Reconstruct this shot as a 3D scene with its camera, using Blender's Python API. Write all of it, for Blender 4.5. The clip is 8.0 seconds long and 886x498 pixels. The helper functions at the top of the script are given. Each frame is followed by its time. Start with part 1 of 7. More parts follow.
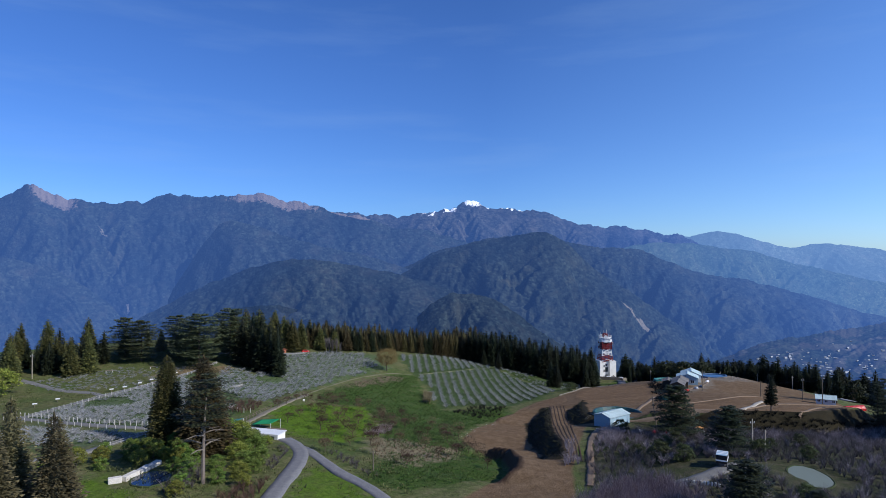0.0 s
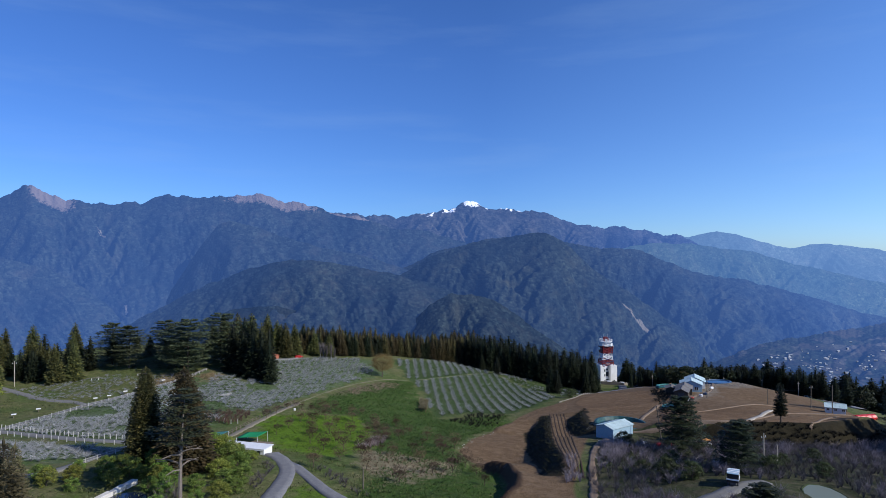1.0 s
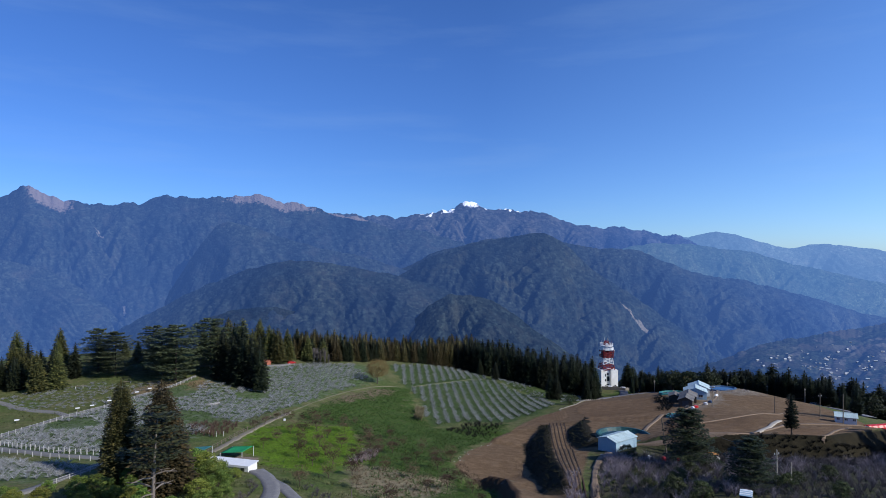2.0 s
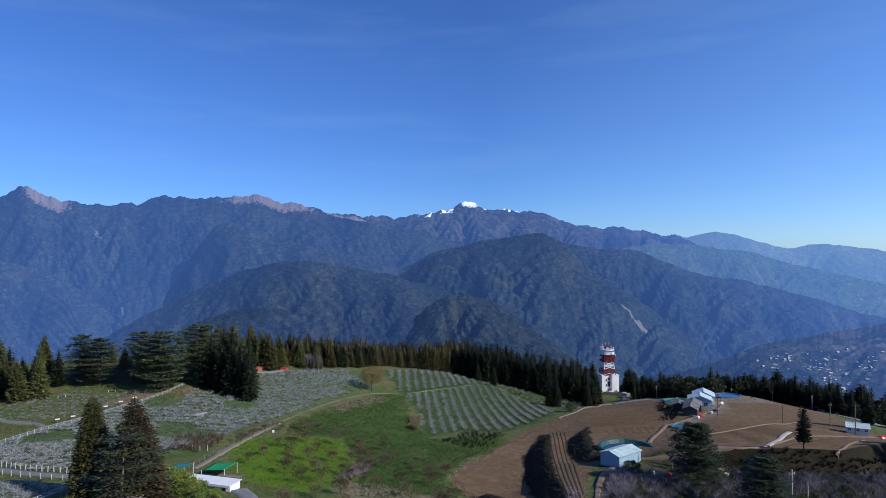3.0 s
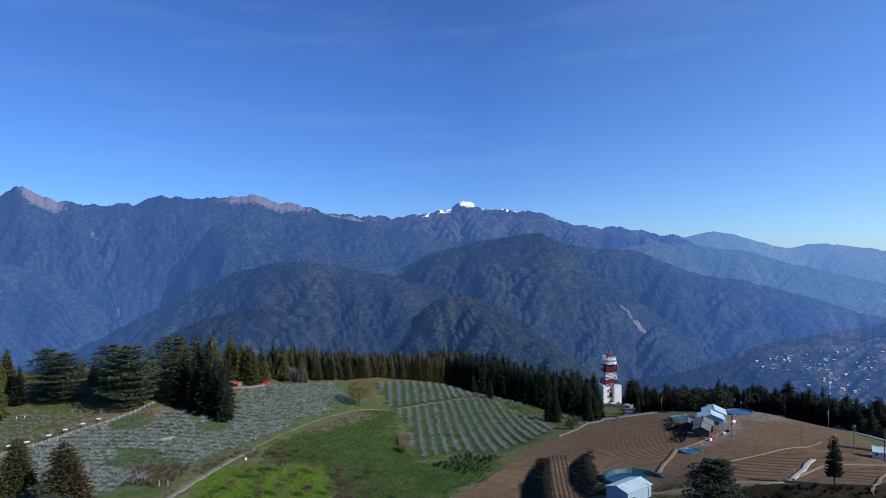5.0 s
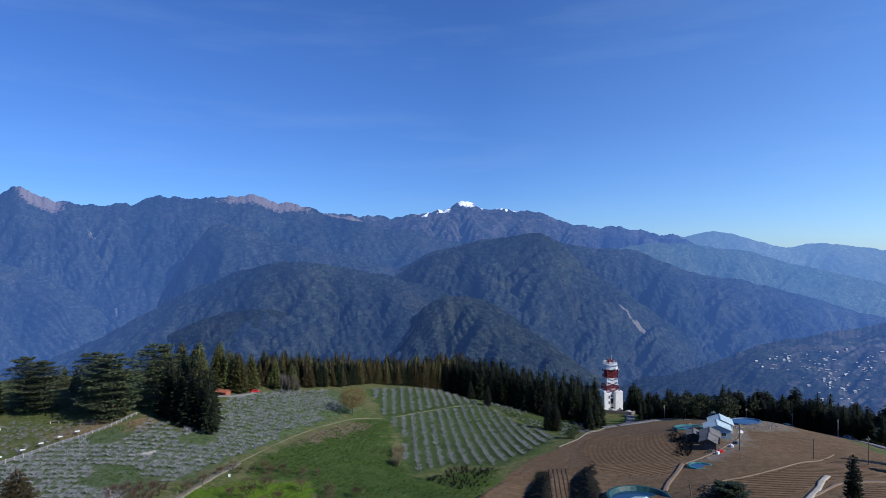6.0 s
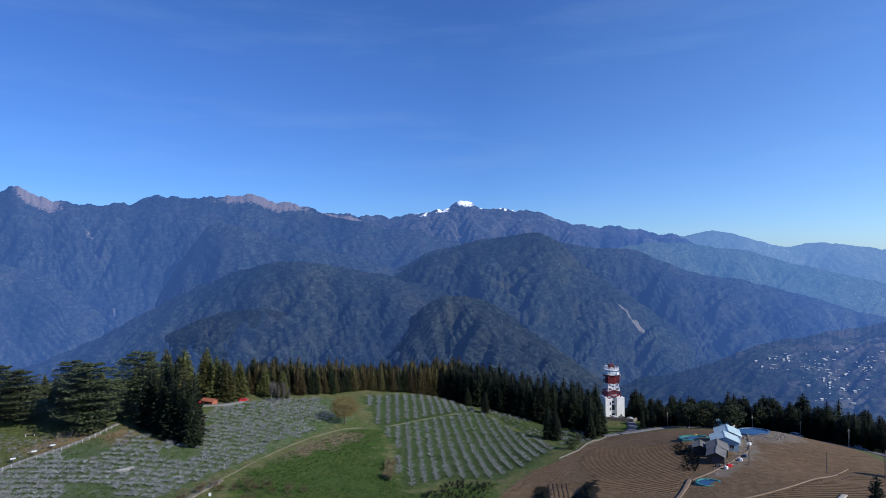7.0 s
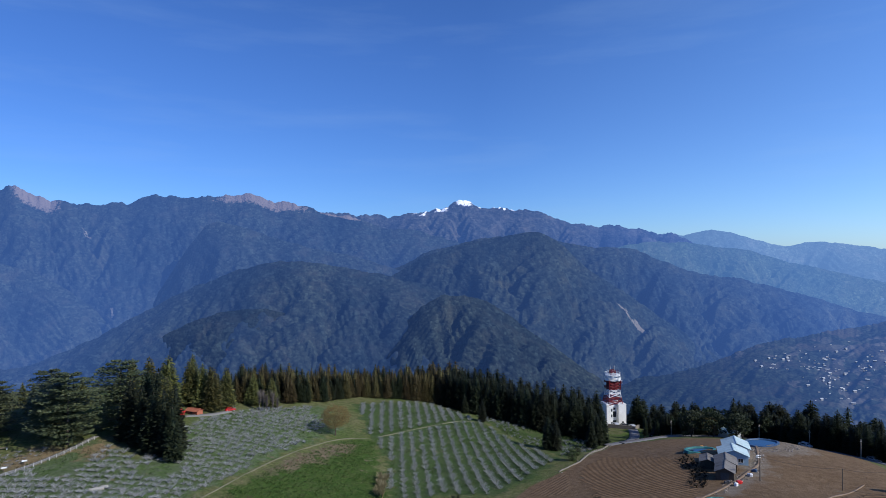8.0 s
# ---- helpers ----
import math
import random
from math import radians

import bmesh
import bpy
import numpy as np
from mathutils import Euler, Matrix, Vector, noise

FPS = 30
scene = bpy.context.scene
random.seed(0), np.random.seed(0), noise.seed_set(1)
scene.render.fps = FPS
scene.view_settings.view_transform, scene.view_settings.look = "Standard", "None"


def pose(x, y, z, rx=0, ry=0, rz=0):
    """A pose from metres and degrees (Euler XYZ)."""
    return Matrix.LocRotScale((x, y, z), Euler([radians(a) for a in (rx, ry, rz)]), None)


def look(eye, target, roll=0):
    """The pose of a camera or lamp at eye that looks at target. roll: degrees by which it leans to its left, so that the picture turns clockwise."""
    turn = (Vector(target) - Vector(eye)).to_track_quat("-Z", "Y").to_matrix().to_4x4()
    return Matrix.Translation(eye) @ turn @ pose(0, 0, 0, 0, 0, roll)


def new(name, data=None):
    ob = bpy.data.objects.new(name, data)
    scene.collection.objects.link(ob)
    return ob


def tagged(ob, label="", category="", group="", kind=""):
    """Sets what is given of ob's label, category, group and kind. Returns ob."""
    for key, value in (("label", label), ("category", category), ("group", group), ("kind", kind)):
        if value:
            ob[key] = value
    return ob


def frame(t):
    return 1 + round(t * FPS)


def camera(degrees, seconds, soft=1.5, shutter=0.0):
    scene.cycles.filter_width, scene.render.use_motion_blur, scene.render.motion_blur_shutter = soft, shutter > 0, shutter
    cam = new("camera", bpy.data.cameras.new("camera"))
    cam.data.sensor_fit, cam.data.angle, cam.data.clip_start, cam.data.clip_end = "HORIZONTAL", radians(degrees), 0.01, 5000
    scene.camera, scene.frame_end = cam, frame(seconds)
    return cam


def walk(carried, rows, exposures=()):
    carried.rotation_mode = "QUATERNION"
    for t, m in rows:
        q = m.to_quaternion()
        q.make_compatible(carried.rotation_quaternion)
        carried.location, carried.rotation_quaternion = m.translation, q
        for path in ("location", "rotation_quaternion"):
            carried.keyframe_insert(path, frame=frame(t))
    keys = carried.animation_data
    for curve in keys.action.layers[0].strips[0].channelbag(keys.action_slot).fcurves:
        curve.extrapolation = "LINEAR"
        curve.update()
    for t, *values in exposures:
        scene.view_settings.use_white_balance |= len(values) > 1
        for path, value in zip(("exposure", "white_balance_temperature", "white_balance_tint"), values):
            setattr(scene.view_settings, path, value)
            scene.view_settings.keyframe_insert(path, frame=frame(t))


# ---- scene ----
cam = camera(70.0, 8.0, soft=0.7)
PATH = [
    (0, (0.00, 0.00, 65.66), (0.002, 99.998, 66.306), -0.027),
    (0.5, (0.46, 3.22, 66.11), (0.526, 103.218, 66.798), -0.050),
    (1, (0.93, 6.50, 66.58), (1.061, 106.497, 67.303), -0.072),
    (1.5, (1.42, 9.82, 67.08), (1.617, 109.817, 67.832), -0.094),
    (2, (1.91, 13.20, 67.61), (2.174, 113.197, 68.383), -0.116),
    (2.5, (2.42, 16.64, 68.15), (2.750, 116.636, 68.937), -0.137),
    (3, (2.94, 20.14, 68.72), (3.338, 120.136, 69.514), -0.158),
    (3.5, (3.48, 23.70, 69.30), (3.946, 123.696, 70.096), -0.178),
    (4, (4.03, 27.32, 69.90), (4.564, 127.315, 70.689), -0.198),
    (4.5, (4.59, 31.02, 70.51), (5.194, 131.015, 71.285), -0.218),
    (5, (5.17, 34.78, 71.12), (5.844, 134.775, 71.876), -0.237),
    (5.5, (5.77, 38.62, 71.75), (6.513, 138.615, 72.478), -0.255),
    (6, (6.38, 42.54, 72.37), (7.195, 142.534, 73.065), -0.274),
    (6.5, (7.01, 46.54, 73.00), (7.897, 146.534, 73.653), -0.291),
    (7, (7.65, 50.62, 73.62), (8.608, 150.614, 74.224), -0.309),
    (7.5, (8.32, 54.79, 74.24), (9.351, 154.783, 74.790), -0.326),
    (8, (9.00, 59.04, 74.86), (10.103, 159.033, 75.347), -0.343),
]
walk(cam, [(t, look(eye, target, roll)) for t, eye, target, roll in PATH])

# ---- light ----
SUN_DIR = Vector((0.72, -0.40, 0.56)).normalized()
world = bpy.data.worlds.new("sky")
scene.world = world
world.use_nodes = True
wn = world.node_tree.nodes
sky = wn.new("ShaderNodeTexSky")
sky.sky_type = "NISHITA"
sky.sun_disc = False
sky.sun_elevation = math.asin(SUN_DIR.z)
sky.sun_rotation = math.atan2(SUN_DIR.x, SUN_DIR.y)
sky.altitude = 2300
sky.air_density, sky.dust_density, sky.ozone_density = 1.0, 1.2, 2.0
wn["Background"].inputs["Strength"].default_value = 0.085
# clear mountain air: the dome is a purer blue
clear = wn.new("ShaderNodeMix")
clear.data_type, clear.blend_type = "RGBA", "MULTIPLY"
clear.inputs[0].default_value = 1.0
# paler towards the sun's side
where = wn.new("ShaderNodeTexCoord")
lean = wn.new("ShaderNodeVectorMath")
lean.operation = "DOT_PRODUCT"
lean.inputs[1].default_value = (1.0, 0.0, 0.0)
world.node_tree.links.new(where.outputs["Generated"], lean.inputs[0])
tint = wn.new("ShaderNodeMapRange")
tint.inputs["From Min"].default_value, tint.inputs["From Max"].default_value = -0.7, 0.7
world.node_tree.links.new(lean.outputs["Value"], tint.inputs["Value"])
pale = wn.new("ShaderNodeValToRGB")
pale.color_ramp.elements.new(0.55)
for stop, c in zip(pale.color_ramp.elements, ((0.55, 0.96, 1.70), (0.57, 0.99, 1.73), (1.12, 1.64, 2.42))):
    stop.color = (*c, 1.0)
world.node_tree.links.new(tint.outputs["Result"], pale.inputs["Fac"])
world.node_tree.links.new(pale.outputs["Color"], clear.inputs[7])
world.node_tree.links.new(sky.outputs["Color"], clear.inputs[6])
# the dust low over the horizon takes some of the blue, and thin cirrus drifts high up
rise = wn.new("ShaderNodeSeparateXYZ")
world.node_tree.links.new(where.outputs["Generated"], rise.inputs[0])
dust = wn.new("ShaderNodeValToRGB")
world.node_tree.links.new(rise.outputs["Z"], dust.inputs["Fac"])
dust.color_ramp.elements[1].position = 0.30
dust.color_ramp.elements[0].color, dust.color_ramp.elements[1].color = (0.95, 0.885, 0.86, 1.0), (1.03, 1.02, 1.02, 1.0)
dusty = wn.new("ShaderNodeMix")
dusty.data_type, dusty.blend_type = "RGBA", "MULTIPLY"
dusty.inputs[0].default_value = 1.0
world.node_tree.links.new(clear.outputs[2], dusty.inputs[6])
world.node_tree.links.new(dust.outputs["Color"], dusty.inputs[7])
stretch = wn.new("ShaderNodeMapping")
stretch.inputs["Rotation"].default_value, stretch.inputs["Scale"].default_value = (0.0, radians(-14), 0.0), (2.2, 2.2, 15.0)
world.node_tree.links.new(where.outputs["Generated"], stretch.inputs["Vector"])
wisp = wn.new("ShaderNodeTexNoise")
wisp.inputs["Scale"].default_value, wisp.inputs["Detail"].default_value, wisp.inputs["Roughness"].default_value = 1.3, 6.0, 0.55
world.node_tree.links.new(stretch.outputs["Vector"], wisp.inputs["Vector"])
veil = wn.new("ShaderNodeMapRange")
veil.inputs["From Min"].default_value, veil.inputs["From Max"].default_value, veil.inputs["To Max"].default_value = 0.50, 0.80, 0.13
world.node_tree.links.new(wisp.outputs["Fac"], veil.inputs["Value"])
cirrus = wn.new("ShaderNodeMix")
cirrus.data_type = "RGBA"
cirrus.inputs[7].default_value = (4.4, 6.6, 10.0, 1.0)
world.node_tree.links.new(veil.outputs["Result"], cirrus.inputs[0])
world.node_tree.links.new(dusty.outputs[2], cirrus.inputs[6])
world.node_tree.links.new(cirrus.outputs[2], wn["Background"].inputs["Color"])
sun_data = bpy.data.lights.new("sun", "SUN")
sun_data.energy, sun_data.angle, sun_data.color = 4.6, radians(0.5), (1.0, 0.96, 0.89)
sun = new("sun", sun_data)
sun.matrix_world = look((0, 0, 500), Vector((0, 0, 500)) - SUN_DIR)


# ---- materials ----
def material(name, rough=0.8, metal=0.0):
    m = bpy.data.materials.new(name)
    m.use_nodes = True
    nt = m.node_tree
    b = nt.nodes["Principled BSDF"]
    b.inputs["Roughness"].default_value, b.inputs["Metallic"].default_value = rough, metal
    b.inputs["Specular IOR Level"].default_value = 0.25
    return m, nt, b


def node(nt, kind, **inputs):
    n = nt.nodes.new(kind)
    for key, value in inputs.items():
        n.inputs[key.replace("_", " ")].default_value = value
    return n


def rgba(c):
    return (c[0], c[1], c[2], 1.0)


def coords(nt):
    return nt.nodes.new("ShaderNodeNewGeometry").outputs["Position"]


def noise_of(nt, scale, detail=4.0, rough=0.6, vector=None):
    n = node(nt, "ShaderNodeTexNoise", Scale=scale, Detail=detail, Roughness=rough)
    nt.links.new(vector or coords(nt), n.inputs["Vector"])
    return n.outputs["Fac"]


def ramp(nt, fac, stops):
    r = nt.nodes.new("ShaderNodeValToRGB")
    nt.links.new(fac, r.inputs["Fac"])
    e = r.color_ramp.elements
    while len(e) < len(stops):
        e.new(0.5)
    for el, (pos, col) in zip(e, stops):
        el.position, el.color = pos, rgba(col)
    return r.outputs["Color"]


def mix(nt, fac, a, b, how="MIX"):
    n = nt.nodes.new("ShaderNodeMix")
    n.data_type, n.blend_type = "RGBA", how
    for sock, v in ((n.inputs[0], fac), (n.inputs[6], a), (n.inputs[7], b)):
        if isinstance(v, bpy.types.NodeSocket):
            nt.links.new(v, sock)
        else:
            sock.default_value = v if isinstance(v, float) else rgba(v)
    return n.outputs[2]


def calc(nt, op, a, b=0.0, clamp=False):
    n = nt.nodes.new("ShaderNodeMath")
    n.operation, n.use_clamp = op, clamp
    for sock, v in ((n.inputs[0], a), (n.inputs[1], b)):
        if isinstance(v, bpy.types.NodeSocket):
            nt.links.new(v, sock)
        else:
            sock.default_value = v
    return n.outputs[0]


def bump(nt, bsdf, height, strength, distance):
    n = node(nt, "ShaderNodeBump", Strength=strength, Distance=distance)
    nt.links.new(height, n.inputs["Height"])
    nt.links.new(n.outputs["Normal"], bsdf.inputs["Normal"])


def surface(name, dark, light, scale=1.0, rough=0.8, metal=0.0, relief=0.3, stain=None, depth=0.05):
    """A worn surface: grain between two tones, larger stains, fine relief."""
    m, nt, b = material(name, rough, metal)
    fine, broad = noise_of(nt, scale * 6, 5), noise_of(nt, scale * 0.7, 3)
    col = ramp(nt, fine, ((0.3, dark), (0.7, light)))
    col = mix(nt, calc(nt, "MULTIPLY", ramp(nt, broad, ((0.45, (0, 0, 0)), (0.7, (1, 1, 1)))), 0.55), col, stain or dark)
    nt.links.new(col, b.inputs["Base Color"])
    if relief:
        bump(nt, b, fine, relief, depth)
    return m


def foliage(name, dark, light, tip=None, rough=0.65):
    """Leaves: each clump its own tone, with a second tone tree by tree."""
    m, nt, b = material(name, rough)
    g = nt.nodes.new("ShaderNodeNewGeometry")
    info = nt.nodes.new("ShaderNodeObjectInfo")
    col = ramp(nt, g.outputs["Random Per Island"], ((0.0, dark), (0.75, light), (1.0, tip or light)))
    broad = noise_of(nt, 0.35, 2)
    col = mix(nt, calc(nt, "MULTIPLY", broad, 0.5), col, dark)
    hsv = node(nt, "ShaderNodeHueSaturation", Saturation=1.0)
    nt.links.new(calc(nt, "ADD", calc(nt, "MULTIPLY", info.outputs["Random"], 0.6), 0.7), hsv.inputs["Value"])
    nt.links.new(calc(nt, "ADD", calc(nt, "MULTIPLY", info.outputs["Random"], 0.04), 0.48), hsv.inputs["Hue"])
    nt.links.new(col, hsv.inputs["Color"])
    nt.links.new(hsv.outputs["Color"], b.inputs["Base Color"])
    return m


def mountain_material(name, forest, bare, air_glow, top=None, snow=None, fields=None, east_glow=0.75, deep_glow=-0.14, west_glow=0.2):
    """Far wooded slopes: crown by crown forest, paler woods and scree; distance haze is put into the emission as a blue
    glow, varied with depth and stronger to the sides.
    """
    m, nt, b = material(name, 1.0)
    b.inputs["Specular IOR Level"].default_value = 0.0
    warp = nt.nodes.new("ShaderNodeVectorMath")
    warp.operation = "MULTIPLY"
    warp.inputs[1].default_value = (1.0, 1.0, 1.3)
    nt.links.new(coords(nt), warp.inputs[0])
    crowns = node(nt, "ShaderNodeTexVoronoi", Scale=0.075, Randomness=1.0)
    nt.links.new(warp.outputs[0], crowns.inputs["Vector"])
    tone = nt.nodes.new("ShaderNodeSeparateColor")
    nt.links.new(crowns.outputs["Color"], tone.inputs[0])
    fine, mid, broad = noise_of(nt, 0.045, 5, 0.75), noise_of(nt, 0.011, 5, 0.65), noise_of(nt, 0.0028, 4)
    col = ramp(nt, tone.outputs[0], ((0.0, [c * 0.55 for c in forest]), (0.7, [c * 1.1 for c in forest]), (1.0, [c * 1.7 for c in forest])))
    col = mix(nt, 1.0, col, ramp(nt, fine, ((0.34, (0.70, 0.72, 0.75)), (0.66, (1.24, 1.22, 1.18)))), "MULTIPLY")
    patch = calc(nt, "MULTIPLY", ramp(nt, mid, ((0.50, (0, 0, 0)), (0.70, (1, 1, 1)))), 0.5)
    col = mix(nt, patch, col, mix(nt, fine, [c * 0.6 for c in bare], [c * 1.5 for c in bare]))
    col = mix(nt, 1.0, col, ramp(nt, broad, ((0.35, (0.60, 0.68, 0.78)), (0.65, (1.38, 1.26, 1.05)))), "MULTIPLY")
    if fields:
        plots = node(nt, "ShaderNodeTexVoronoi", Scale=0.020, Randomness=1.0)
        nt.links.new(coords(nt), plots.inputs["Vector"])
        pick = nt.nodes.new("ShaderNodeSeparateColor")
        nt.links.new(plots.outputs["Color"], pick.inputs[0])
        tilled = ramp(nt, pick.outputs[0], ((0.0, fields[0]), (0.45, fields[1]), (0.75, fields[2]), (1.0, fields[3])))
        open_land = ramp(nt, noise_of(nt, 0.0075, 4, 0.6), ((0.47, (0, 0, 0)), (0.53, (1, 1, 1))))
        place = nt.nodes.new("ShaderNodeSeparateXYZ")
        nt.links.new(coords(nt), place.inputs[0])
        settled = calc(nt, "MULTIPLY", calc(nt, "SUBTRACT", place.outputs["X"], 950.0), 0.0022, True)
        col = mix(nt, calc(nt, "MULTIPLY", calc(nt, "MULTIPLY", open_land, settled), 0.85), col, tilled)

    def spot(key):
        n = nt.nodes.new("ShaderNodeAttribute")
        n.attribute_name = key
        return n.outputs["Fac"]

    def broken(value, edge):
        return calc(nt, "MULTIPLY", calc(nt, "SUBTRACT", calc(nt, "ADD", value, calc(nt, "MULTIPLY", calc(nt, "SUBTRACT", fine, 0.5), 1.8)), edge), 5.0, True)

    col = mix(nt, broken(spot("scar"), 0.42), col, (0.15, 0.135, 0.115))
    if top:
        col = mix(nt, broken(spot("bald"), 0.42), col, top)
    if snow:
        col = mix(nt, broken(spot("snow"), 0.45), col, snow)
    nt.links.new(col, b.inputs["Base Color"])
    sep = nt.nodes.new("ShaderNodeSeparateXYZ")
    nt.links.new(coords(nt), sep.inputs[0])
    # haze as emission: the glow changes with height and grows to the sides
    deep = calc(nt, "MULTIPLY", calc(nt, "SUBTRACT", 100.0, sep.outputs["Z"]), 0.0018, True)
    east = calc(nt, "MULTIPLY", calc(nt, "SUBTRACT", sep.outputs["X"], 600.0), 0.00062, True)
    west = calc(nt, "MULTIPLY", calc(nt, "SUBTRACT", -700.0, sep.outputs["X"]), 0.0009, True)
    sides = calc(nt, "ADD", calc(nt, "MULTIPLY", west, west_glow), calc(nt, "MULTIPLY", east, east_glow))
    thick = calc(nt, "ADD", 1.0, calc(nt, "ADD", calc(nt, "MULTIPLY", deep, deep_glow), sides))
    b.inputs["Emission Color"].default_value = rgba(air_glow)
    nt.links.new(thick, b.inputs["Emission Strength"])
    relief = calc(nt, "ADD", calc(nt, "SUBTRACT", 1.0, crowns.outputs["Distance"]), calc(nt, "MULTIPLY", fine, 1.6))
    bump(nt, b, relief, 0.45, 8.0)
    return m


# ---- terrain ----
HILL = (9.58, -4.97, -6.35)
KNOLLS = (-1.27, 1.75, 0.15, -0.27, 4.00, 3.68, 5.04, 3.63, 1.77, 5.94, 0.32, 8.14, -0.87, 7.80, 4.35, -5.43, 8.10, -7.15, 9.48, -5.92, 8.81, 2.57, -2.72, 7.89, -6.55, 11.55, 2.16, -0.25, 4.59, 7.11, 4.77, -6.03, -2.87, 13.46, -7.82, 1.23, 5.26, 3.06, 12.92, -4.56, 3.50, -6.06, -2.37, -1.09, -2.63, 1.53, -5.90, -0.58, -1.75)
KNOLL_AT = np.array([(x, y) for y in range(50, 376, 54) for x in range(-165, 190, 59)], float)


def smooth(a, b, x):
    t = np.clip((x - a) / (b - a), 0, 1)
    return t * t * (3 - 2 * t)


def along(line, x, y):
    """Distance to a polyline, the signed side (positive: right of its way) and the place along it from 0 to 1."""
    x, y = np.asarray(x, float), np.asarray(y, float)
    best, side, place = np.full(x.shape, 1e9), np.zeros(x.shape), np.zeros(x.shape)
    pts = np.array(line, float)
    lens = np.hypot(*np.diff(pts, axis=0).T)
    done, total = 0.0, lens.sum()
    for (ax, ay), (bx, by), ln in zip(pts[:-1], pts[1:], lens):
        dx, dy = (bx - ax) / ln, (by - ay) / ln
        s = np.clip((x - ax) * dx + (y - ay) * dy, 0, ln)
        d = np.hypot(x - ax - s * dx, y - ay - s * dy)
        near = d < best
        best = np.where(near, d, best)
        side = np.where(near, np.sign((x - ax) * dy - (y - ay) * dx), side)
        place = np.where(near, (done + s) / total, place)
        done += ln
    return best, side, place


def inside(poly, x, y):
    """Signed distance to a closed outline, positive inside."""
    x, y = np.asarray(x, float), np.asarray(y, float)
    d, _, _ = along(list(poly) + [poly[0]], x, y)
    odd = np.zeros(x.shape, bool)
    for (ax, ay), (bx, by) in zip(poly, list(poly[1:]) + [poly[0]]):
        if ay != by:
            odd ^= ((ay > y) != (by > y)) & (x < (bx - ax) * (y - ay) / (by - ay) + ax)
    return np.where(odd, d, -d)


# Terrace banks: line (higher ground on its right), height, half width, reach
BANKS = (
    (((22, 124), (24, 143), (25, 162), (28, 187), (34, 213)), 3.4, 2.2, 14),
    (((37, 164), (37, 178), (40, 194), (46, 210)), 2.6, 2.0, 9),
    (((9, 112), (13, 119), (14.5, 130), (14, 143), (9, 152)), 3.2, 1.0, 9),
    (((15, 192), (18, 198), (23, 207)), 2.4, 0.8, 7),
    (((122, 177), (105, 164), (89, 152), (71, 152), (57, 158), (46, 164)), 5.0, 2.0, 12),
)


# Small rises and dips: place, height, breadth
HUMPS = ((86, 331, 2.9, 12), (74, 297, -2.0, 10), (61, 280, -2.2, 9), (26, 297, 1.8, 12), (109, 246, 1.8, 9), (84.5, 239, 1.0, 8), (102, 205, -1.6, 10), (15, 157, -2.0, 9), (48, 112, 1.6, 9))


def ground_z(x, y):
    x, y = np.asarray(x, float), np.asarray(y, float)
    z = HILL[0] + HILL[1] * np.clip(x, -260, 260) / 100 + HILL[2] * (np.clip(y, -100, 420) - 200) / 100
    for (kx, ky), k in zip(KNOLL_AT, KNOLLS):
        z = z + k * np.exp(-((x - kx) ** 2 + (y - ky) ** 2) / 5408.0)
    for hx, hy, high, wide in HUMPS:
        z = z + high * np.exp(-((x - hx) ** 2 + (y - hy) ** 2) / (2 * wide * wide))
    for line, high, half, reach in BANKS:
        d, side, place = along(line, x, y)
        ends = smooth(0, 0.12, place) * smooth(1, 0.88, place)
        z = z + 0.5 * high * side * smooth(0, half, d) * np.exp(-np.maximum(d - half, 0) / reach) * ends
    fall = smooth(330, 1700, np.hypot(x * 0.9, np.maximum(y - 40, 0)))
    return z - 760 * fall - 60 * smooth(330, 520, np.hypot(x * 0.8, y))


def gz(x, y):
    return float(ground_z(np.array([x]), np.array([y]))[0])


# ---- plan ----
SOIL = ((22, 207), (15, 191), (9, 179), (5, 164), (8, 152), (14, 144), (15, 130), (13, 118), (8, 112), (1, 100), (20, 92), (24, 118), (36, 160),
        (48, 165), (57, 160), (71, 154), (89, 154), (105, 166), (120, 180), (124, 200), (128, 225), (138, 252), (128, 262), (115, 273), (92, 281), (83, 281), (72, 287),
        (58, 260), (46, 242), (34, 229))
MEADOW = ((-47, 175), (-35, 184), (-24, 191), (-18, 173), (-15, 155), (-22, 140), (-33, 141), (-41, 150))
LUSH = ((-40, 199), (-34, 222), (-28, 238), (-20, 256), (-10, 262), (-9, 247), (-5, 225), (0, 208), (12, 216), (24, 219), (14, 193), (8, 180), (4, 163), (6, 152),
        (13, 140), (13, 124), (5, 113), (-8, 106), (-14, 112), (-12, 130), (-15, 155), (-18, 173), (-24, 190), (-36, 187))
GARDEN = ((-64, 100), (-56, 103), (-50, 99), (-46, 98), (-47, 88), (-66, 88))
ORCHARD_LOW = ((-94, 142), (-76, 136.5), (-61, 133), (-65, 124), (-78, 121), (-96, 129))
LAWN = ((-26, 118), (-16, 113), (-10, 100), (-12, 80), (-26, 80), (-24, 100))
ORCHARD = ((-104, 157), (-101, 181), (-91, 203), (-83, 228), (-76, 226), (-64, 214), (-64, 236), (-62, 250), (-50, 270), (-30, 288), (-22, 264), (-30, 245), (-37, 222), (-43, 203),
           (-50, 178), (-56, 158), (-62, 138), (-88, 145))
ROWS = ((-22, 298), (-8, 314), (6, 323), (15, 315), (25, 299), (34, 284), (44, 269), (47, 257), (35, 237), (24, 223), (10, 223), (-1, 210), (-5, 227), (-5, 246), (-12, 259))
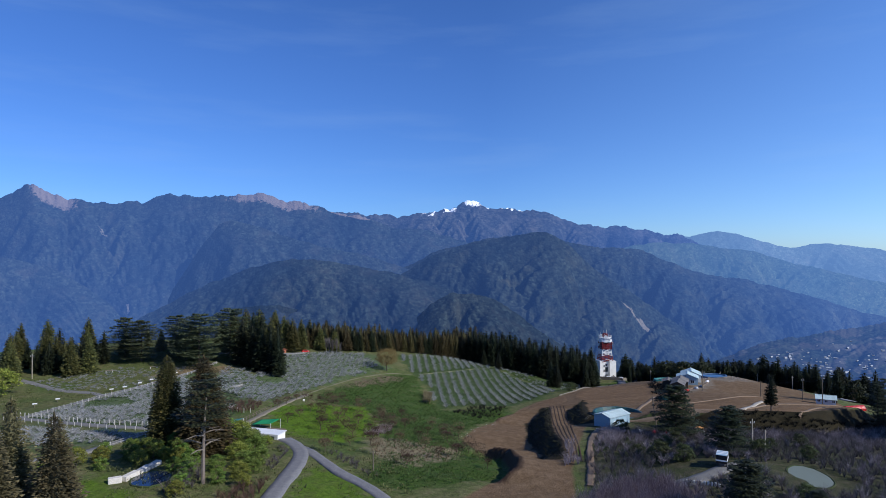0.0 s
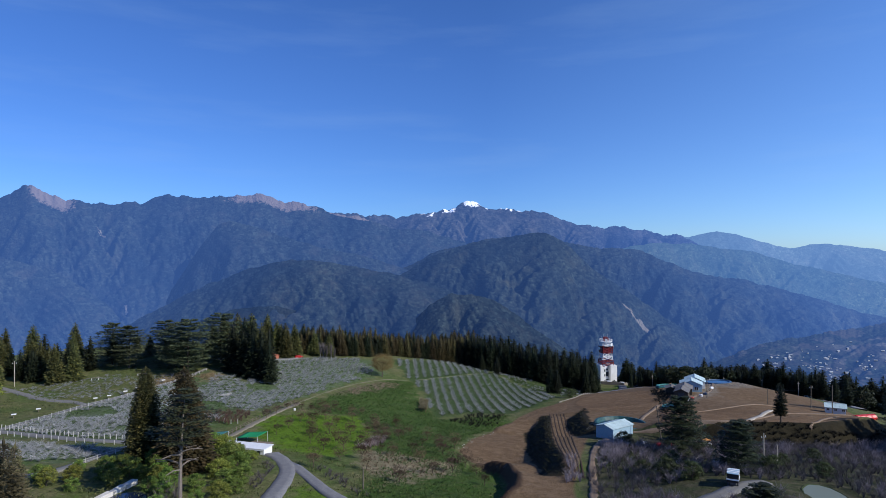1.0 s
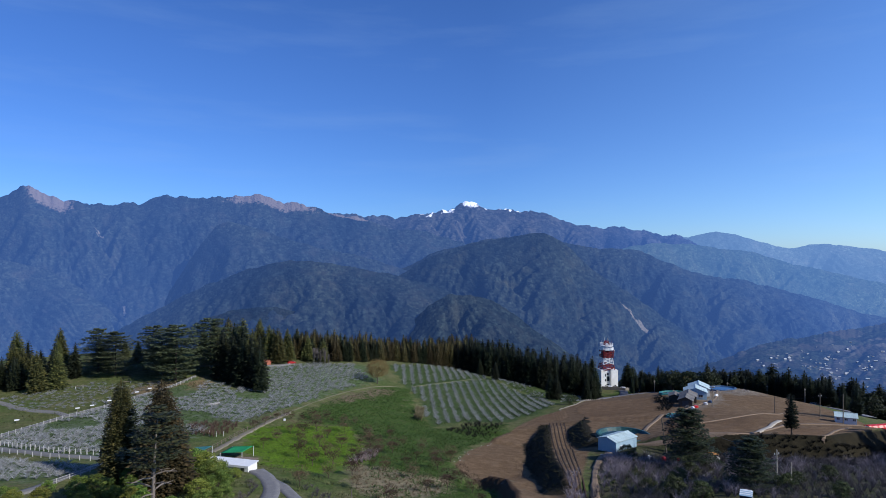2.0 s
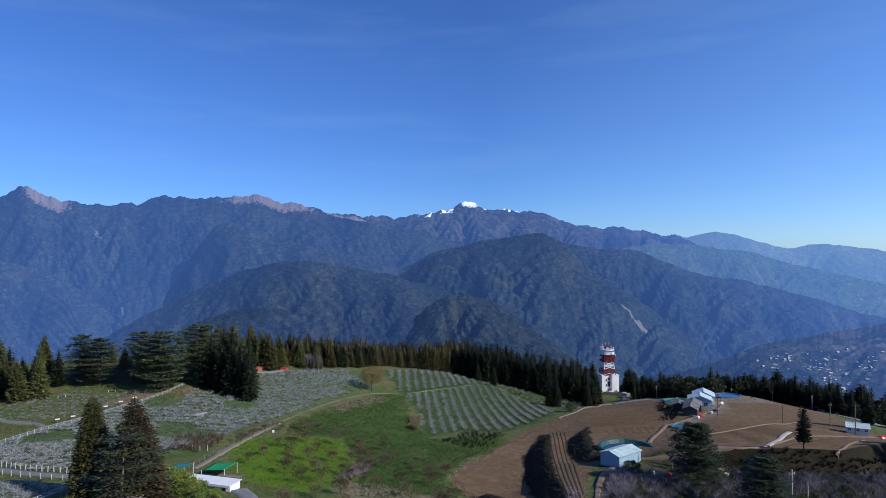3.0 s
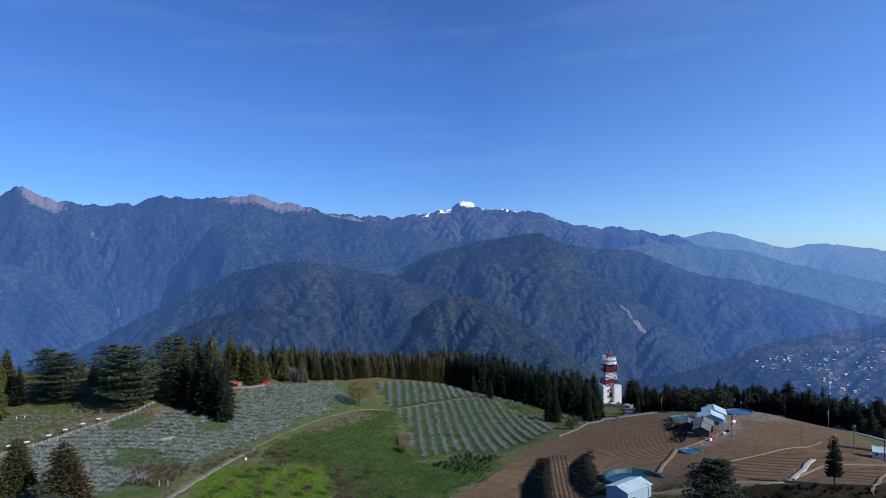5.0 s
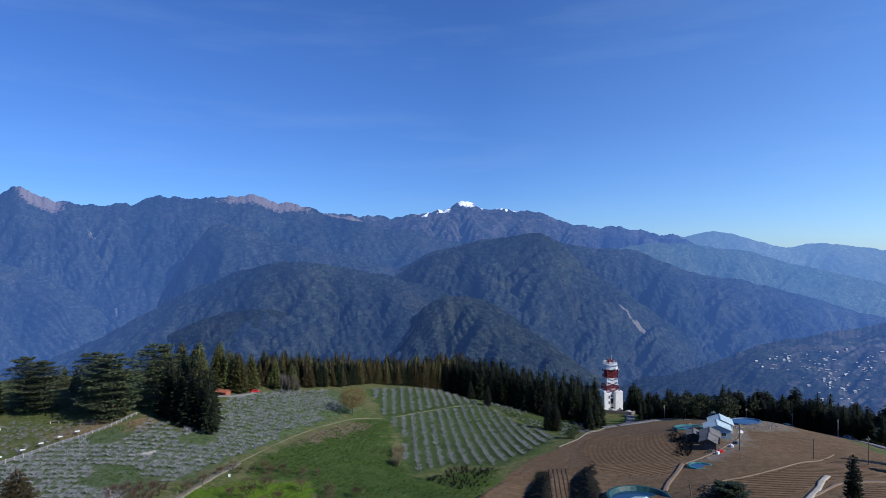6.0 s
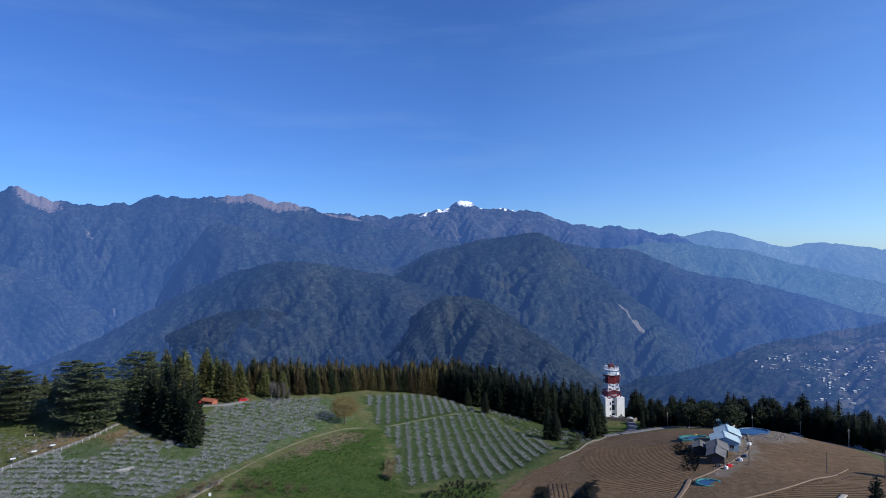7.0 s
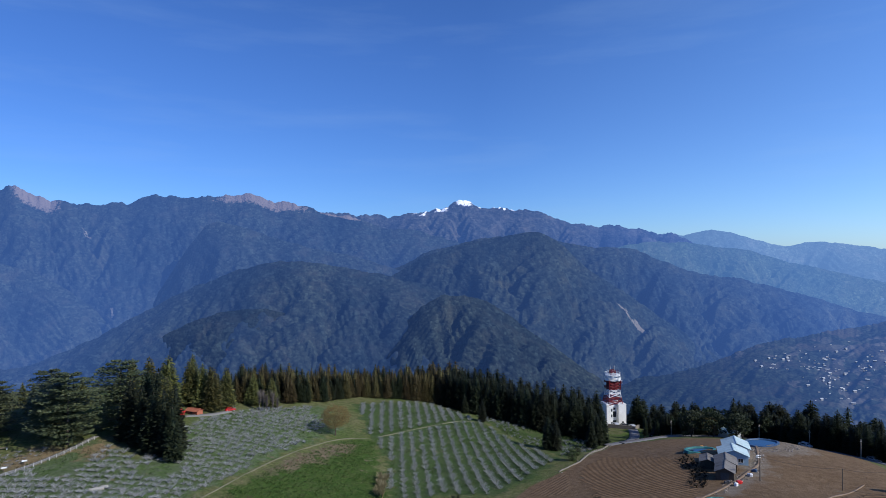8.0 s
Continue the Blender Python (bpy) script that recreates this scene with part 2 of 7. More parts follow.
BANK_A = ((20, 127), (22, 150), (22, 168), (25, 190), (33, 213), (36, 212), (32, 187), (28, 160), (26, 140), (25, 126))
BANK_B = ((35, 165), (35, 180), (38, 197), (45, 211), (48, 208), (43, 190), (41, 176), (40, 165))
BANK_C = ((8.5, 151), (13.2, 143), (13.6, 131), (12, 119), (9, 113), (11, 112), (15, 118), (16.2, 130), (15.6, 144), (10, 154))
BANK_E = ((58, 157.5), (72, 155.5), (89, 155.5), (106, 167), (123, 180), (136, 192), (130, 174), (108, 152), (90, 145), (66, 148))
DRY_WEST = ((-90, 205), (-82, 219), (-79, 228), (-74, 222), (-72, 214), (-78, 214), (-85, 222), (-92, 220), (-95, 210))
HILL_GRASS = ((26, 301), (34, 286), (45, 271), (50, 259), (60, 272), (70, 290), (60, 305), (40, 320), (22, 322))
DRY = ((-18, 150), (-6, 150), (3, 146), (2, 132), (-8, 124), (-15, 130))
SCRUB = ((24, 88), (27, 118), (37, 160), (48, 165), (57, 160), (71, 154), (89, 154), (105, 166), (122, 178), (170, 170), (160, 90), (90, 60), (30, 70))
TOWER_LAWN = ((79, 295), (92, 294), (104, 298), (103, 308), (96, 316), (88, 319), (82, 310))
RUBBLE_BANK = ((96, 238), (99, 233), (105, 230), (112, 233), (117, 240), (115, 247), (107, 250), (97, 248), (93, 243))
HOUSE_BANK = ((71, 198), (74, 196), (82, 204), (90, 213), (96, 224), (99, 234), (95, 236), (90, 226), (84, 216), (77, 206))
DRY_STRIP = ((-36, 216), (-32, 229), (-26, 243), (-20, 253), (-15, 255), (-17, 247), (-23, 237), (-29, 223))
PATCHES = {"dry_strip": DRY_STRIP, "tower_lawn": TOWER_LAWN, "soil": SOIL, "meadow": MEADOW, "lush": LUSH, "lawn": LAWN, "garden": GARDEN, "orchard": ORCHARD, "orchard_low": ORCHARD_LOW, "rows": ROWS, "dry": DRY, "scrub": SCRUB, "bank_a": BANK_A, "bank_b": BANK_B, "bank_c": BANK_C, "bank_e": BANK_E, "dry_west": DRY_WEST, "hill_grass": HILL_GRASS, "rubble_bank": RUBBLE_BANK, "house_bank": HOUSE_BANK}


def grid_line(lo, hi, step, out_lo, out_hi, grow=1.16):
    mid = list(np.arange(lo, hi + step / 2, step))
    left, right, s = [lo], [hi], step
    while left[-1] > out_lo:
        s *= grow
        left.append(left[-1] - s)
    s = step
    while right[-1] < out_hi:
        s *= grow
        right.append(right[-1] + s)
    return np.array(left[:0:-1] + mid + right[1:])


def sheet(name, xs, ys, zs):
    """A mesh over a grid of places: arrays of one shape, rows by columns."""
    rows, cols = zs.shape
    me = bpy.data.meshes.new(name)
    verts = np.stack([xs, ys, zs], -1).reshape(-1, 3)
    i = np.arange(rows * cols).reshape(rows, cols)
    faces = np.stack([i[:-1, :-1], i[:-1, 1:], i[1:, 1:], i[1:, :-1]], -1).reshape(-1, 4)
    me.from_pydata(verts.tolist(), [], faces.tolist())
    me.polygons.foreach_set("use_smooth", np.ones(len(me.polygons), bool))
    return me


gx = grid_line(-135, 150, 1.0, -4600, 4600)
gy = grid_line(84, 330, 1.0, -900, 4700)
GX, GY = np.meshgrid(gx, gy)
GZ = ground_z(GX, GY)
rough_grass = np.array([noise.fractal(Vector((x * 0.12, y * 0.12, 0)), 1.0, 2.0, 3) for x, y in zip(GX.ravel(), GY.ravel())]).reshape(GX.shape)
GZ = GZ + 0.22 * rough_grass * (inside(SOIL, GX, GY) < 0)
ground_mesh = sheet("ground", GX, GY, GZ)
for key, poly in PATCHES.items():
    att = ground_mesh.attributes.new("is_" + key, "FLOAT", "POINT")
    att.data.foreach_set("value", (0.5 + 0.5 * np.clip(inside(poly, GX, GY) / (1.0 if key in ("soil", "bank_a", "bank_b", "bank_c", "bank_e") else 3.5), -1, 1)).ravel().astype(np.float32))


def ground_material():
    m, nt, b = material("ground", 0.95)
    b.inputs["Specular IOR Level"].default_value = 0.1
    fine, mid, broad = noise_of(nt, 2.6, 5, 0.7), noise_of(nt, 0.5, 5, 0.65), noise_of(nt, 0.06, 4)

    def tone(dark, light, other, fac=0.5):
        col = ramp(nt, fine, ((0.3, dark), (0.7, light)))
        return mix(nt, calc(nt, "MULTIPLY", ramp(nt, mid, ((0.4, (0, 0, 0)), (0.68, (1, 1, 1)))), fac), col, other)

    col = tone((0.046, 0.060, 0.018), (0.118, 0.134, 0.046), (0.17, 0.145, 0.082), 0.65)
    col = mix(nt, calc(nt, "MULTIPLY", ramp(nt, broad, ((0.45, (0, 0, 0)), (0.62, (1, 1, 1)))), 0.6), col, (0.050, 0.090, 0.020))
    # bank tone: dark weeds, with the banks' shade mixed into the colour
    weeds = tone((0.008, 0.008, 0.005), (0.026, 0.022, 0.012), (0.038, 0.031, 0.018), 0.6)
    thicket = tone((0.034, 0.062, 0.018), (0.090, 0.135, 0.045), (0.14, 0.145, 0.12), 0.55)
    turf = tone((0.040, 0.082, 0.008), (0.105, 0.170, 0.018), (0.09, 0.10, 0.030), 0.5)
    tones = {
        "tower_lawn": tone((0.035, 0.070, 0.010), (0.095, 0.145, 0.024), (0.10, 0.10, 0.04), 0.5),
        "scrub": tone((0.022, 0.030, 0.012), (0.062, 0.070, 0.032), (0.10, 0.082, 0.060), 0.6),
        "orchard": thicket, "orchard_low": thicket,
        "rows": tone((0.020, 0.045, 0.012), (0.060, 0.098, 0.028), (0.08, 0.09, 0.05), 0.5),
        "lush": tone((0.018, 0.043, 0.007), (0.060, 0.108, 0.020), (0.072, 0.080, 0.030), 0.6),
        "dry_strip": tone((0.085, 0.066, 0.042), (0.19, 0.15, 0.10), (0.06, 0.075, 0.026), 0.5),
        "dry": tone((0.13, 0.105, 0.065), (0.27, 0.225, 0.15), (0.06, 0.08, 0.028), 0.6),
        "lawn": turf, "garden": turf,
        "meadow": tone((0.042, 0.090, 0.006), (0.115, 0.200, 0.014), (0.075, 0.100, 0.020), 0.5),
        "soil": tone((0.092, 0.059, 0.032), (0.150, 0.098, 0.056), (0.215, 0.150, 0.094), 0.55),
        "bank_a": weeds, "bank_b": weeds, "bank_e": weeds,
        "dry_west": tone((0.13, 0.095, 0.05), (0.27, 0.21, 0.125), (0.10, 0.09, 0.04), 0.5),
        "hill_grass": tone((0.018, 0.040, 0.010), (0.060, 0.100, 0.026), (0.10, 0.10, 0.055), 0.6),
        "bank_c": tone((0.050, 0.030, 0.018), (0.10, 0.06, 0.037), (0.06, 0.045, 0.025), 0.5),
    }
    tones["rubble_bank"] = tones["house_bank"] = tone((0.13, 0.105, 0.08), (0.26, 0.22, 0.175), (0.10, 0.07, 0.045), 0.6)
    edge = noise_of(nt, 0.22, 5, 0.7)
    # tufts, molehills and damp hollows, but on the tilled soil
    spots = noise_of(nt, 1.1, 6, 0.75)
    for key, value in tones.items():
        if key == "soil":
            hsv = node(nt, "ShaderNodeHueSaturation", Saturation=1.0)
            nt.links.new(calc(nt, "ADD", calc(nt, "MULTIPLY", spots, 1.9), 0.05), hsv.inputs["Value"])
            nt.links.new(col, hsv.inputs["Color"])
            col = hsv.outputs["Color"]
        a = nt.nodes.new("ShaderNodeAttribute")
        a.attribute_name = "is_" + key
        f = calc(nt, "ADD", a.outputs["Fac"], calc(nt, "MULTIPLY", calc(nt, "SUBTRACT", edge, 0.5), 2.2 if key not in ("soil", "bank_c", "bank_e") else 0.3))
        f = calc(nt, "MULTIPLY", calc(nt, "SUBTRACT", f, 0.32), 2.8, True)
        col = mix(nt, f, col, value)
    nt.links.new(col, b.inputs["Base Color"])
    bump(nt, b, calc(nt, "ADD", fine, calc(nt, "MULTIPLY", mid, 2.0)), 0.7, 0.25)
    return m


ground_mesh.materials.append(ground_material())
tagged(new("ground", ground_mesh), "hilly farmland of grass, orchard turf and bare brown soil", "ground", kind="structure")


# ---- far mountains ----
# Skylines seen from the hill: bearing and rise, in thousandths of the distance.
RIDGE_A = ((305, 9), (341, 23), (359, 30), (390, 25), (412, 31), (434, 35), (475, 27), (510, 16), (555, 6), (591, 14), (635, 12), (671, 8), (705, 4), (823, -2), (1001, 9), (1180, 0))
RIDGE_B = ((-293, 54), (-195, 68), (-159, 63), (-106, 62), (-79, 57), (-34, 64), (-7, 68), (19, 72), (33, 83), (53, 80), (64, 74), (100, 71), (135, 67), (167, 63), (198, 50), (242, 43), (305, 39), (359, 30), (390, 23), (430, 0), (492, -36))
RIDGE_C = ((-1499, 45), (-1231, 71), (-963, 54), (-802, 94), (-740, 79), (-695, 93), (-655, 110), (-628, 98), (-597, 85), (-570, 84), (-552, 79), (-525, 79), (-503, 85), (-481, 81), (-449, 94), (-409, 93), (-387, 87), (-338, 91), (-293, 96), (-271, 89), (-249, 80), (-222, 81), (-195, 71), (-159, 62), (-115, 54), (-70, 40), (-16, 31), (19, 23), (55, 12), (109, -18), (180, -62))
RIDGE_D = ((-124, -62), (-70, -27), (-16, 0), (46, 17), (109, 27), (158, 34), (184, 23), (207, 14), (251, 9), (314, 4), (341, -6), (376, -23), (430, -36), (492, -46), (555, -62), (617, -80), (671, -96), (734, -109), (912, -125), (1091, -134))
RIDGE_H = ((162, -45), (198, -22), (251, 0), (296, 11), (334, 17), (390, 16), (441, 8), (492, 1), (549, -15), (621, -30), (706, -51), (912, -71), (1091, -80))
RIDGE_K = ((-508, -170), (-472, -107), (-436, -64), (-405, -18), (-377, 22), (-356, 45), (-338, 52), (-302, 43), (-249, 25), (-195, 9), (-124, -4), (-52, -27), (1, -62))
RIDGE_L = ((-1320, -27), (-1052, 0), (-874, -11), (-749, -2), (-677, -11), (-624, -25), (-579, -49), (-534, -80), (-503, -112), (-472, -147), (-436, -187))
RIDGE_M = ((-124, -71), (-70, -36), (-16, -4), (46, 16), (109, 27), (159, 34), (184, 23), (200, 11), (226, -15), (261, -40), (302, -66), (339, -92), (384, -122), (430, -156), (484, -187), (555, -223))
RIDGE_E2 = ((-525, -205), (-472, -170), (-418, -123), (-374, -102), (-336, -90), (-293, -85), (-258, -86), (-213, -95), (-168, -112), (-124, -136), (-79, -170), (-34, -214))
RIDGE_E = ((-1231, -187), (-784, -183), (-641, -174), (-534, -132), (-472, -98), (-418, -70), (-374, -49), (-320, -29), (-275, -16), (-240, -11), (-195, -12), (-141, -21), (-70, -36), (-16, -49), (19, -64), (64, -85), (109, -109), (162, -139), (207, -166), (251, -191), (305, -214), (376, -241))
RIDGE_F = ((-195, -223), (-124, -179), (-79, -138), (-52, -112), (-25, -85), (10, -64), (46, -66), (82, -75), (117, -98), (153, -125), (198, -156), (242, -187), (296, -223))
RIDGE_G = ((269, -214), (332, -195), (394, -187), (448, -166), (492, -150), (537, -139), (582, -134), (626, -123), (671, -118), (716, -109), (823, -98), (1001, -98))

EYE = Vector((4.0, 28.0, 70.0))


def carve(Z, step_u, step_d, rounds, bite):
    """Rain on a slope: each cell drains to its steepest neighbour, and streams cut by their catchment."""
    rows, cols = Z.shape
    idx = np.arange(rows * cols).reshape(rows, cols)
    diag = math.hypot(step_u, step_d)
    ways = [(i, j, step_u if i == 0 else step_d if j == 0 else diag) for i in (-1, 0, 1) for j in (-1, 0, 1) if i or j]
    for _ in range(rounds):
        P = np.pad(Z, 1, mode="edge")
        pad_idx = np.pad(idx, 1, mode="edge")
        best, to = np.zeros(Z.shape), idx.copy()
        for i, j, run in ways:
            drop = (Z - P[1 + i:rows + 1 + i, 1 + j:cols + 1 + j]) / run
            better = drop > best
            best = np.where(better, drop, best)
            to = np.where(better, pad_idx[1 + i:rows + 1 + i, 1 + j:cols + 1 + j], to)
        flat_to = to.ravel()
        own = flat_to == idx.ravel()
        area = np.ones(rows * cols)
        for _ in range(70):
            area = 1 + np.bincount(flat_to, np.where(own, 0, area), rows * cols)
        cut = bite * np.sqrt(np.minimum(area, 900)).reshape(Z.shape) * best
        low = Z.ravel()[flat_to].reshape(Z.shape)
        fresh = np.maximum(Z - cut, low + 0.02 * (Z - low))
        fresh[0] = Z[0]
        # slopes creep smooth
        Q = np.pad(fresh, 1, mode="edge")
        fresh[1:] += 0.045 * (Q[:-2, 1:-1] + Q[2:, 1:-1] + Q[1:-1, :-2] + Q[1:-1, 2:] - 4 * fresh)[1:]
        Z = fresh
    return Z


def perlin(x, y, seed):
    """Smooth noise between about -1 and 1 over arrays of places."""
    xi, yi = np.floor(x).astype(np.int64), np.floor(y).astype(np.int64)
    fx, fy = x - xi, y - yi

    def slope(i, j, dx, dy):
        h = (i * 374761393 + j * 668265263 + int(seed * 1000) * 69069) & 0x7FFFFFFF
        h = ((h ^ (h >> 13)) * 1274126177) & 0x7FFFFFFF
        turn = (h ^ (h >> 16)) % 4096 * (2 * math.pi / 4096)
        return np.cos(turn) * dx + np.sin(turn) * dy

    ux, uy = fx ** 3 * (fx * (fx * 6 - 15) + 10), fy ** 3 * (fy * (fy * 6 - 15) + 10)
    low = slope(xi, yi, fx, fy) * (1 - ux) + slope(xi + 1, yi, fx - 1, fy) * ux
    high = slope(xi, yi + 1, fx, fy - 1) * (1 - ux) + slope(xi + 1, yi + 1, fx - 1, fy - 1) * ux
    return 1.5 * (low * (1 - uy) + high * uy)


def ridged(x, y, octaves, seed, gain=0.5):
    """Sharp crests and wide hollows, from 0 to about 1, with finer crests upon the larger ones."""
    total, weight, size, top = np.zeros(x.shape), np.ones(x.shape), 1.0, 0.0
    for k in range(octaves):
        n = (1 - np.abs(perlin(x, y, seed + 7 * k))) ** 2
        total += n * size * weight
        top += size
        weight = np.clip(n * 1.6, 0.15, 1)
        size *= gain
        x, y = x * 2.1 + 3.7, y * 2.1 - 1.9
    return total / top


def mountain_range(name, skyline, far, near, foot, spur, fibre, mat, label, snow=(), scar=(), summit=(), seed=0.0, bite=0.03, rounds=3, beat=2.0, lines=()):
    """A wooded range: a notched crest, and spurs and forking gullies cut down to its foot. beat: spurs in a kilometre."""
    us, vs = np.array(skyline, float).T / 1000
    u = np.concatenate([np.arange(us[0], -0.82, 0.012), np.arange(max(us[0], -0.82), min(us[-1], 0.82), 0.00155), np.arange(max(us[0], 0.82), us[-1], 0.012)])
    rows = 120
    v = np.interp(u, us, vs)
    v = np.convolve(np.pad(v, 3, mode="edge"), np.ones(7) / 7, "valid")
    notch = sum(perlin(u * 30 * 2.1 ** k + seed, u * 0 + seed + k, seed) * 0.62 ** k for k in range(5))
    notch -= 0.5 * np.abs(perlin(u * 70 + seed, u * 0 + 0.5, seed + 2))
    crest = EYE.z + far * v
    s = np.linspace(0, 1, rows) ** 1.15
    U, T = np.meshgrid(u, s)
    W = U * far / 1000
    S = T * math.hypot(far - near, 0.6 * (float(np.mean(crest)) - foot)) / 1000
    bend = 0.10 * perlin(W * 2.0, S * 2.2, seed + 1) + 0.04 * perlin(W * 6, S * 6, seed + 2)
    if not lines:
        draw = random.Random(seed)
        at = us[0] - 0.1
        while at < us[-1] + 0.1:
            lines = (*lines, (at, at + draw.uniform(-0.16, 0.16)))
            at += draw.uniform(0.7, 1.3) * 1000 / (far * beat)
    # each place belongs to its nearest spur; side ridges run down and away from the spur's back
    off = np.full(U.shape, 9.0)
    for u0, u1 in lines:
        off = np.minimum(off, np.abs(W + bend - (u0 + (u1 - u0) * T ** 0.85) * far / 1000))
    back = 1 - np.clip(off * beat * 1.7, 0, 1)
    phase = (S * 1.25 - off * 1.1) * beat * 2.3 + 0.7 * perlin(W * 3, S * 3, seed + 3)
    forks = (1 - np.abs(2 * (phase - np.floor(phase)) - 1)) * np.clip(off * beat * 4, 0, 1)
    phase = (S * 1.1 + off * 1.3) * beat * 6.1 + 0.9 * perlin(W * 7, S * 7, seed + 5)
    rills = (1 - np.abs(2 * (phase - np.floor(phase)) - 1)) * np.clip(off * beat * 6, 0, 1)
    small = ridged(W * 16 + bend * 6, S * 16, 3, seed + 8, 0.5)
    relief = 0.66 * back + 0.22 * forks + 0.07 * rills + 0.07 * small
    env = np.minimum(1.0, T * 4.5 + 0.02)
    D = far + (near - far) * T - 0.5 * spur * env * (relief - 0.45)
    Z = crest[None, :] + (foot - crest[None, :]) * T ** 0.92 + 1.15 * spur * env * (relief - 0.55) + 0.0022 * far * fibre * notch[None, :] * np.exp(-16 * T)
    Z = carve(Z, 0.00155 * (far + near) / 2, (far - near) / rows, rounds, bite)
    grain = perlin(W * 26, S * 26, seed + 6) + 0.5 * perlin(W * 55, S * 55, seed + 7)
    Z += 2.5 * env * grain
    rise = (Z - EYE.z) / D
    wobble = 0.0016 * grain
    scarred, snowy, bald = (np.zeros(Z.shape) for _ in range(3))
    for a0, r0, a1, r1, w0, w1 in scar:
        f = (rise - r0) / (r1 - r0)
        off = np.abs(U - a0 - (a1 - a0) * f + wobble * 2.5) / (w0 + (w1 - w0) * np.clip(f, 0, 1))
        scarred = np.maximum(scarred, np.where((f > 0) & (f < 1), np.clip(1.4 - 0.8 * off, 0, 0.8), 0))
    below = v[None, :] - rise
    for a0, half, deep in summit:
        bald = np.maximum(bald, np.clip(1.6 - 1.6 * np.abs(U - a0) / half, 0, 1) * np.clip(1.5 - 1.5 * below / deep, 0, 1))
    for a0, half, deep, much in snow:
        streak = much + (1 - much) * np.clip(0.5 + 1.6 * grain, 0, 1)
        snowy = np.maximum(snowy, streak * np.clip(1.6 - 1.6 * np.abs(U - a0) / half, 0, 1) * np.clip(1.4 - below / deep, 0, 1))
    me = sheet(name, EYE.x + U * D, EYE.y + D, Z)
    for key, val in (("scar", scarred), ("snow", snowy), ("bald", bald)):
        me.attributes.new(key, "FLOAT", "POINT").data.foreach_set("value", val.ravel().astype(np.float32))
    me.materials.append(mat)
    return tagged(new(name, me), label, "mountains", kind="structure")


# Blue emission that stands in for distance haze on the ranges
AIR_GLOW = (0.033, 0.084, 0.260)


def air_glow(k):
    return tuple(c * k for c in AIR_GLOW)


WOODS, DRY_WOODS = (0.018, 0.026, 0.027), (0.042, 0.045, 0.043)
mountain_range("backdrop_far_ridge", RIDGE_A, 4350, 3800, -300, 110, 0.7, mountain_material("far_ridge", (0.03, 0.04, 0.04), (0.06, 0.06, 0.06), (0.085, 0.180, 0.40), east_glow=0.3),
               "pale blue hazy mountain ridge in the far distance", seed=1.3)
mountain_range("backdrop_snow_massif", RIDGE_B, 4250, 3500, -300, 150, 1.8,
               mountain_material("snow_massif", (0.030, 0.034, 0.036), (0.105, 0.10, 0.098), air_glow(0.96), snow=(0.85, 0.86, 0.9)),
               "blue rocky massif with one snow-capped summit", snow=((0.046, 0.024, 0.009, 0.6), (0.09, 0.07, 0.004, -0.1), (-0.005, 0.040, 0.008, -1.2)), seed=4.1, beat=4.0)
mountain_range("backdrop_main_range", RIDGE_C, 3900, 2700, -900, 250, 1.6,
               mountain_material("main_range", WOODS, DRY_WOODS, air_glow(0.88), top=(0.145, 0.118, 0.105), deep_glow=0.10),
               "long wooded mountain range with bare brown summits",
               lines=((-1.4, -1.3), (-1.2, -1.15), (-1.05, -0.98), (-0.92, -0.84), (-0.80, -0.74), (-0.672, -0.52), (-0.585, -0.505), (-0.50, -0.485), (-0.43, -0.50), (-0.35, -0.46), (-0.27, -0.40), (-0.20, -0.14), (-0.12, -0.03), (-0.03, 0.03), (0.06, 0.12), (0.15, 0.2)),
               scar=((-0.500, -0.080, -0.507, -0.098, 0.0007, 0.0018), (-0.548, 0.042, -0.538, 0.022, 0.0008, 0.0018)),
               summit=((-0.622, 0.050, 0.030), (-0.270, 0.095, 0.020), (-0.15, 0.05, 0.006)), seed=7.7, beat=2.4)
mountain_range("backdrop_hazy_range", RIDGE_H, 3950, 3680, -350, 110, 0.9, mountain_material("hazy_range", (0.028, 0.038, 0.030), (0.055, 0.055, 0.045), (0.046, 0.112, 0.276), east_glow=0.55),
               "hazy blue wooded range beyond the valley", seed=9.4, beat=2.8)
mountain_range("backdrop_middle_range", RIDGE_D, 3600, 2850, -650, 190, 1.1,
               mountain_material("middle_range", WOODS, (0.050, 0.056, 0.042), air_glow(0.64), east_glow=1.1),
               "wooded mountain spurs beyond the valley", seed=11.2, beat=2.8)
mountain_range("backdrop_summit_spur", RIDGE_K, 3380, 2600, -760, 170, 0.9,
               mountain_material("summit_spur", WOODS, DRY_WOODS, air_glow(0.82)),
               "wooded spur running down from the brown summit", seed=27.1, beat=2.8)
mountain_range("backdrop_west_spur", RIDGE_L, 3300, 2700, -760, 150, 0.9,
               mountain_material("west_spur", WOODS, DRY_WOODS, air_glow(0.86), deep_glow=0.04),
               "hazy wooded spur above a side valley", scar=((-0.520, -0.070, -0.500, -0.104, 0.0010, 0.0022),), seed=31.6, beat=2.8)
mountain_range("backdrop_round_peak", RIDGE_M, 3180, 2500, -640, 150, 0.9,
               mountain_material("round_peak", WOODS, (0.048, 0.053, 0.040), air_glow(0.57), east_glow=1.15),
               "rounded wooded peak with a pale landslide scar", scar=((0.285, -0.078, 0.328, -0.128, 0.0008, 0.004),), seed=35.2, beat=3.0)
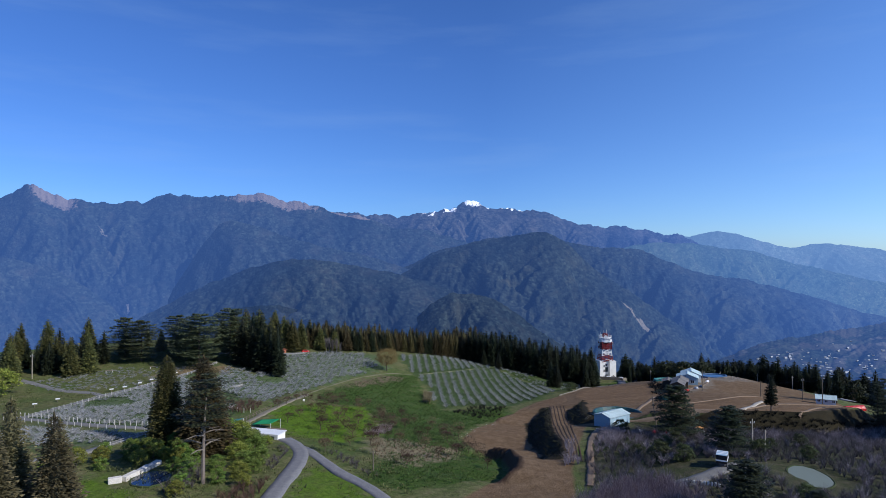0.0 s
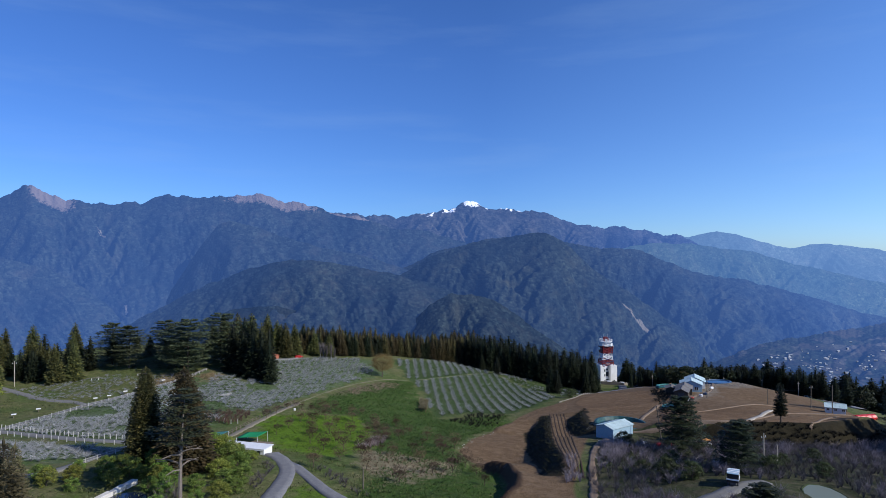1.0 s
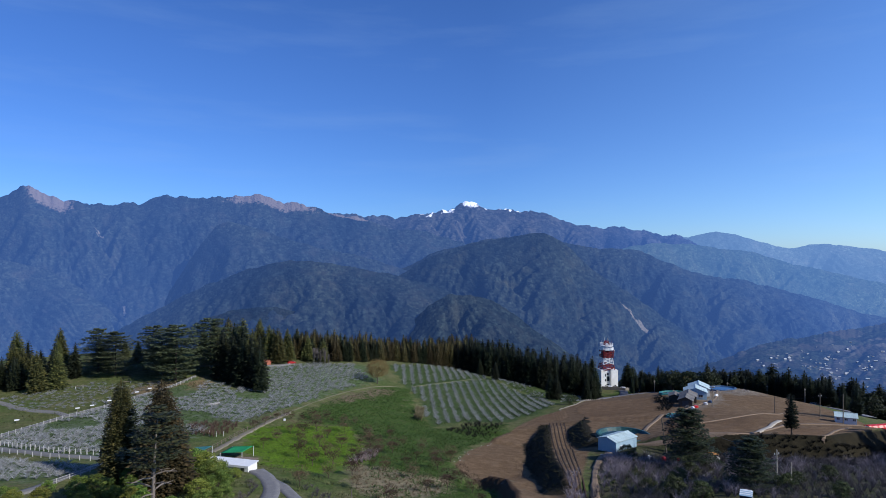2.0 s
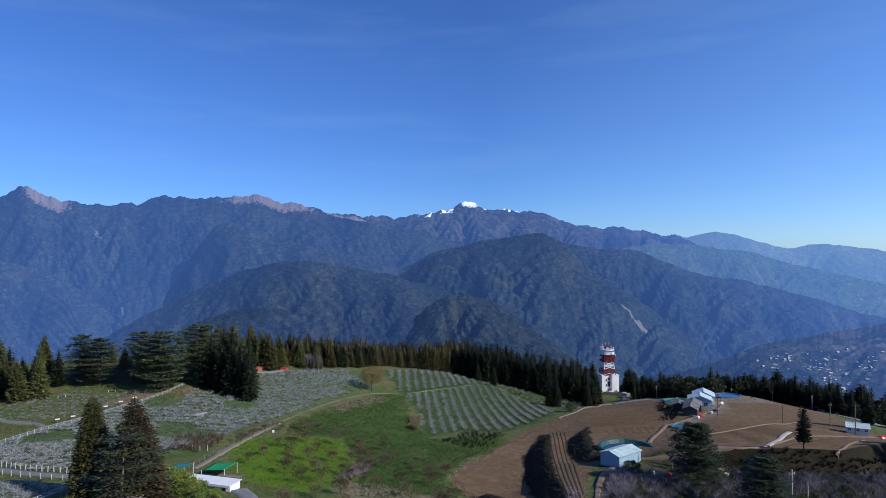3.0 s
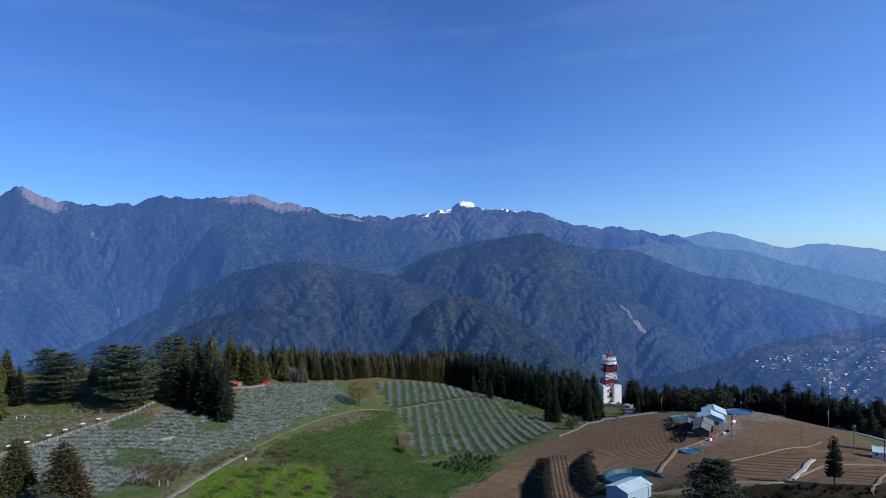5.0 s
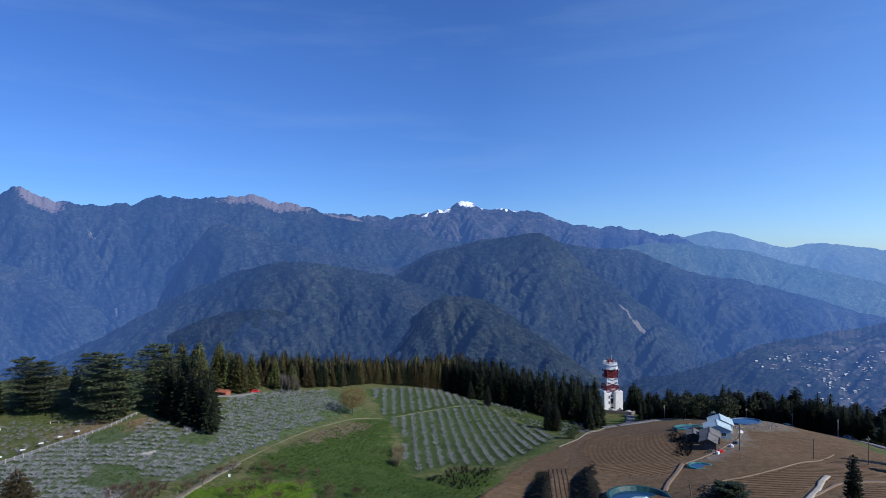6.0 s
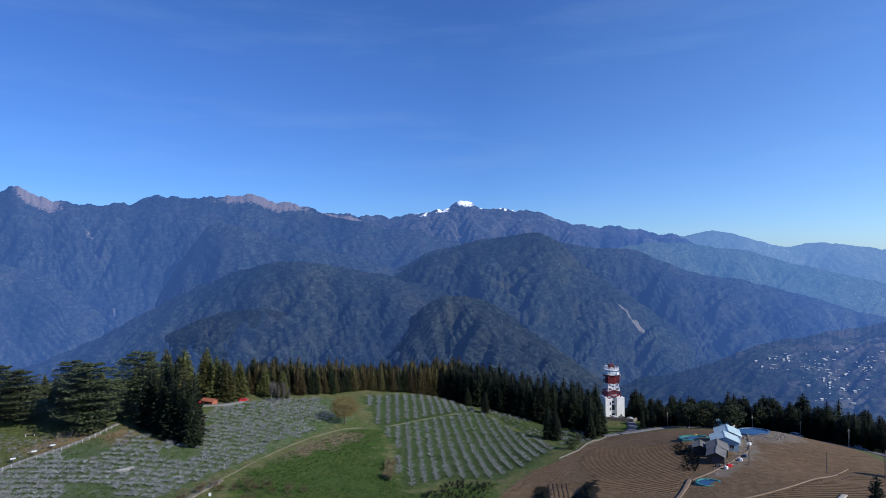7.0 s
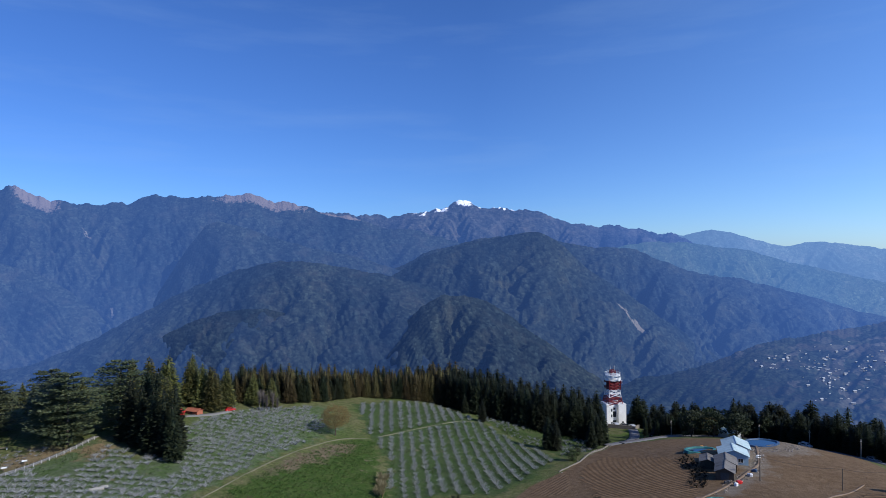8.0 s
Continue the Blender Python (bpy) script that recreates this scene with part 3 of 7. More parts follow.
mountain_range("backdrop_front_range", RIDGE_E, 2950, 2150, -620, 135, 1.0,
               mountain_material("front_range", WOODS, DRY_WOODS, air_glow(0.57), deep_glow=-0.30, west_glow=0.85),
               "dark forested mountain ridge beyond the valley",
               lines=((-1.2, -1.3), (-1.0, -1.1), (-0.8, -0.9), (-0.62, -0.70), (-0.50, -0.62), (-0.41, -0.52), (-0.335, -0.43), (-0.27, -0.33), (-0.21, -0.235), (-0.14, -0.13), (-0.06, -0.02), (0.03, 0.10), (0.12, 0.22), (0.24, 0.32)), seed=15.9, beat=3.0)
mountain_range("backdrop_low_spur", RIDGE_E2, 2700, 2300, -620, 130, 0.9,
               mountain_material("low_spur", WOODS, DRY_WOODS, air_glow(0.44), deep_glow=-0.30),
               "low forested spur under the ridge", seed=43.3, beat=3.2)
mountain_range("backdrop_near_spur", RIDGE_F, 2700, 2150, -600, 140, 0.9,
               mountain_material("near_spur", WOODS, (0.036, 0.040, 0.036), air_glow(0.40), deep_glow=-0.30),
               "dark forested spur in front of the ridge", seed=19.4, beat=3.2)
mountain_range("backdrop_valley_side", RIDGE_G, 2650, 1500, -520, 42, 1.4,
               mountain_material("valley_side", (0.020, 0.029, 0.026), (0.040, 0.044, 0.038), air_glow(0.54), fields=((0.022, 0.030, 0.026), (0.060, 0.054, 0.046), (0.040, 0.052, 0.036), (0.11, 0.10, 0.09)), east_glow=1.2, deep_glow=-0.35),
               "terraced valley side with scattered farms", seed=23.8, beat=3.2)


# ---- shapes ----
def mesh_of(name, verts, faces, mat=None, flat=True):
    me = bpy.data.meshes.new(name)
    me.from_pydata([tuple(v) for v in verts], [], faces)
    if not flat:
        me.polygons.foreach_set("use_smooth", np.ones(len(me.polygons), bool))
    if mat:
        me.materials.append(mat)
    return me


def part(name, me, mat, parent, label=""):
    """One mesh object under a thing or a part. me: a mesh, or a bmesh, which is used up."""
    if isinstance(me, bmesh.types.BMesh):
        bm, me = me, bpy.data.meshes.new(name)
        bm.to_mesh(me)
        bm.free()
    if mat and not me.materials:
        me.materials.append(mat)
    ob = new(name, me)
    ob.parent = parent
    return tagged(ob, label)


def thing(name, label, category, group="", m=None, kind=""):
    ob = new(name)
    ob.empty_display_size = 0.5
    if m is not None:
        ob.matrix_world = m
    return tagged(ob, label, category, group, kind)


def box(bm, x0, x1, y0, y1, z0, z1, bevel=0.0, m=None):
    r = bmesh.ops.create_cube(bm, size=1.0)
    vs = r["verts"]
    bmesh.ops.scale(bm, vec=(x1 - x0, y1 - y0, z1 - z0), verts=vs)
    bmesh.ops.translate(bm, vec=((x0 + x1) / 2, (y0 + y1) / 2, (z0 + z1) / 2), verts=vs)
    if bevel:
        es = list({e for v in vs for e in v.link_edges})
        r = bmesh.ops.bevel(bm, geom=es, offset=bevel, segments=1, affect="EDGES")
        vs = list({v for f in r["faces"] for v in f.verts} | {v for v in vs if v.is_valid})
    if m is not None:
        bmesh.ops.transform(bm, matrix=m, verts=vs)
    return bm


def boxes(*rows, bevel=0.0):
    bm = bmesh.new()
    for r in rows:
        box(bm, *r, bevel=bevel)
    return bm


def rod(bm, a, b, r0, r1=None, sides=6):
    a, b = Vector(a), Vector(b)
    d = b - a
    m = Matrix.Translation((a + b) / 2) @ d.to_track_quat("Z", "Y").to_matrix().to_4x4()
    bmesh.ops.create_cone(bm, cap_ends=True, segments=sides, radius1=r0, radius2=r0 if r1 is None else r1, depth=d.length, matrix=m)
    return bm


# ---- plants ----
class Tris:
    """Collects points and faces for one plant mesh."""

    def __init__(self):
        self.v, self.f = [], []

    def blade(self, base, tip, side, lift=0.0):
        """A leaf spray: a kite from base to tip, folded along its middle."""
        n = len(self.v)
        mid = base.lerp(tip, 0.55)
        self.v += [base, mid + side - Vector((0, 0, lift)), tip, mid - side - Vector((0, 0, lift))]
        self.f += [(n, n + 1, n + 2), (n, n + 2, n + 3)]

    def limb(self, pts, radii, sides=4):
        n0 = len(self.v)
        for k, (p, r) in enumerate(zip(pts, radii)):
            d = (pts[min(k + 1, len(pts) - 1)] - pts[max(k - 1, 0)]).normalized()
            a = d.orthogonal().normalized()
            b = d.cross(a)
            for q in range(sides):
                t = 2 * math.pi * q / sides
                self.v.append(p + (a * math.cos(t) + b * math.sin(t)) * r)
        for k in range(len(pts) - 1):
            for q in range(sides):
                a, b = n0 + k * sides + q, n0 + k * sides + (q + 1) % sides
                self.f.append((a, b, b + sides, a + sides))

    def mesh(self, name, mat):
        return mesh_of(name, self.v, self.f, mat)


def conifer_meshes(seed, high, wide, rows, bare=0.06, droop=0.35, power=0.85, mat=None, bark=None, leaf=1.0):
    """Cedar or cypress: a straight trunk, whorls of drooping sprays narrowing to a ragged tip."""
    rnd = random.Random(seed)
    trunk, crown = Tris(), Tris()
    lean = Vector((rnd.uniform(-0.02, 0.02), rnd.uniform(-0.02, 0.02), 0))
    spine = [Vector((0, 0, -0.6)) + (Vector((0, 0, high + 0.4)) + lean * high) * k / 5 for k in range(6)]
    trunk.limb(spine, [high * 0.020 * (1 - 0.17 * k) for k in range(6)], 7)
    lobes = [rnd.uniform(0.78, 1.15) for _ in range(9)]
    # the dense shaded inside of the crown
    tiers = [bare + (0.93 - bare) * k / 9 for k in range(10)]
    crown.limb([Vector((0, 0, h * high)) + lean * h * high for h in tiers],
               [0.50 * wide * ((1 - h) ** power * (0.35 + 0.65 * min(1, (h - bare) * 7 + 0.35))) * rnd.uniform(0.85, 1.1) for h in tiers], 8)
    for r in range(rows):
        h = bare + (1 - bare) * (r + rnd.random()) / rows
        rad = wide * ((1 - h) ** power * (0.35 + 0.65 * min(1, (h - bare) * 7 + 0.35)) + 0.07)
        count = int(9 + 17 * (1 - h))
        for _ in range(count):
            az = rnd.uniform(0, 2 * math.pi)
            reach = rad * lobes[int(az / 0.7) % 9] * rnd.uniform(0.72, 1.15)
            out = Vector((math.cos(az), math.sin(az), 0))
            start = Vector((0, 0, h * high)) + lean * h * high
            n_sub = 4 if reach > 1.2 else 2
            for k in range(n_sub):
                f0 = rnd.uniform(0.2, 0.92)
                turn = Matrix.Rotation(rnd.uniform(-0.6, 0.6), 3, "Z")
                o = turn @ out
                base = start + out * reach * f0 + Vector((0, 0, -droop * reach * f0 * f0))
                ln = (reach * rnd.uniform(0.18, 0.34) + 0.022 * high) * leaf
                tip = base + o * ln + Vector((0, 0, -droop * ln * rnd.uniform(0.1, 1.3) + 0.12))
                side = Vector((-o.y, o.x, rnd.uniform(-0.5, 0.5))) * ln * rnd.uniform(0.22, 0.40)
                crown.blade(base, tip, side, ln * 0.14)
    for k in range(5):
        az = rnd.uniform(0, 6.28)
        crown.blade(Vector((0, 0, high * 0.94)) + lean * high, Vector((math.cos(az) * 0.12, math.sin(az) * 0.12, high * rnd.uniform(1.0, 1.04))) + lean * high,
                    Vector((-math.sin(az), math.cos(az), 0)) * 0.16)
    return trunk.mesh("trunk", bark), crown.mesh("crown", mat)


def pine_meshes(seed, high, wide, pads, bare=0.25, mat=None, bark=None, flat=0.10, fill=46, dead=0):
    """Spreading pine or cedar: limbs carry flat, layered pads of needles with gaps between."""
    rnd = random.Random(seed)
    trunk, crown = Tris(), Tris()
    bend = Vector((rnd.uniform(-0.05, 0.05), rnd.uniform(-0.05, 0.05), 0)) * high
    at = lambda h: Vector((0, 0, h * high)) + bend * h * h  # noqa: E731
    trunk.limb([at(-0.04 + 0.16 * k) for k in range(7)], [high * 0.022 * (1 - 0.15 * k) for k in range(7)], 7)
    for k in range(dead):
        h, az = bare * (0.55 + 0.5 * k / dead), k * 2.4 + rnd.uniform(-0.4, 0.4)
        out = Vector((math.cos(az), math.sin(az), 0.12)) * wide * rnd.uniform(0.45, 0.8)
        trunk.limb([at(h), at(h) + out * 0.5 + Vector((0, 0, 0.25)), at(h) + out], [high * 0.008, high * 0.006, high * 0.003], 4)
        trunk.limb([at(h) + out * 0.55, at(h) + out * 0.8 + Vector((-out.y, out.x, 0.5)) * 0.3], [high * 0.004, high * 0.002], 3)
    for p in range(pads):
        h = bare + (0.99 - bare) * (p + rnd.random() * 0.8) / pads
        az = p * 2.4 + rnd.uniform(-0.5, 0.5)
        f_h = (h - bare) / (1 - bare)
        reach = wide * math.sqrt(max(0.03, 1 - ((f_h - 0.22) / 0.80) ** 2)) * rnd.uniform(0.62, 1.08)
        out = Vector((math.cos(az), math.sin(az), rnd.uniform(0.02, 0.16)))
        start = at(h)
        tip = start + out * reach
        crown.limb([start, start + out * reach * 0.5 + Vector((0, 0, 0.03 * reach)), tip], [high * 0.006, high * 0.004, high * 0.0015], 3)
        for _ in range(fill):
            f = rnd.uniform(0.15, 1.05)
            spread = reach * 0.55 * (1.15 - abs(f - 0.65))
            c = start + out * reach * f + Vector((-out.y, out.x, 0)) * rnd.uniform(-1, 1) * spread + Vector((0, 0, rnd.uniform(-0.6, 1) * wide * flat))
            a2 = rnd.uniform(0, 6.28)
            o = Vector((math.cos(a2), math.sin(a2), rnd.uniform(-0.1, 0.35)))
            ln = rnd.uniform(0.35, 0.8) * (0.5 + wide * 0.07)
            crown.blade(c - o * ln * 0.5, c + o * ln * 0.5, Vector((-o.y, o.x, rnd.uniform(-0.3, 0.3))) * ln * 0.40, ln * 0.1)
    return trunk.mesh("trunk", bark), crown.mesh("crown", mat)


def bare_tree_meshes(seed, high, wide, mat_twig, bark, forks=3, twigs=7):
    """Leafless tree: forking limbs that end in sprays of thin twigs."""
    rnd = random.Random(seed)
    trunk, crown = Tris(), Tris()

    def grow(p, d, ln, r, level):
        end = p + d * ln
        mid = p.lerp(end, 0.5) + Vector((rnd.uniform(-1, 1), rnd.uniform(-1, 1), 0)) * ln * 0.07
        (trunk if level == 0 else crown).limb([p, mid, end], [r, r * 0.8, r * 0.6], 5 if level == 0 else 3)
        if level == forks:
            for _ in range(twigs):
                o = (d + Vector((rnd.uniform(-1, 1), rnd.uniform(-1, 1), rnd.uniform(-0.4, 0.9)))).normalized()
                crown.limb([end.lerp(p, rnd.random() * 0.6), end + o * ln * rnd.uniform(0.5, 0.9)], [max(r * 0.35, 0.018), max(r * 0.12, 0.007)], 3)
            return
        for k in range(rnd.choice((3, 3, 4))):
            az = k * 2.1 + rnd.uniform(-0.6, 0.6)
            o = Vector((math.cos(az) * wide, math.sin(az) * wide, rnd.uniform(0.45, 0.9)))
            grow(end, (d * 0.6 + o).normalized(), ln * rnd.uniform(0.62, 0.8), r * 0.58, level + 1)

    grow(Vector((0, 0, -0.2)), Vector((0, 0, 1)), high * 0.30, high * 0.028, 0)
    return trunk.mesh("trunk", bark), crown.mesh("crown", mat_twig)


def fuzz(me, count, r, high, low, size, mat, seed):
    """A bare crown with a haze of buds and last leaves round its twigs."""
    rnd = random.Random(seed)
    t = Tris()
    t.v, t.f = [v.co.copy() for v in me.vertices], [tuple(p.vertices) for p in me.polygons]
    for _ in range(count):
        o = Vector((rnd.gauss(0, 1), rnd.gauss(0, 1), rnd.gauss(0, 1))).normalized() * rnd.uniform(0.45, 1.0) ** 0.5
        lump = 1 + 0.22 * noise.noise(o * 2.3 + Vector((seed, 0, 0)))
        p = Vector((o.x * r * lump, o.y * r * lump, low + (high - low) * (0.5 + 0.5 * o.z * lump)))
        d = Vector((rnd.uniform(-1, 1), rnd.uniform(-1, 1), rnd.uniform(0, 1.2))).normalized() * size * rnd.uniform(0.6, 1.4)
        t.blade(p, p + d * 1.7, d.orthogonal() * 0.10, 0.0)
    return t.mesh("crown", mat)


def leafy_meshes(seed, high, wide, mat, bark, clumps=34, leaves=34, leaf=0.34, low=0.15):
    """Broad bush or tree: a forked stem and a crown of leaf clumps with an uneven outline."""
    rnd = random.Random(seed)
    trunk, crown = Tris(), Tris()
    trunk.limb([Vector((0, 0, -0.3)), Vector((0.04, 0, high * 0.3)), Vector((0, 0.05, high * 0.6))], [high * 0.03, high * 0.022, high * 0.012], 6)
    for c in range(clumps):
        az, h = rnd.uniform(0, 6.28), low + (1 - low) * rnd.random() ** 0.8
        prof = math.sqrt(max(0.03, 1 - (2 * h - 0.95) ** 2))
        rr = wide * prof * rnd.uniform(0.45, 1.0)
        centre = Vector((math.cos(az) * rr, math.sin(az) * rr, h * high))
        if c % 3 == 0:
            trunk.limb([Vector((0, 0, high * 0.3 * h + 0.1)), centre], [high * 0.012, high * 0.004], 3)
        size = wide * rnd.uniform(0.20, 0.34)
        for _ in range(leaves):
            o = Vector((rnd.gauss(0, 1), rnd.gauss(0, 1), rnd.gauss(0.25, 0.8))).normalized()
            p = centre + Vector((o.x, o.y, o.z * 0.75)) * size * rnd.uniform(0.55, 1.05)
            t = Vector((rnd.uniform(-1, 1), rnd.uniform(-1, 1), rnd.uniform(-0.6, 0.5))).normalized()
            ln = leaf * rnd.uniform(0.7, 1.4)
            crown.blade(p - t * ln * 0.5, p + t * ln * 0.5, t.cross(o).normalized() * ln * 0.34, ln * 0.08)
    return trunk.mesh("trunk", bark), crown.mesh("crown", mat)


def brush(tris, at, high, wide, rnd, stems=14, thick=0.016, sides=3):
    """One bare bush: thin arching stems from one foot, each with a side twig or two."""
    for _ in range(stems):
        az, sp = rnd.uniform(0, 6.28), rnd.uniform(0.25, 1.0)
        o = Vector((math.cos(az) * wide * sp, math.sin(az) * wide * sp, high * rnd.uniform(0.55, 1.05)))
        mid = at + Vector((o.x * 0.35, o.y * 0.35, o.z * 0.6))
        tris.limb([at, mid, at + o], [thick * 1.4, thick, thick * 0.45], sides)
        k = Vector((rnd.uniform(-1, 1), rnd.uniform(-1, 1), rnd.uniform(0.1, 0.8))) * wide * 0.45
        tris.limb([mid, mid + k], [thick * 0.8, thick * 0.3], sides)


def plant(name, meshes, x, y, label, category, group="", turn=0.0, size=1.0, sink=0.0):
    """Sets up one plant with its trunk and crown on the ground."""
    m = Matrix.Translation((x, y, gz(x, y) - sink)) @ Matrix.Rotation(turn, 4, "Z") @ Matrix.Diagonal((size, size, size, 1))
    t = thing(name, label, category, group, m)
    part("trunk", meshes[0], None, t)
    part("crown", meshes[1], None, t)
    return t


BARK = surface("bark", (0.05, 0.04, 0.032), (0.13, 0.10, 0.08), 3.0, 0.9, relief=0.6)
PINE_BARK = surface("pine_bark", (0.12, 0.098, 0.082), (0.25, 0.21, 0.18), 3.0, 0.9, relief=0.6)
PALE_BARK = surface("pale_bark", (0.20, 0.19, 0.18), (0.38, 0.36, 0.34), 3.0, 0.9, relief=0.5)
CEDAR = foliage("cedar_leaf", (0.026, 0.034, 0.012), (0.100, 0.100, 0.030), (0.20, 0.175, 0.050))
OLIVE = foliage("olive_cedar_leaf", (0.048, 0.047, 0.023), (0.145, 0.130, 0.062), (0.22, 0.19, 0.09))
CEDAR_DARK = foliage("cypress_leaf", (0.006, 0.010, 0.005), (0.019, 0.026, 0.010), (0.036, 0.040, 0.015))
CEDAR_BROWN = foliage("cedar_winter_leaf", (0.031, 0.028, 0.012), (0.092, 0.077, 0.029), (0.155, 0.113, 0.042))
PINE = foliage("pine_needle", (0.023, 0.032, 0.015), (0.074, 0.087, 0.040), (0.128, 0.136, 0.067))
BUSH = foliage("bush_leaf", (0.045, 0.082, 0.014), (0.135, 0.205, 0.034), (0.23, 0.27, 0.052))
YELLOW_BUSH = foliage("yellow_bush_leaf", (0.07, 0.092, 0.014), (0.20, 0.22, 0.034), (0.30, 0.29, 0.055))
TWIG_RED = foliage("red_twig", (0.05, 0.030, 0.022), (0.15, 0.085, 0.060), (0.21, 0.13, 0.09))
TWIG_FRUIT = foliage("fruit_twig", (0.046, 0.030, 0.019), (0.112, 0.074, 0.044), (0.19, 0.13, 0.082))
TWIG_PALE = foliage("pale_twig", (0.155, 0.167, 0.153), (0.34, 0.354, 0.335), (0.50, 0.51, 0.49))
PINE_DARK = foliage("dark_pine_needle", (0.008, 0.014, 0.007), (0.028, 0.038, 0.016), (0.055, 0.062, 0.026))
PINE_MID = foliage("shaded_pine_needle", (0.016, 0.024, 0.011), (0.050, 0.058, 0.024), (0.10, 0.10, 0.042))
TWIG_GREY = foliage("grey_twig", (0.15, 0.155, 0.155), (0.32, 0.325, 0.33), (0.47, 0.475, 0.48))
TWIG_DARK = foliage("dark_twig", (0.055, 0.048, 0.046), (0.145, 0.124, 0.122), (0.26, 0.225, 0.225))
ORANGE_BUD = foliage("orange_bud", (0.060, 0.040, 0.014), (0.145, 0.096, 0.032), (0.22, 0.155, 0.055))

rng = random.Random(42)
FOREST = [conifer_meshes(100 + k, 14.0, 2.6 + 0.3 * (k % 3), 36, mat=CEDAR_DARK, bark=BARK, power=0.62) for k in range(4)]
CEDARS = [conifer_meshes(200 + k, 15.0, 3.5 + 0.4 * (k % 2), 52, mat=CEDAR, bark=BARK, power=0.7) for k in range(4)]
WINTER = [conifer_meshes(300 + k, 12.0, 2.3 + 0.25 * k, 32, mat=CEDAR_BROWN, bark=BARK, power=0.62) for k in range(3)]

# the forest edge behind the orchard
EDGE = ((-66, 268), (-52, 277), (-42, 284), (-34, 293), (-22, 313), (-8, 321), (6, 328), (15, 323), (27, 316), (39, 308), (48, 302), (60, 300), (69, 298))
edge_pts = np.array(EDGE, float)
edge_len = np.r_[0, np.cumsum(np.hypot(*np.diff(edge_pts, axis=0).T))]
count = 0
for row in range(5):
    s = rng.uniform(0, 2)
    while s < edge_len[-1]:
        x = np.interp(s, edge_len, edge_pts[:, 0]) + rng.uniform(-0.9, 0.9) + 0.35 * row * 4.2
        y = np.interp(s, edge_len, edge_pts[:, 1]) + rng.uniform(-0.9, 0.9) + row * 4.2
        f = s / edge_len[-1]
        right = f > 0.62
        top = np.interp(f, (0, 0.15, 0.28, 0.45, 0.7, 0.85, 1), (36.0, 33.0, 27.6, 24.6, 24.2, 21.2, 17.6)) + rng.uniform(-2.4, 1.4)
        high = top - gz(x, y)
        kind = FOREST if right or rng.random() < 0.45 else WINTER
        base = 12.0 if kind is WINTER else 14.0
        me = rng.choice(kind)
        plant("conifer", me, x, y, "tall dark conifer in a dense forest edge" if kind is FOREST else "brownish green conifer in a dense forest edge", "tree", "forest edge trees",
              rng.uniform(0, 6.28), high / base)
        count += 1
        s += rng.uniform(2.0, 3.4) * (1.25 if right else 1.0)


# ---- roads and paths ----
ASPHALT = surface("asphalt", (0.11, 0.11, 0.115), (0.19, 0.19, 0.20), 1.2, 0.9, relief=0.2, stain=(0.23, 0.22, 0.21))
CONCRETE = surface("concrete", (0.30, 0.27, 0.23), (0.46, 0.42, 0.36), 1.0, 0.9, relief=0.2, stain=(0.24, 0.20, 0.15))
DIRT = surface("dirt_track", (0.15, 0.13, 0.10), (0.25, 0.22, 0.175), 1.0, 0.95, relief=0.4, stain=(0.14, 0.13, 0.06))
TRACK = surface("soil_track", (0.15, 0.105, 0.072), (0.26, 0.195, 0.14), 1.0, 0.95, relief=0.4, stain=(0.13, 0.085, 0.055))
TROD = surface("trodden_grass", (0.11, 0.105, 0.065), (0.20, 0.19, 0.125), 1.0, 0.95, relief=0.4, stain=(0.08, 0.09, 0.035))
GRAVEL = surface("gravel", (0.12, 0.12, 0.118), (0.22, 0.215, 0.21), 2.0, 0.95, relief=0.4, stain=(0.17, 0.16, 0.12))


def curve_of(line, step=1.5):
    """A smooth line through the corners of a plan line."""
    p = [Vector((*q, 0)) for q in line]
    p = [p[0] * 2 - p[1]] + p + [p[-1] * 2 - p[-2]]
    out = []
    for a, b, c, d in zip(p, p[1:], p[2:], p[3:]):
        n = max(2, int((c - b).length / step))
        for k in range(n):
            t = k / n
            out.append(0.5 * (2 * b + (c - a) * t + (2 * a - 5 * b + 4 * c - d) * t * t + (3 * b - a - 3 * c + d) * t ** 3))
    return out + [p[-2]]


def ribbon(name, line, wide, mat, label, lift=0.07, ragged=0.12, category="road"):
    """A road laid on the ground, with shoulders that go into it."""
    rnd = random.Random(len(line) * 7 + int(wide * 10))
    pts = curve_of(line)
    verts, faces = [], []
    cross = (-0.58, -0.5, -0.18, 0.18, 0.5, 0.58)
    for k, p in enumerate(pts):
        d = (pts[min(k + 1, len(pts) - 1)] - pts[max(k - 1, 0)]).normalized()
        n = Vector((d.y, -d.x, 0))
        w = wide * (1 + rnd.uniform(-ragged, ragged))
        zs = ground_z(np.array([p.x + n.x * w * c for c in cross]), np.array([p.y + n.y * w * c for c in cross]))
        top = max(zs[1:5])
        for c, z in zip(cross, zs):
            edge = abs(c) > 0.55
            verts.append((p.x + n.x * w * c, p.y + n.y * w * c, z - 0.3 if edge else 0.5 * z + 0.5 * top + lift + 0.12))
    for k in range(len(pts) - 1):
        for c in range(5):
            i = k * 6 + c
            faces.append((i, i + 1, i + 7, i + 6))
    return tagged(new(name, mesh_of(name, verts, faces, mat, flat=False)), label, category, kind="structure")


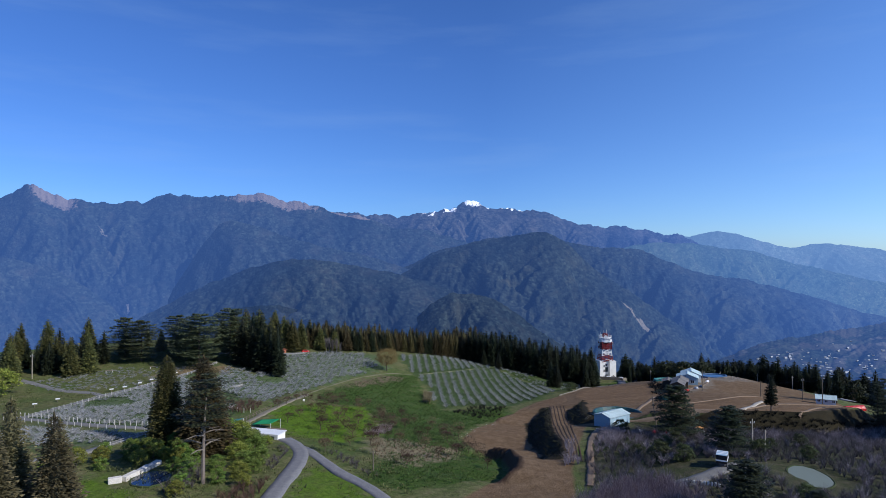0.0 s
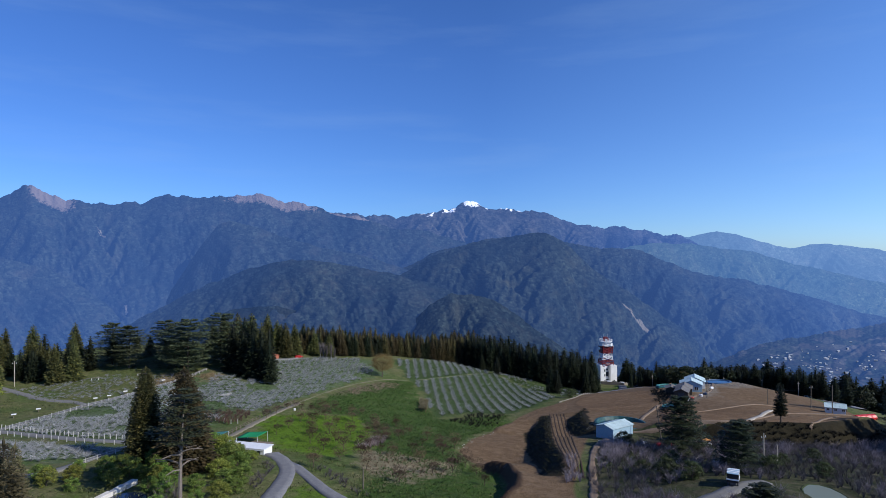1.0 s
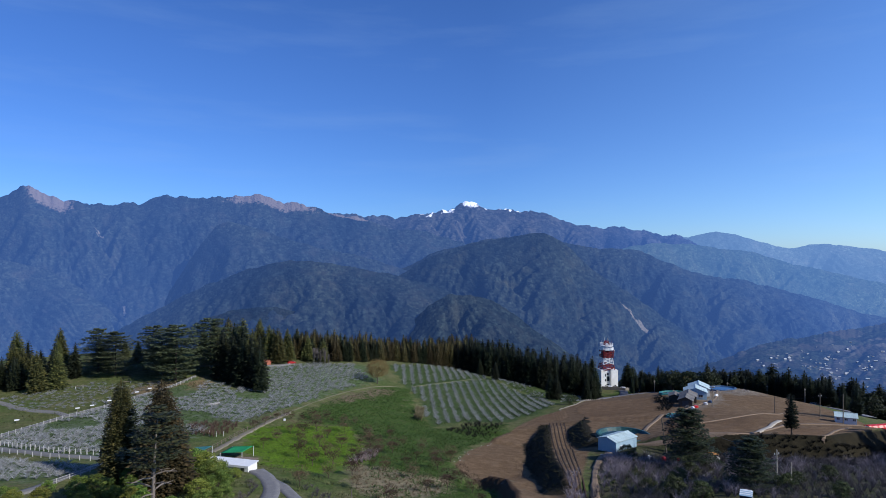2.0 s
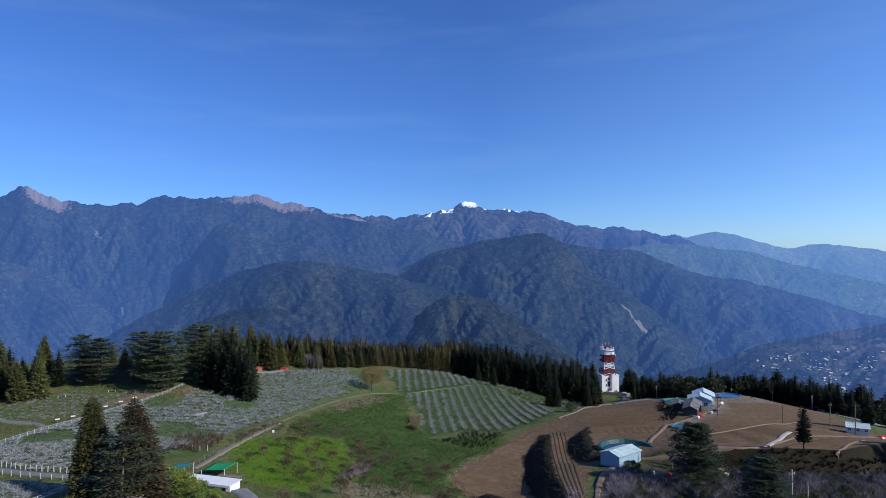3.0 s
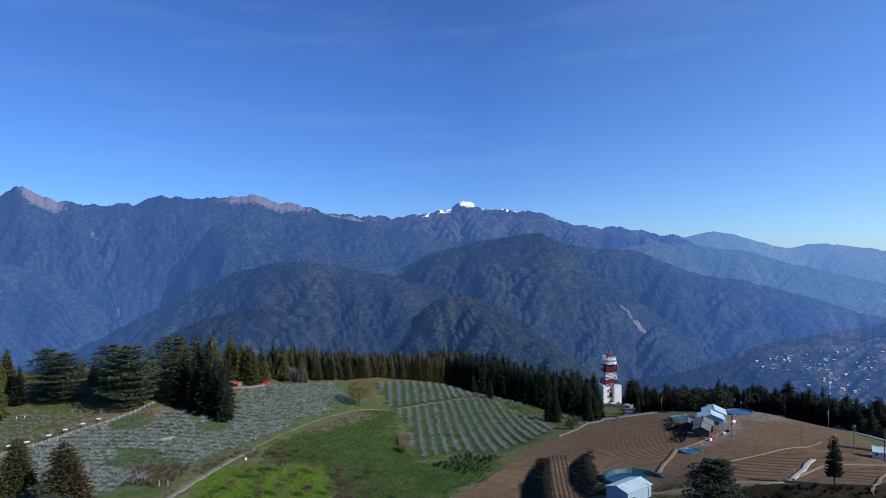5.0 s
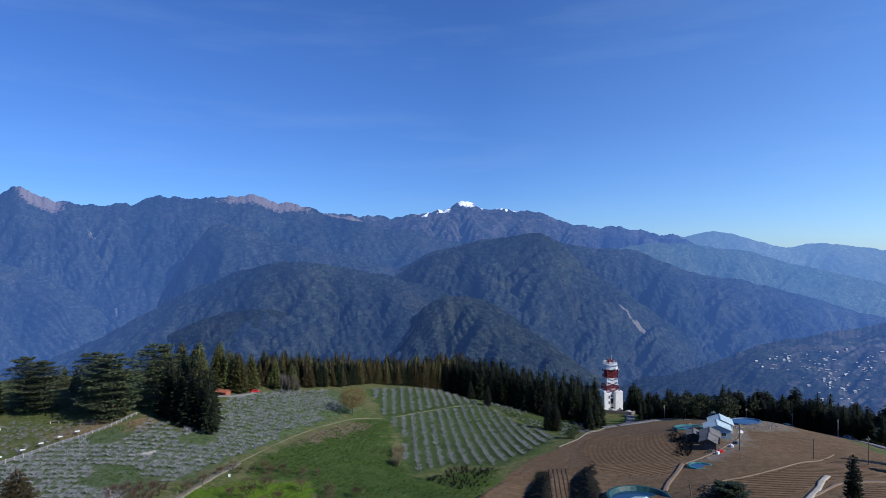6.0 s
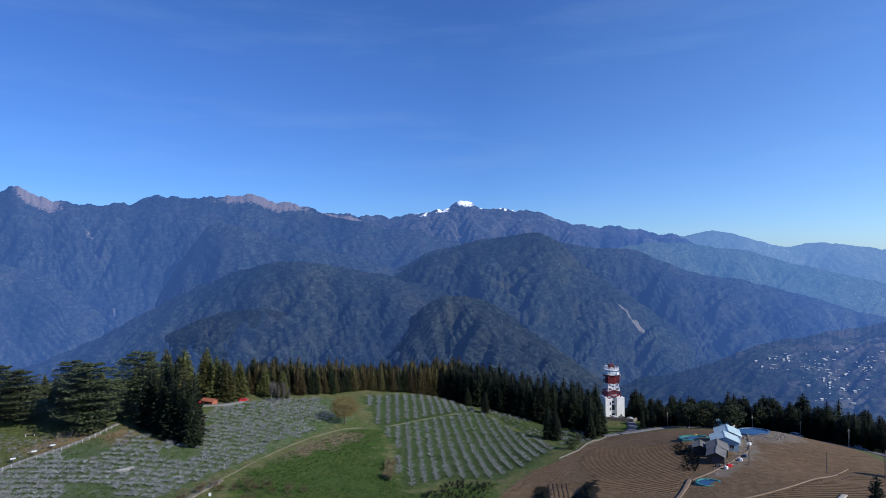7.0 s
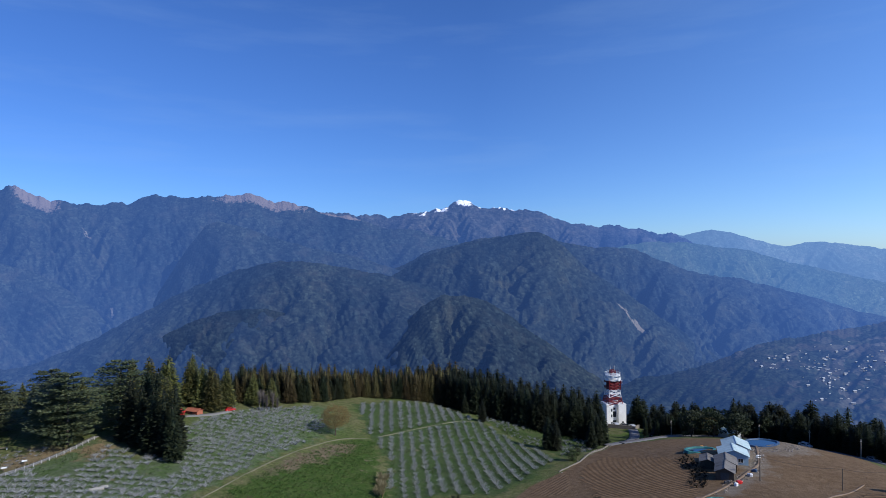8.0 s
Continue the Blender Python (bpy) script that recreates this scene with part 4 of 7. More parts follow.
ribbon("road_fork", ((-27, 82), (-27, 100), (-27, 110), (-27.2, 119), (-28.3, 126), (-31, 132), (-34, 136)), 2.9, ASPHALT, "narrow grey asphalt farm road", ragged=0.04)
ribbon("road_branch", ((-30, 130.5), (-27, 127.5), (-23.5, 122), (-19, 115), (-14, 109), (-10, 103), (-4, 92), (4, 80)), 2.2, ASPHALT, "narrow grey asphalt lane branching from the farm road", ragged=0.04)
ribbon("path_field", ((-47, 160), (-46, 170), (-44.5, 185), (-41, 202), (-37, 219), (-33, 232), (-28, 244), (-21, 256), (-13, 262), (-5, 272), (4, 283), (16, 294), (24, 296)), 0.3, TROD,
       "trodden pale path between orchard and meadow", ragged=0.3, lift=0.0)
ribbon("path_rail", ((-46.5, 147), (-46, 158), (-45.5, 168), (-44, 183), (-42, 196)), 1.3, DIRT, "bare earth track beside a low rail fence", ragged=0.25, lift=0.0)
ribbon("path_orchard", ((-104, 152), (-103, 160), (-101.5, 170), (-99, 182), (-94, 193), (-90, 203), (-86.5, 210), (-84, 218), (-82, 229)), 1.4, GRAVEL, "grey gravel walk along the orchard fence")
ribbon("path_lower", ((-106, 155), (-98, 152), (-87, 146.5), (-76, 141.5), (-64, 138), (-57, 136)), 1.7, GRAVEL, "grey gravel walk between two rows of white posts")
ribbon("path_spur", ((-140, 205), (-127, 198), (-115, 191), (-105, 188), (-99, 184)), 1.8, GRAVEL, "grey gravel walk across rough grass")
ribbon("road_lower", ((-78, 108), (-70, 113), (-66, 118), (-64, 127), (-63, 133), (-58, 138), (-52, 142)), 2.0, GRAVEL, "grey lane below the orchard")
ribbon("path_upper", ((-86, 243), (-79, 246), (-72, 248.5), (-65, 252), (-59.5, 257), (-57, 264), (-60, 272)), 1.8, GRAVEL, "pale lane at the picnic ground")
ribbon("road_mound", ((48, 163), (57, 159), (64, 157), (70, 156.5), (77, 163), (85, 170), (90, 174), (97, 176), (106, 176.5), (112, 178)), 0.8, TRACK, "earth farm track over the ploughed hill", ragged=0.3)
ribbon("road_slab", ((75.5, 161), (79.5, 166), (83.4, 170.6), (87, 175.5), (91, 180)), 1.1, CONCRETE, "short pale concrete track on the ploughed hill", ragged=0.1, lift=0.12)
ribbon("path_terrace", ((86, 153), (90, 157), (94, 162), (99, 167), (104, 171)), 0.6, TRACK, "thin earth track on the ploughed slope", ragged=0.3)
ribbon("path_ridge", ((66, 178), (74, 181), (86, 188), (98, 198), (110, 208)), 0.3, TRACK, "thin earth track across the ploughed hill", ragged=0.4)
ribbon("path_house", ((66, 196), (73, 201.5), (79, 207), (86, 215), (92, 222), (97, 232), (101, 241)), 0.5, TRACK, "stony bank and track below the farmhouse", ragged=0.35)
ribbon("path_pond", ((54, 176), (57, 182), (62, 190), (66, 197)), 1.0, TRACK, "earth track from the pond to the farmhouse", ragged=0.2)
ribbon("road_tower", ((70, 287), (78, 291), (84, 300), (88, 312), (90, 322)), 3.6, ASPHALT, "grey access road to the tower building", ragged=0.05)
ribbon("road_village", ((76, 288), (88, 291), (100, 296), (112, 297), (124, 290), (133, 276), (139, 264), (141, 250), (140, 235), (139, 215)), 3.4, ASPHALT, "grey road along the foot of the ploughed hill", ragged=0.05)
ribbon("road_shed", ((25, 108), (28, 120), (31.5, 136), (36, 150), (40, 157)), 1.3, TRACK, "pale broken concrete track up to the metal shed", ragged=0.3)
ribbon("road_yard", ((36.5, 104.4), (43, 106), (49, 109.4), (55, 112)), 2.6, GRAVEL, "grey gravel yard with a parked truck", ragged=0.15)

DARK_SOIL = surface("dark_soil", (0.034, 0.021, 0.012), (0.070, 0.044, 0.026), 2.0, 0.9, relief=0.3)
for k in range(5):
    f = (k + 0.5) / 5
    ribbon("trench", tuple((a + (b - a) * f, ya + (yb - ya) * f) for a, ya, b, yb in ((24.8, 127, 27.6, 124.5), (27, 150, 31.1, 147.5), (30.2, 177, 35.2, 175), (33, 197, 38, 194), (35.6, 214, 40.7, 211))), 0.32, DARK_SOIL,
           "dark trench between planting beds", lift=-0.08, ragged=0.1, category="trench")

# ---- orchards ----
def scatter(poly, step, jitter, seed, slant=0.0):
    """Places in an outline, on a loose grid."""
    rnd = random.Random(seed)
    xs, ys = [p[0] for p in poly], [p[1] for p in poly]
    out = []
    y = min(ys)
    while y < max(ys):
        x = min(xs) - 40
        while x < max(xs) + 40:
            px, py = x + slant * (y - min(ys)) + rnd.uniform(-jitter, jitter), y + rnd.uniform(-jitter, jitter)
            out.append((px, py))
            x += step[0]
        y += step[1]
    a = np.array(out)
    return a[inside(poly, a[:, 0], a[:, 1]) > 0.6]


ROAD_LINES = (((-27, 82), (-27, 119), (-28.3, 126), (-34, 136)), ((-30, 130.5), (-23.5, 122), (-10, 103), (4, 80)))


def off_road(spots):
    keep = np.ones(len(spots), bool)
    for line in ROAD_LINES:
        keep &= along(line, spots[:, 0], spots[:, 1])[0] > 2.1
    return spots[keep]


def brush_field(name, spots, high, wide, stems, thick, mat, label, category, seed, keep=1.0):
    rnd = random.Random(seed)
    t = Tris()
    spots = off_road(spots)
    zs = ground_z(spots[:, 0], spots[:, 1])
    for (x, y), z in zip(spots, zs):
        if rnd.random() > keep:
            continue
        k = rnd.uniform(0.65, 1.2)
        brush(t, Vector((x, y, z - 0.1)), high * k, wide * k, rnd, stems, thick)
    return tagged(new(name, t.mesh(name, mat)), label, category, kind="stuff")


gaps = lambda a, s: np.array([p for p in a if noise.noise(Vector((p[0] * 0.055, p[1] * 0.055, s))) > -0.24])  # noqa: E731
orchard_spots = np.vstack([gaps(scatter(ORCHARD, (1.7, 3.1), 0.45, 5, slant=0.5), 2.0), scatter(ORCHARD_LOW, (1.9, 2.2), 0.6, 33)])
clear_of = [along(((-106, 155), (-98, 152), (-87, 146.5), (-76, 141.5), (-64, 138)), orchard_spots[:, 0], orchard_spots[:, 1])[0],
            along(((-104, 152), (-101, 170), (-99, 182), (-94, 193), (-90, 203), (-84, 218), (-82, 229)), orchard_spots[:, 0], orchard_spots[:, 1])[0]]
orchard_spots = orchard_spots[(clear_of[0] > 2.0) & (clear_of[1] > 2.0)]
brush_field("orchard_shrubs", orchard_spots, 1.1, 1.75, 26, 0.025, TWIG_GREY, "low leafless grey fruit bushes in loose rows", "shrubs", 6)
rows_spots = []
rnd = random.Random(8)
for k in range(30):
    mid = -44 + k * 3.4
    lean = -0.07 - 0.0022 * max(mid - 5, 0) - 0.0014 * max(-8 - mid, 0)
    for j in range(120):
        y = 205 + j
        rows_spots.append((mid + lean * (y - 275) + rnd.uniform(-0.22, 0.22), y + rnd.uniform(-0.4, 0.4)))
rows_spots = np.array(rows_spots)
rows_spots = rows_spots[inside(ROWS, rows_spots[:, 0], rows_spots[:, 1]) > 0.8]
cut = along(((-13, 262), (-5, 272), (4, 283), (16, 294), (24, 296)), rows_spots[:, 0], rows_spots[:, 1])[0]
rows_spots = rows_spots[cut > 1.3]
brush_field("orchard_rows", np.delete(rows_spots, np.s_[::4], 0), 1.15, 1.55, 22, 0.026, TWIG_PALE, "leafless grey fruit trees trained in straight rows", "shrubs", 9, 0.97)
brush_field("meadow_weeds", gaps(np.vstack([scatter(LUSH, (1.7, 1.7), 0.8, 15), scatter(MEADOW, (6.5, 6.5), 2.5, 16)]), 4.0), 0.65, 0.7, 9, 0.022,
            foliage("weed", (0.03, 0.055, 0.012), (0.08, 0.12, 0.025), (0.14, 0.13, 0.05)), "tufts of tall weeds in the meadow", "weeds", 17)
slope = scatter(((24, 92), (26, 118), (33, 140), (40, 154), (52, 156), (70, 149), (88, 148), (108, 160), (124, 172), (150, 170), (140, 100), (80, 70), (30, 78)), (1.6, 1.6), 0.9, 18)
slope = slope[(np.hypot(slope[:, 0] - 60.5, (slope[:, 1] - 105.5) * 0.75) > 6.5) & (np.hypot(slope[:, 0] - 46, (slope[:, 1] - 110.5) * 1.6) > 9)]
brush_field("hill_scrub", slope, 2.0, 1.5, 20, 0.015,
            TWIG_DARK, "tangled leafless grey-brown scrub on the slope", "scrub", 19, 0.9)
PINK = foliage("pink_twig", (0.20, 0.15, 0.145), (0.46, 0.37, 0.355), (0.64, 0.55, 0.53))
brush_field("pink_scrub", scatter(((17, 90), (20, 98), (25, 103), (31, 106), (37, 104), (40, 97), (39, 90), (36, 82), (18, 82)), (1.0, 1.0), 0.5, 20), 3.4, 1.3, 30, 0.018,
            PINK, "dense pinkish grey leafless scrub", "scrub", 21)
brush_field("track_scrub", np.vstack([scatter(((32, 132), (36, 150), (41, 156), (44, 150), (38, 134)), (1.5, 1.5), 0.7, 70), scatter(((22.5, 120), (25, 134), (28, 134), (27, 120)), (1.4, 1.4), 0.6, 71), gaps(slope, 9.0)[::3]]), 2.1, 1.4, 24, 0.018,
            foliage("mauve_twig", (0.16, 0.13, 0.135), (0.36, 0.31, 0.32), (0.52, 0.46, 0.47)), "mauve-grey leafless scrub beside the shed track", "scrub", 72)
# dark scrub whose colour also carries the shade lying on this bank
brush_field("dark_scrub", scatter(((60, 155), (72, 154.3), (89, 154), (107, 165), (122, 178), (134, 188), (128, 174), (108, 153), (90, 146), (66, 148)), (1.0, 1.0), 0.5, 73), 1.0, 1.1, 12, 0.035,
            foliage("shaded_scrub", (0.006, 0.007, 0.005), (0.020, 0.020, 0.013), (0.035, 0.032, 0.020)), "scrub coloured black-green for the shaded bank below the ploughed hill", "scrub", 74)
# near-black scrub laid where the barns' shadow falls, to deepen it
brush_field("yard_shadow_scrub", scatter(((69, 202), (73, 207), (77, 216), (79, 226), (80, 236), (84, 240), (80, 241), (74, 232), (72, 218), (67, 206)), (1.5, 1.5), 0.6, 75), 1.0, 1.1, 26, 0.02,
            bpy.data.materials["shaded_scrub"], "dark scrub and rubbish behind the barns, standing in for their shadow", "scrub", 76)
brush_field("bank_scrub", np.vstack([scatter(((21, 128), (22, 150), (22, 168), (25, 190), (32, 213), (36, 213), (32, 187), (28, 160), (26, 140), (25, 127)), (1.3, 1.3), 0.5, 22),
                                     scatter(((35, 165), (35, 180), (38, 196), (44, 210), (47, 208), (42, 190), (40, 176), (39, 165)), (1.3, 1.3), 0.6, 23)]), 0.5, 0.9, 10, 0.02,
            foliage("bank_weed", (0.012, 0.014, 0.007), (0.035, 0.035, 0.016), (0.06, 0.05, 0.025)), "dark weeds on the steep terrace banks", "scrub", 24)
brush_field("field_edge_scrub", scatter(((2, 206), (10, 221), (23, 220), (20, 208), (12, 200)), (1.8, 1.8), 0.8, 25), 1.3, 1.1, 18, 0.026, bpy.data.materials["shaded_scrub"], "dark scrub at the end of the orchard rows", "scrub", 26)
brush_field("dry_grass", np.vstack([scatter(((-35, 216), (-30, 232), (-24, 247), (-20, 251), (-24, 243), (-29, 226)), (1.0, 1.0), 0.5, 27), scatter(DRY, (1.6, 1.6), 0.8, 28), scatter(DRY_WEST, (1.3, 1.3), 0.6, 77)]), 0.6, 0.6, 12, 0.022,
            foliage("dry_stalk", (0.13, 0.095, 0.05), (0.28, 0.22, 0.13), (0.36, 0.30, 0.19)), "dry straw-coloured grass", "grass", 29)
brush_field("left_rough", gaps(scatter(((-112, 188), (-94, 196), (-88, 212), (-86, 230), (-110, 222), (-128, 205), (-135, 195)), (2.0, 2.0), 0.9, 30), 6.0), 0.7, 1.2, 14, 0.022, TWIG_GREY,
            "leafless grey scrub in rough grass", "scrub", 31)

def grass_field(name, spots, size, mat, label, seed):
    """Tufts of grass: a few bent blades each."""
    rnd = random.Random(seed)
    t = Tris()
    spots = off_road(spots)
    zs = ground_z(spots[:, 0], spots[:, 1])
    for (x, y), z in zip(spots, zs):
        k = size * rnd.uniform(0.5, 1.4)
        for _ in range(7):
            az = rnd.uniform(0, 6.28)
            o = Vector((math.cos(az), math.sin(az), 0))
            b = Vector((x, y, z - 0.03)) + o * k * rnd.uniform(0.1, 1.2)
            t.blade(b, b + o * k * rnd.uniform(0.3, 0.8) + Vector((0, 0, k * rnd.uniform(0.4, 1.0))), Vector((-o.y, o.x, 0)) * k * 0.13, -0.05)
    return tagged(new(name, t.mesh(name, mat)), label, "grass", kind="stuff")


GRASS = foliage("grass_tuft", (0.016, 0.040, 0.006), (0.055, 0.100, 0.018), (0.10, 0.125, 0.030))
GRASS_BRIGHT = foliage("bright_grass_tuft", (0.045, 0.085, 0.008), (0.120, 0.180, 0.020), (0.17, 0.20, 0.03))
GRASS_DULL = foliage("dull_grass_tuft", (0.034, 0.050, 0.014), (0.105, 0.120, 0.036), (0.18, 0.165, 0.068))
thick = lambda a, s, f, lim: np.array([p for p in a if noise.fractal(Vector((p[0] * f, p[1] * f, s)), 0.8, 2, 3) > lim])  # noqa: E731
grass_field("lush_grass", thick(scatter(LUSH, (0.95, 0.95), 0.5, 50), 1.0, 0.15, -0.15), 0.42, GRASS, "thick tussocky green grass", 51)
grass_field("meadow_grass", thick(scatter(MEADOW, (0.9, 0.9), 0.5, 52), 2.0, 0.2, -0.2), 0.32, GRASS_BRIGHT, "bright green meadow grass", 53)
grass_field("rough_grass", thick(scatter(((-66, 100), (-50, 124), (-48, 145), (-36, 143), (-26, 140), (-12, 132), (-4, 104), (-20, 92), (-45, 92)), (1.2, 1.2), 0.6, 54), 3.0, 0.12, -0.05), 0.5, GRASS_DULL, "rough olive grass round the farm road", 55)
grass_field("orchard_grass", thick(np.vstack([scatter(ORCHARD, (1.5, 1.5), 0.7, 56), scatter(ROWS, (1.3, 1.3), 0.6, 57)]), 4.0, 0.08, 0.0), 0.45, GRASS, "green grass between the orchard bushes", 58)
grass_field("slope_grass", thick(scatter(((30, 120), (38, 150), (50, 152), (70, 146), (76, 110), (50, 112)), (1.3, 1.3), 0.6, 59), 5.0, 0.1, 0.0), 0.5, GRASS, "green grass showing through the scrub", 60)
grass_field("hill_grass", thick(scatter(HILL_GRASS, (1.2, 1.2), 0.6, 78), 7.0, 0.1, -0.1), 0.6, GRASS, "tussocky grass on the slope below the forest", 79)
brush_field("hill_tussocks", gaps(scatter(HILL_GRASS, (2.6, 2.2), 0.9, 80), 8.0), 0.9, 1.2, 14, 0.028, TWIG_GREY, "grey tussocks on the grass slope", "scrub", 81)
grass_field("west_grass", thick(scatter(((-112, 160), (-101, 184), (-88, 208), (-86, 235), (-120, 222), (-140, 195), (-125, 165)), (1.5, 1.5), 0.7, 61), 6.0, 0.09, -0.1), 0.5, GRASS_DULL, "rough dry grass beside the gravel walks", 62)

# ---- trees ----
PINES = [pine_meshes(400 + k, 15.0, 7.4, 46, 0.08, PINE, BARK, 0.035, 150) for k in range(3)]
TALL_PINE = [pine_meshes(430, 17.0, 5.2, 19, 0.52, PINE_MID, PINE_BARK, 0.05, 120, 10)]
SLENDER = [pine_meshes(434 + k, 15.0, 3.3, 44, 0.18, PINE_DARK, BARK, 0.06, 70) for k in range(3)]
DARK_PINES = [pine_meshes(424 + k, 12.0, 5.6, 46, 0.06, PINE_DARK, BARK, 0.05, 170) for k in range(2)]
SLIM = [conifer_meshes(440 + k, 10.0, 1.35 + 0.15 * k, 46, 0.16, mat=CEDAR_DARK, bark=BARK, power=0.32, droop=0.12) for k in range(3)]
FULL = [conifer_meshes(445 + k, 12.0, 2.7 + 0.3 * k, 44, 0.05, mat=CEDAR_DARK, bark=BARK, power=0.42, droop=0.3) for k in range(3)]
NEAR = [conifer_meshes(450 + k, 18.0, 4.2, 270, 0.03, mat=OLIVE, bark=BARK, power=0.75, leaf=0.42) for k in range(2)]
NEAR_WINTER = [conifer_meshes(460 + k, 17.0, 4.6 - 0.6 * k, 250, 0.02, mat=CEDAR if k else CEDAR_BROWN, bark=BARK, power=0.5, leaf=0.48) for k in range(2)]
BROAD = [leafy_meshes(470 + k, 9.0, 4.2, foliage("dark_broadleaf", (0.013, 0.022, 0.009), (0.034, 0.048, 0.017), (0.052, 0.066, 0.024)) if k == 0 else bpy.data.materials["dark_broadleaf"], BARK, 46, 46, 0.55) for k in range(2)]
BUSHES = [leafy_meshes(480 + k, 3.6, 2.3, (BUSH, YELLOW_BUSH, BUSH)[k], BARK, 40, 110, 0.18, 0.05) for k in range(3)]
DULL_BUSHES = [leafy_meshes(486, 3.6, 2.3, foliage("dull_bush_leaf", (0.020, 0.034, 0.011), (0.062, 0.082, 0.025), (0.11, 0.125, 0.04)), BARK, 40, 110, 0.18, 0.05)]
BARE = []
for k in range(4):
    bt, bc = bare_tree_meshes(490 + k, 3.6, 1.1, TWIG_FRUIT, BARK, 3, 12)
    BARE.append((bt, fuzz(bc, 430, 1.7, 3.9, 0.6, 0.22, TWIG_FRUIT, k * 3.7)))
BARE_BIG = []
for k in range(3):
    bt, bc = Tris(), Tris()
    bt.limb([Vector((0, 0, -0.3)), Vector((0.1, 0, 2.5)), Vector((0, 0.1, 5.0))], [0.14, 0.11, 0.07], 6)
    br = random.Random(500 + k)
    for z in (1.8, 2.6, 3.4, 4.2, 5.0):
        brush(bc, Vector((0, 0, z)), 3.6, 1.5, br, 22, 0.030)
    BARE_BIG.append((bt.mesh("trunk", PALE_BARK), bc.mesh("crown", TWIG_DARK)))


def grove(name, kind, base, spots, label, category="tree", group="", seed=1, vary=0.1):
    r = random.Random(seed)
    for x, y, h in spots:
        plant(name, r.choice(kind), x, y, label, category, group, r.uniform(0, 6.28), h / base * r.uniform(1 - vary, 1 + vary))


grove("cedar_tree", [FOREST[0], FOREST[2], CEDARS[1]], 14.5, ((-56, 216, 15), (-59.5, 218.5, 16.5), (-63, 221, 17.4), (-67.5, 223.5, 17.4), (-72, 227, 16.5), (-61, 225, 17.4), (-66, 230, 18.2), (-58, 222, 16.5), (-70, 233, 17.4)),
      "tall dark cedar in a dense clump on the orchard edge", group="orchard cedar clump", seed=2)
grove("cedar_tree", CEDARS, 15.0, ((-62, 260, 14.5), (-66, 262, 15), (-59, 265, 13), (-70, 263, 14), (-79, 254, 15), (-75, 258, 15), (-82, 250, 14), (-71, 268, 14), (-66, 269, 13), (-85, 256, 14), (-47, 274, 9), (-53, 273, 10), (-78, 262, 14)),
      "sunlit yellow-green cedar beside the picnic ground", group="picnic ground cedars", seed=3)
grove("cedar_of_lebanon", PINES, 15.0, ((-86, 223, 17.6), (-93, 229, 16.2), (-109, 229, 15.6), (-117, 233, 15), (-101, 240, 14), (-80, 238, 17)), "broad spreading conifer with flat layered boughs", group="spreading conifers", seed=4)
grove("cedar_tree", CEDARS, 15.0, ((-123, 209, 12), (-119, 213, 12.2), (-128, 214, 10.5), (-136, 199, 11), (-141, 206, 12), (-133, 218, 12), (-146, 214, 12), (-151, 203, 11), (-140, 224, 13), (-128, 228, 13), (-152, 226, 12), (-158, 214, 12), (-147, 236, 13),
                                   (-134, 240, 13), (-122, 243, 10), (-110, 247, 8.5), (-98, 251, 8.5), (-160, 240, 12), (-90, 258, 12), (-104, 262, 8), (-120, 258, 7)),
      "dark green cedar at the wood's edge", group="west wood", seed=5)
grove("cypress_tree", FOREST, 14.0, ((-138, 203, 10), (-144, 210, 11), (-131, 211, 10), (-125, 216, 10), (-148, 208, 11), (-136, 212, 11), (-153, 211, 11), (-143, 218, 11), (-130, 222, 10), (-137, 226, 12), (-150, 219, 11), (-156, 207, 10), (-126, 222, 10), (-121, 226, 11), (-146, 201, 9)),
      "dark slender conifer in the west wood", group="west wood conifers", seed=55)
grove("cedar_tree", NEAR, 18.0, ((-43, 70, 20), (-47, 66, 20), (-50, 73, 21), (-55, 69, 20), (-45.5, 76, 17)), "large olive-green cedar close to the camera", group="near cedars", seed=6, vary=0.04)
grove("cedar_tree", NEAR_WINTER, 17.0, ((-54.3, 124, 17.4), (-45.5, 121, 17.9)), "dark cedar with rusty winter foliage", group="pair of dark cedars", seed=7, vary=0.02)
grove("pine_tree", TALL_PINE, 17.0, ((-39.2, 103.5, 17.6),), "tall pine with a bare pale trunk and dead boughs", seed=8, vary=0.0)
grove("pine_tree", DARK_PINES, 12.0, ((52.5, 143, 12.4), (54.8, 122, 10.0), (43, 89.5, 9.5), (52, 88, 5)), "dark spreading pine on the scrubby slope", group="slope pines", seed=9)
grove("pine_tree", SLENDER, 15.0, ((108.5, 158, 13), (112.5, 162, 13), (115, 156, 15), (119, 166, 12), (121, 158, 15), (126, 166, 15), (118, 150, 14)), "tall dark pine beside the farm buildings", group="east pines", seed=10)
grove("cypress_tree", [SLIM[1]], 10.0, ((80, 154.5, 8.8), (123, 198, 10.5)), "slim columnar cypress standing alone", group="single cypresses", seed=11, vary=0.03)
east = []
r = random.Random(12)
for k in range(84):
    f = k / 83
    x, y = np.interp(f, (0, 0.3, 0.6, 1), (97, 122, 134, 147)), np.interp(f, (0, 0.3, 0.6, 1), (303, 300, 284, 243))
    east.append((x + r.uniform(-3, 3), y + r.uniform(-1, 9), r.uniform(7, 11.5) * (0.92 if f < 0.35 else 1.12)))
for k in range(90):
    f = r.random()
    x, y = np.interp(f, (0, 0.4, 1), (100, 140, 175)), np.interp(f, (0, 0.4, 1), (335, 325, 262))
    east.append((x + r.uniform(-9, 9), y + r.uniform(-8, 14), r.uniform(10, 16.5) * (0.88 if f < 0.4 else 1.15)))
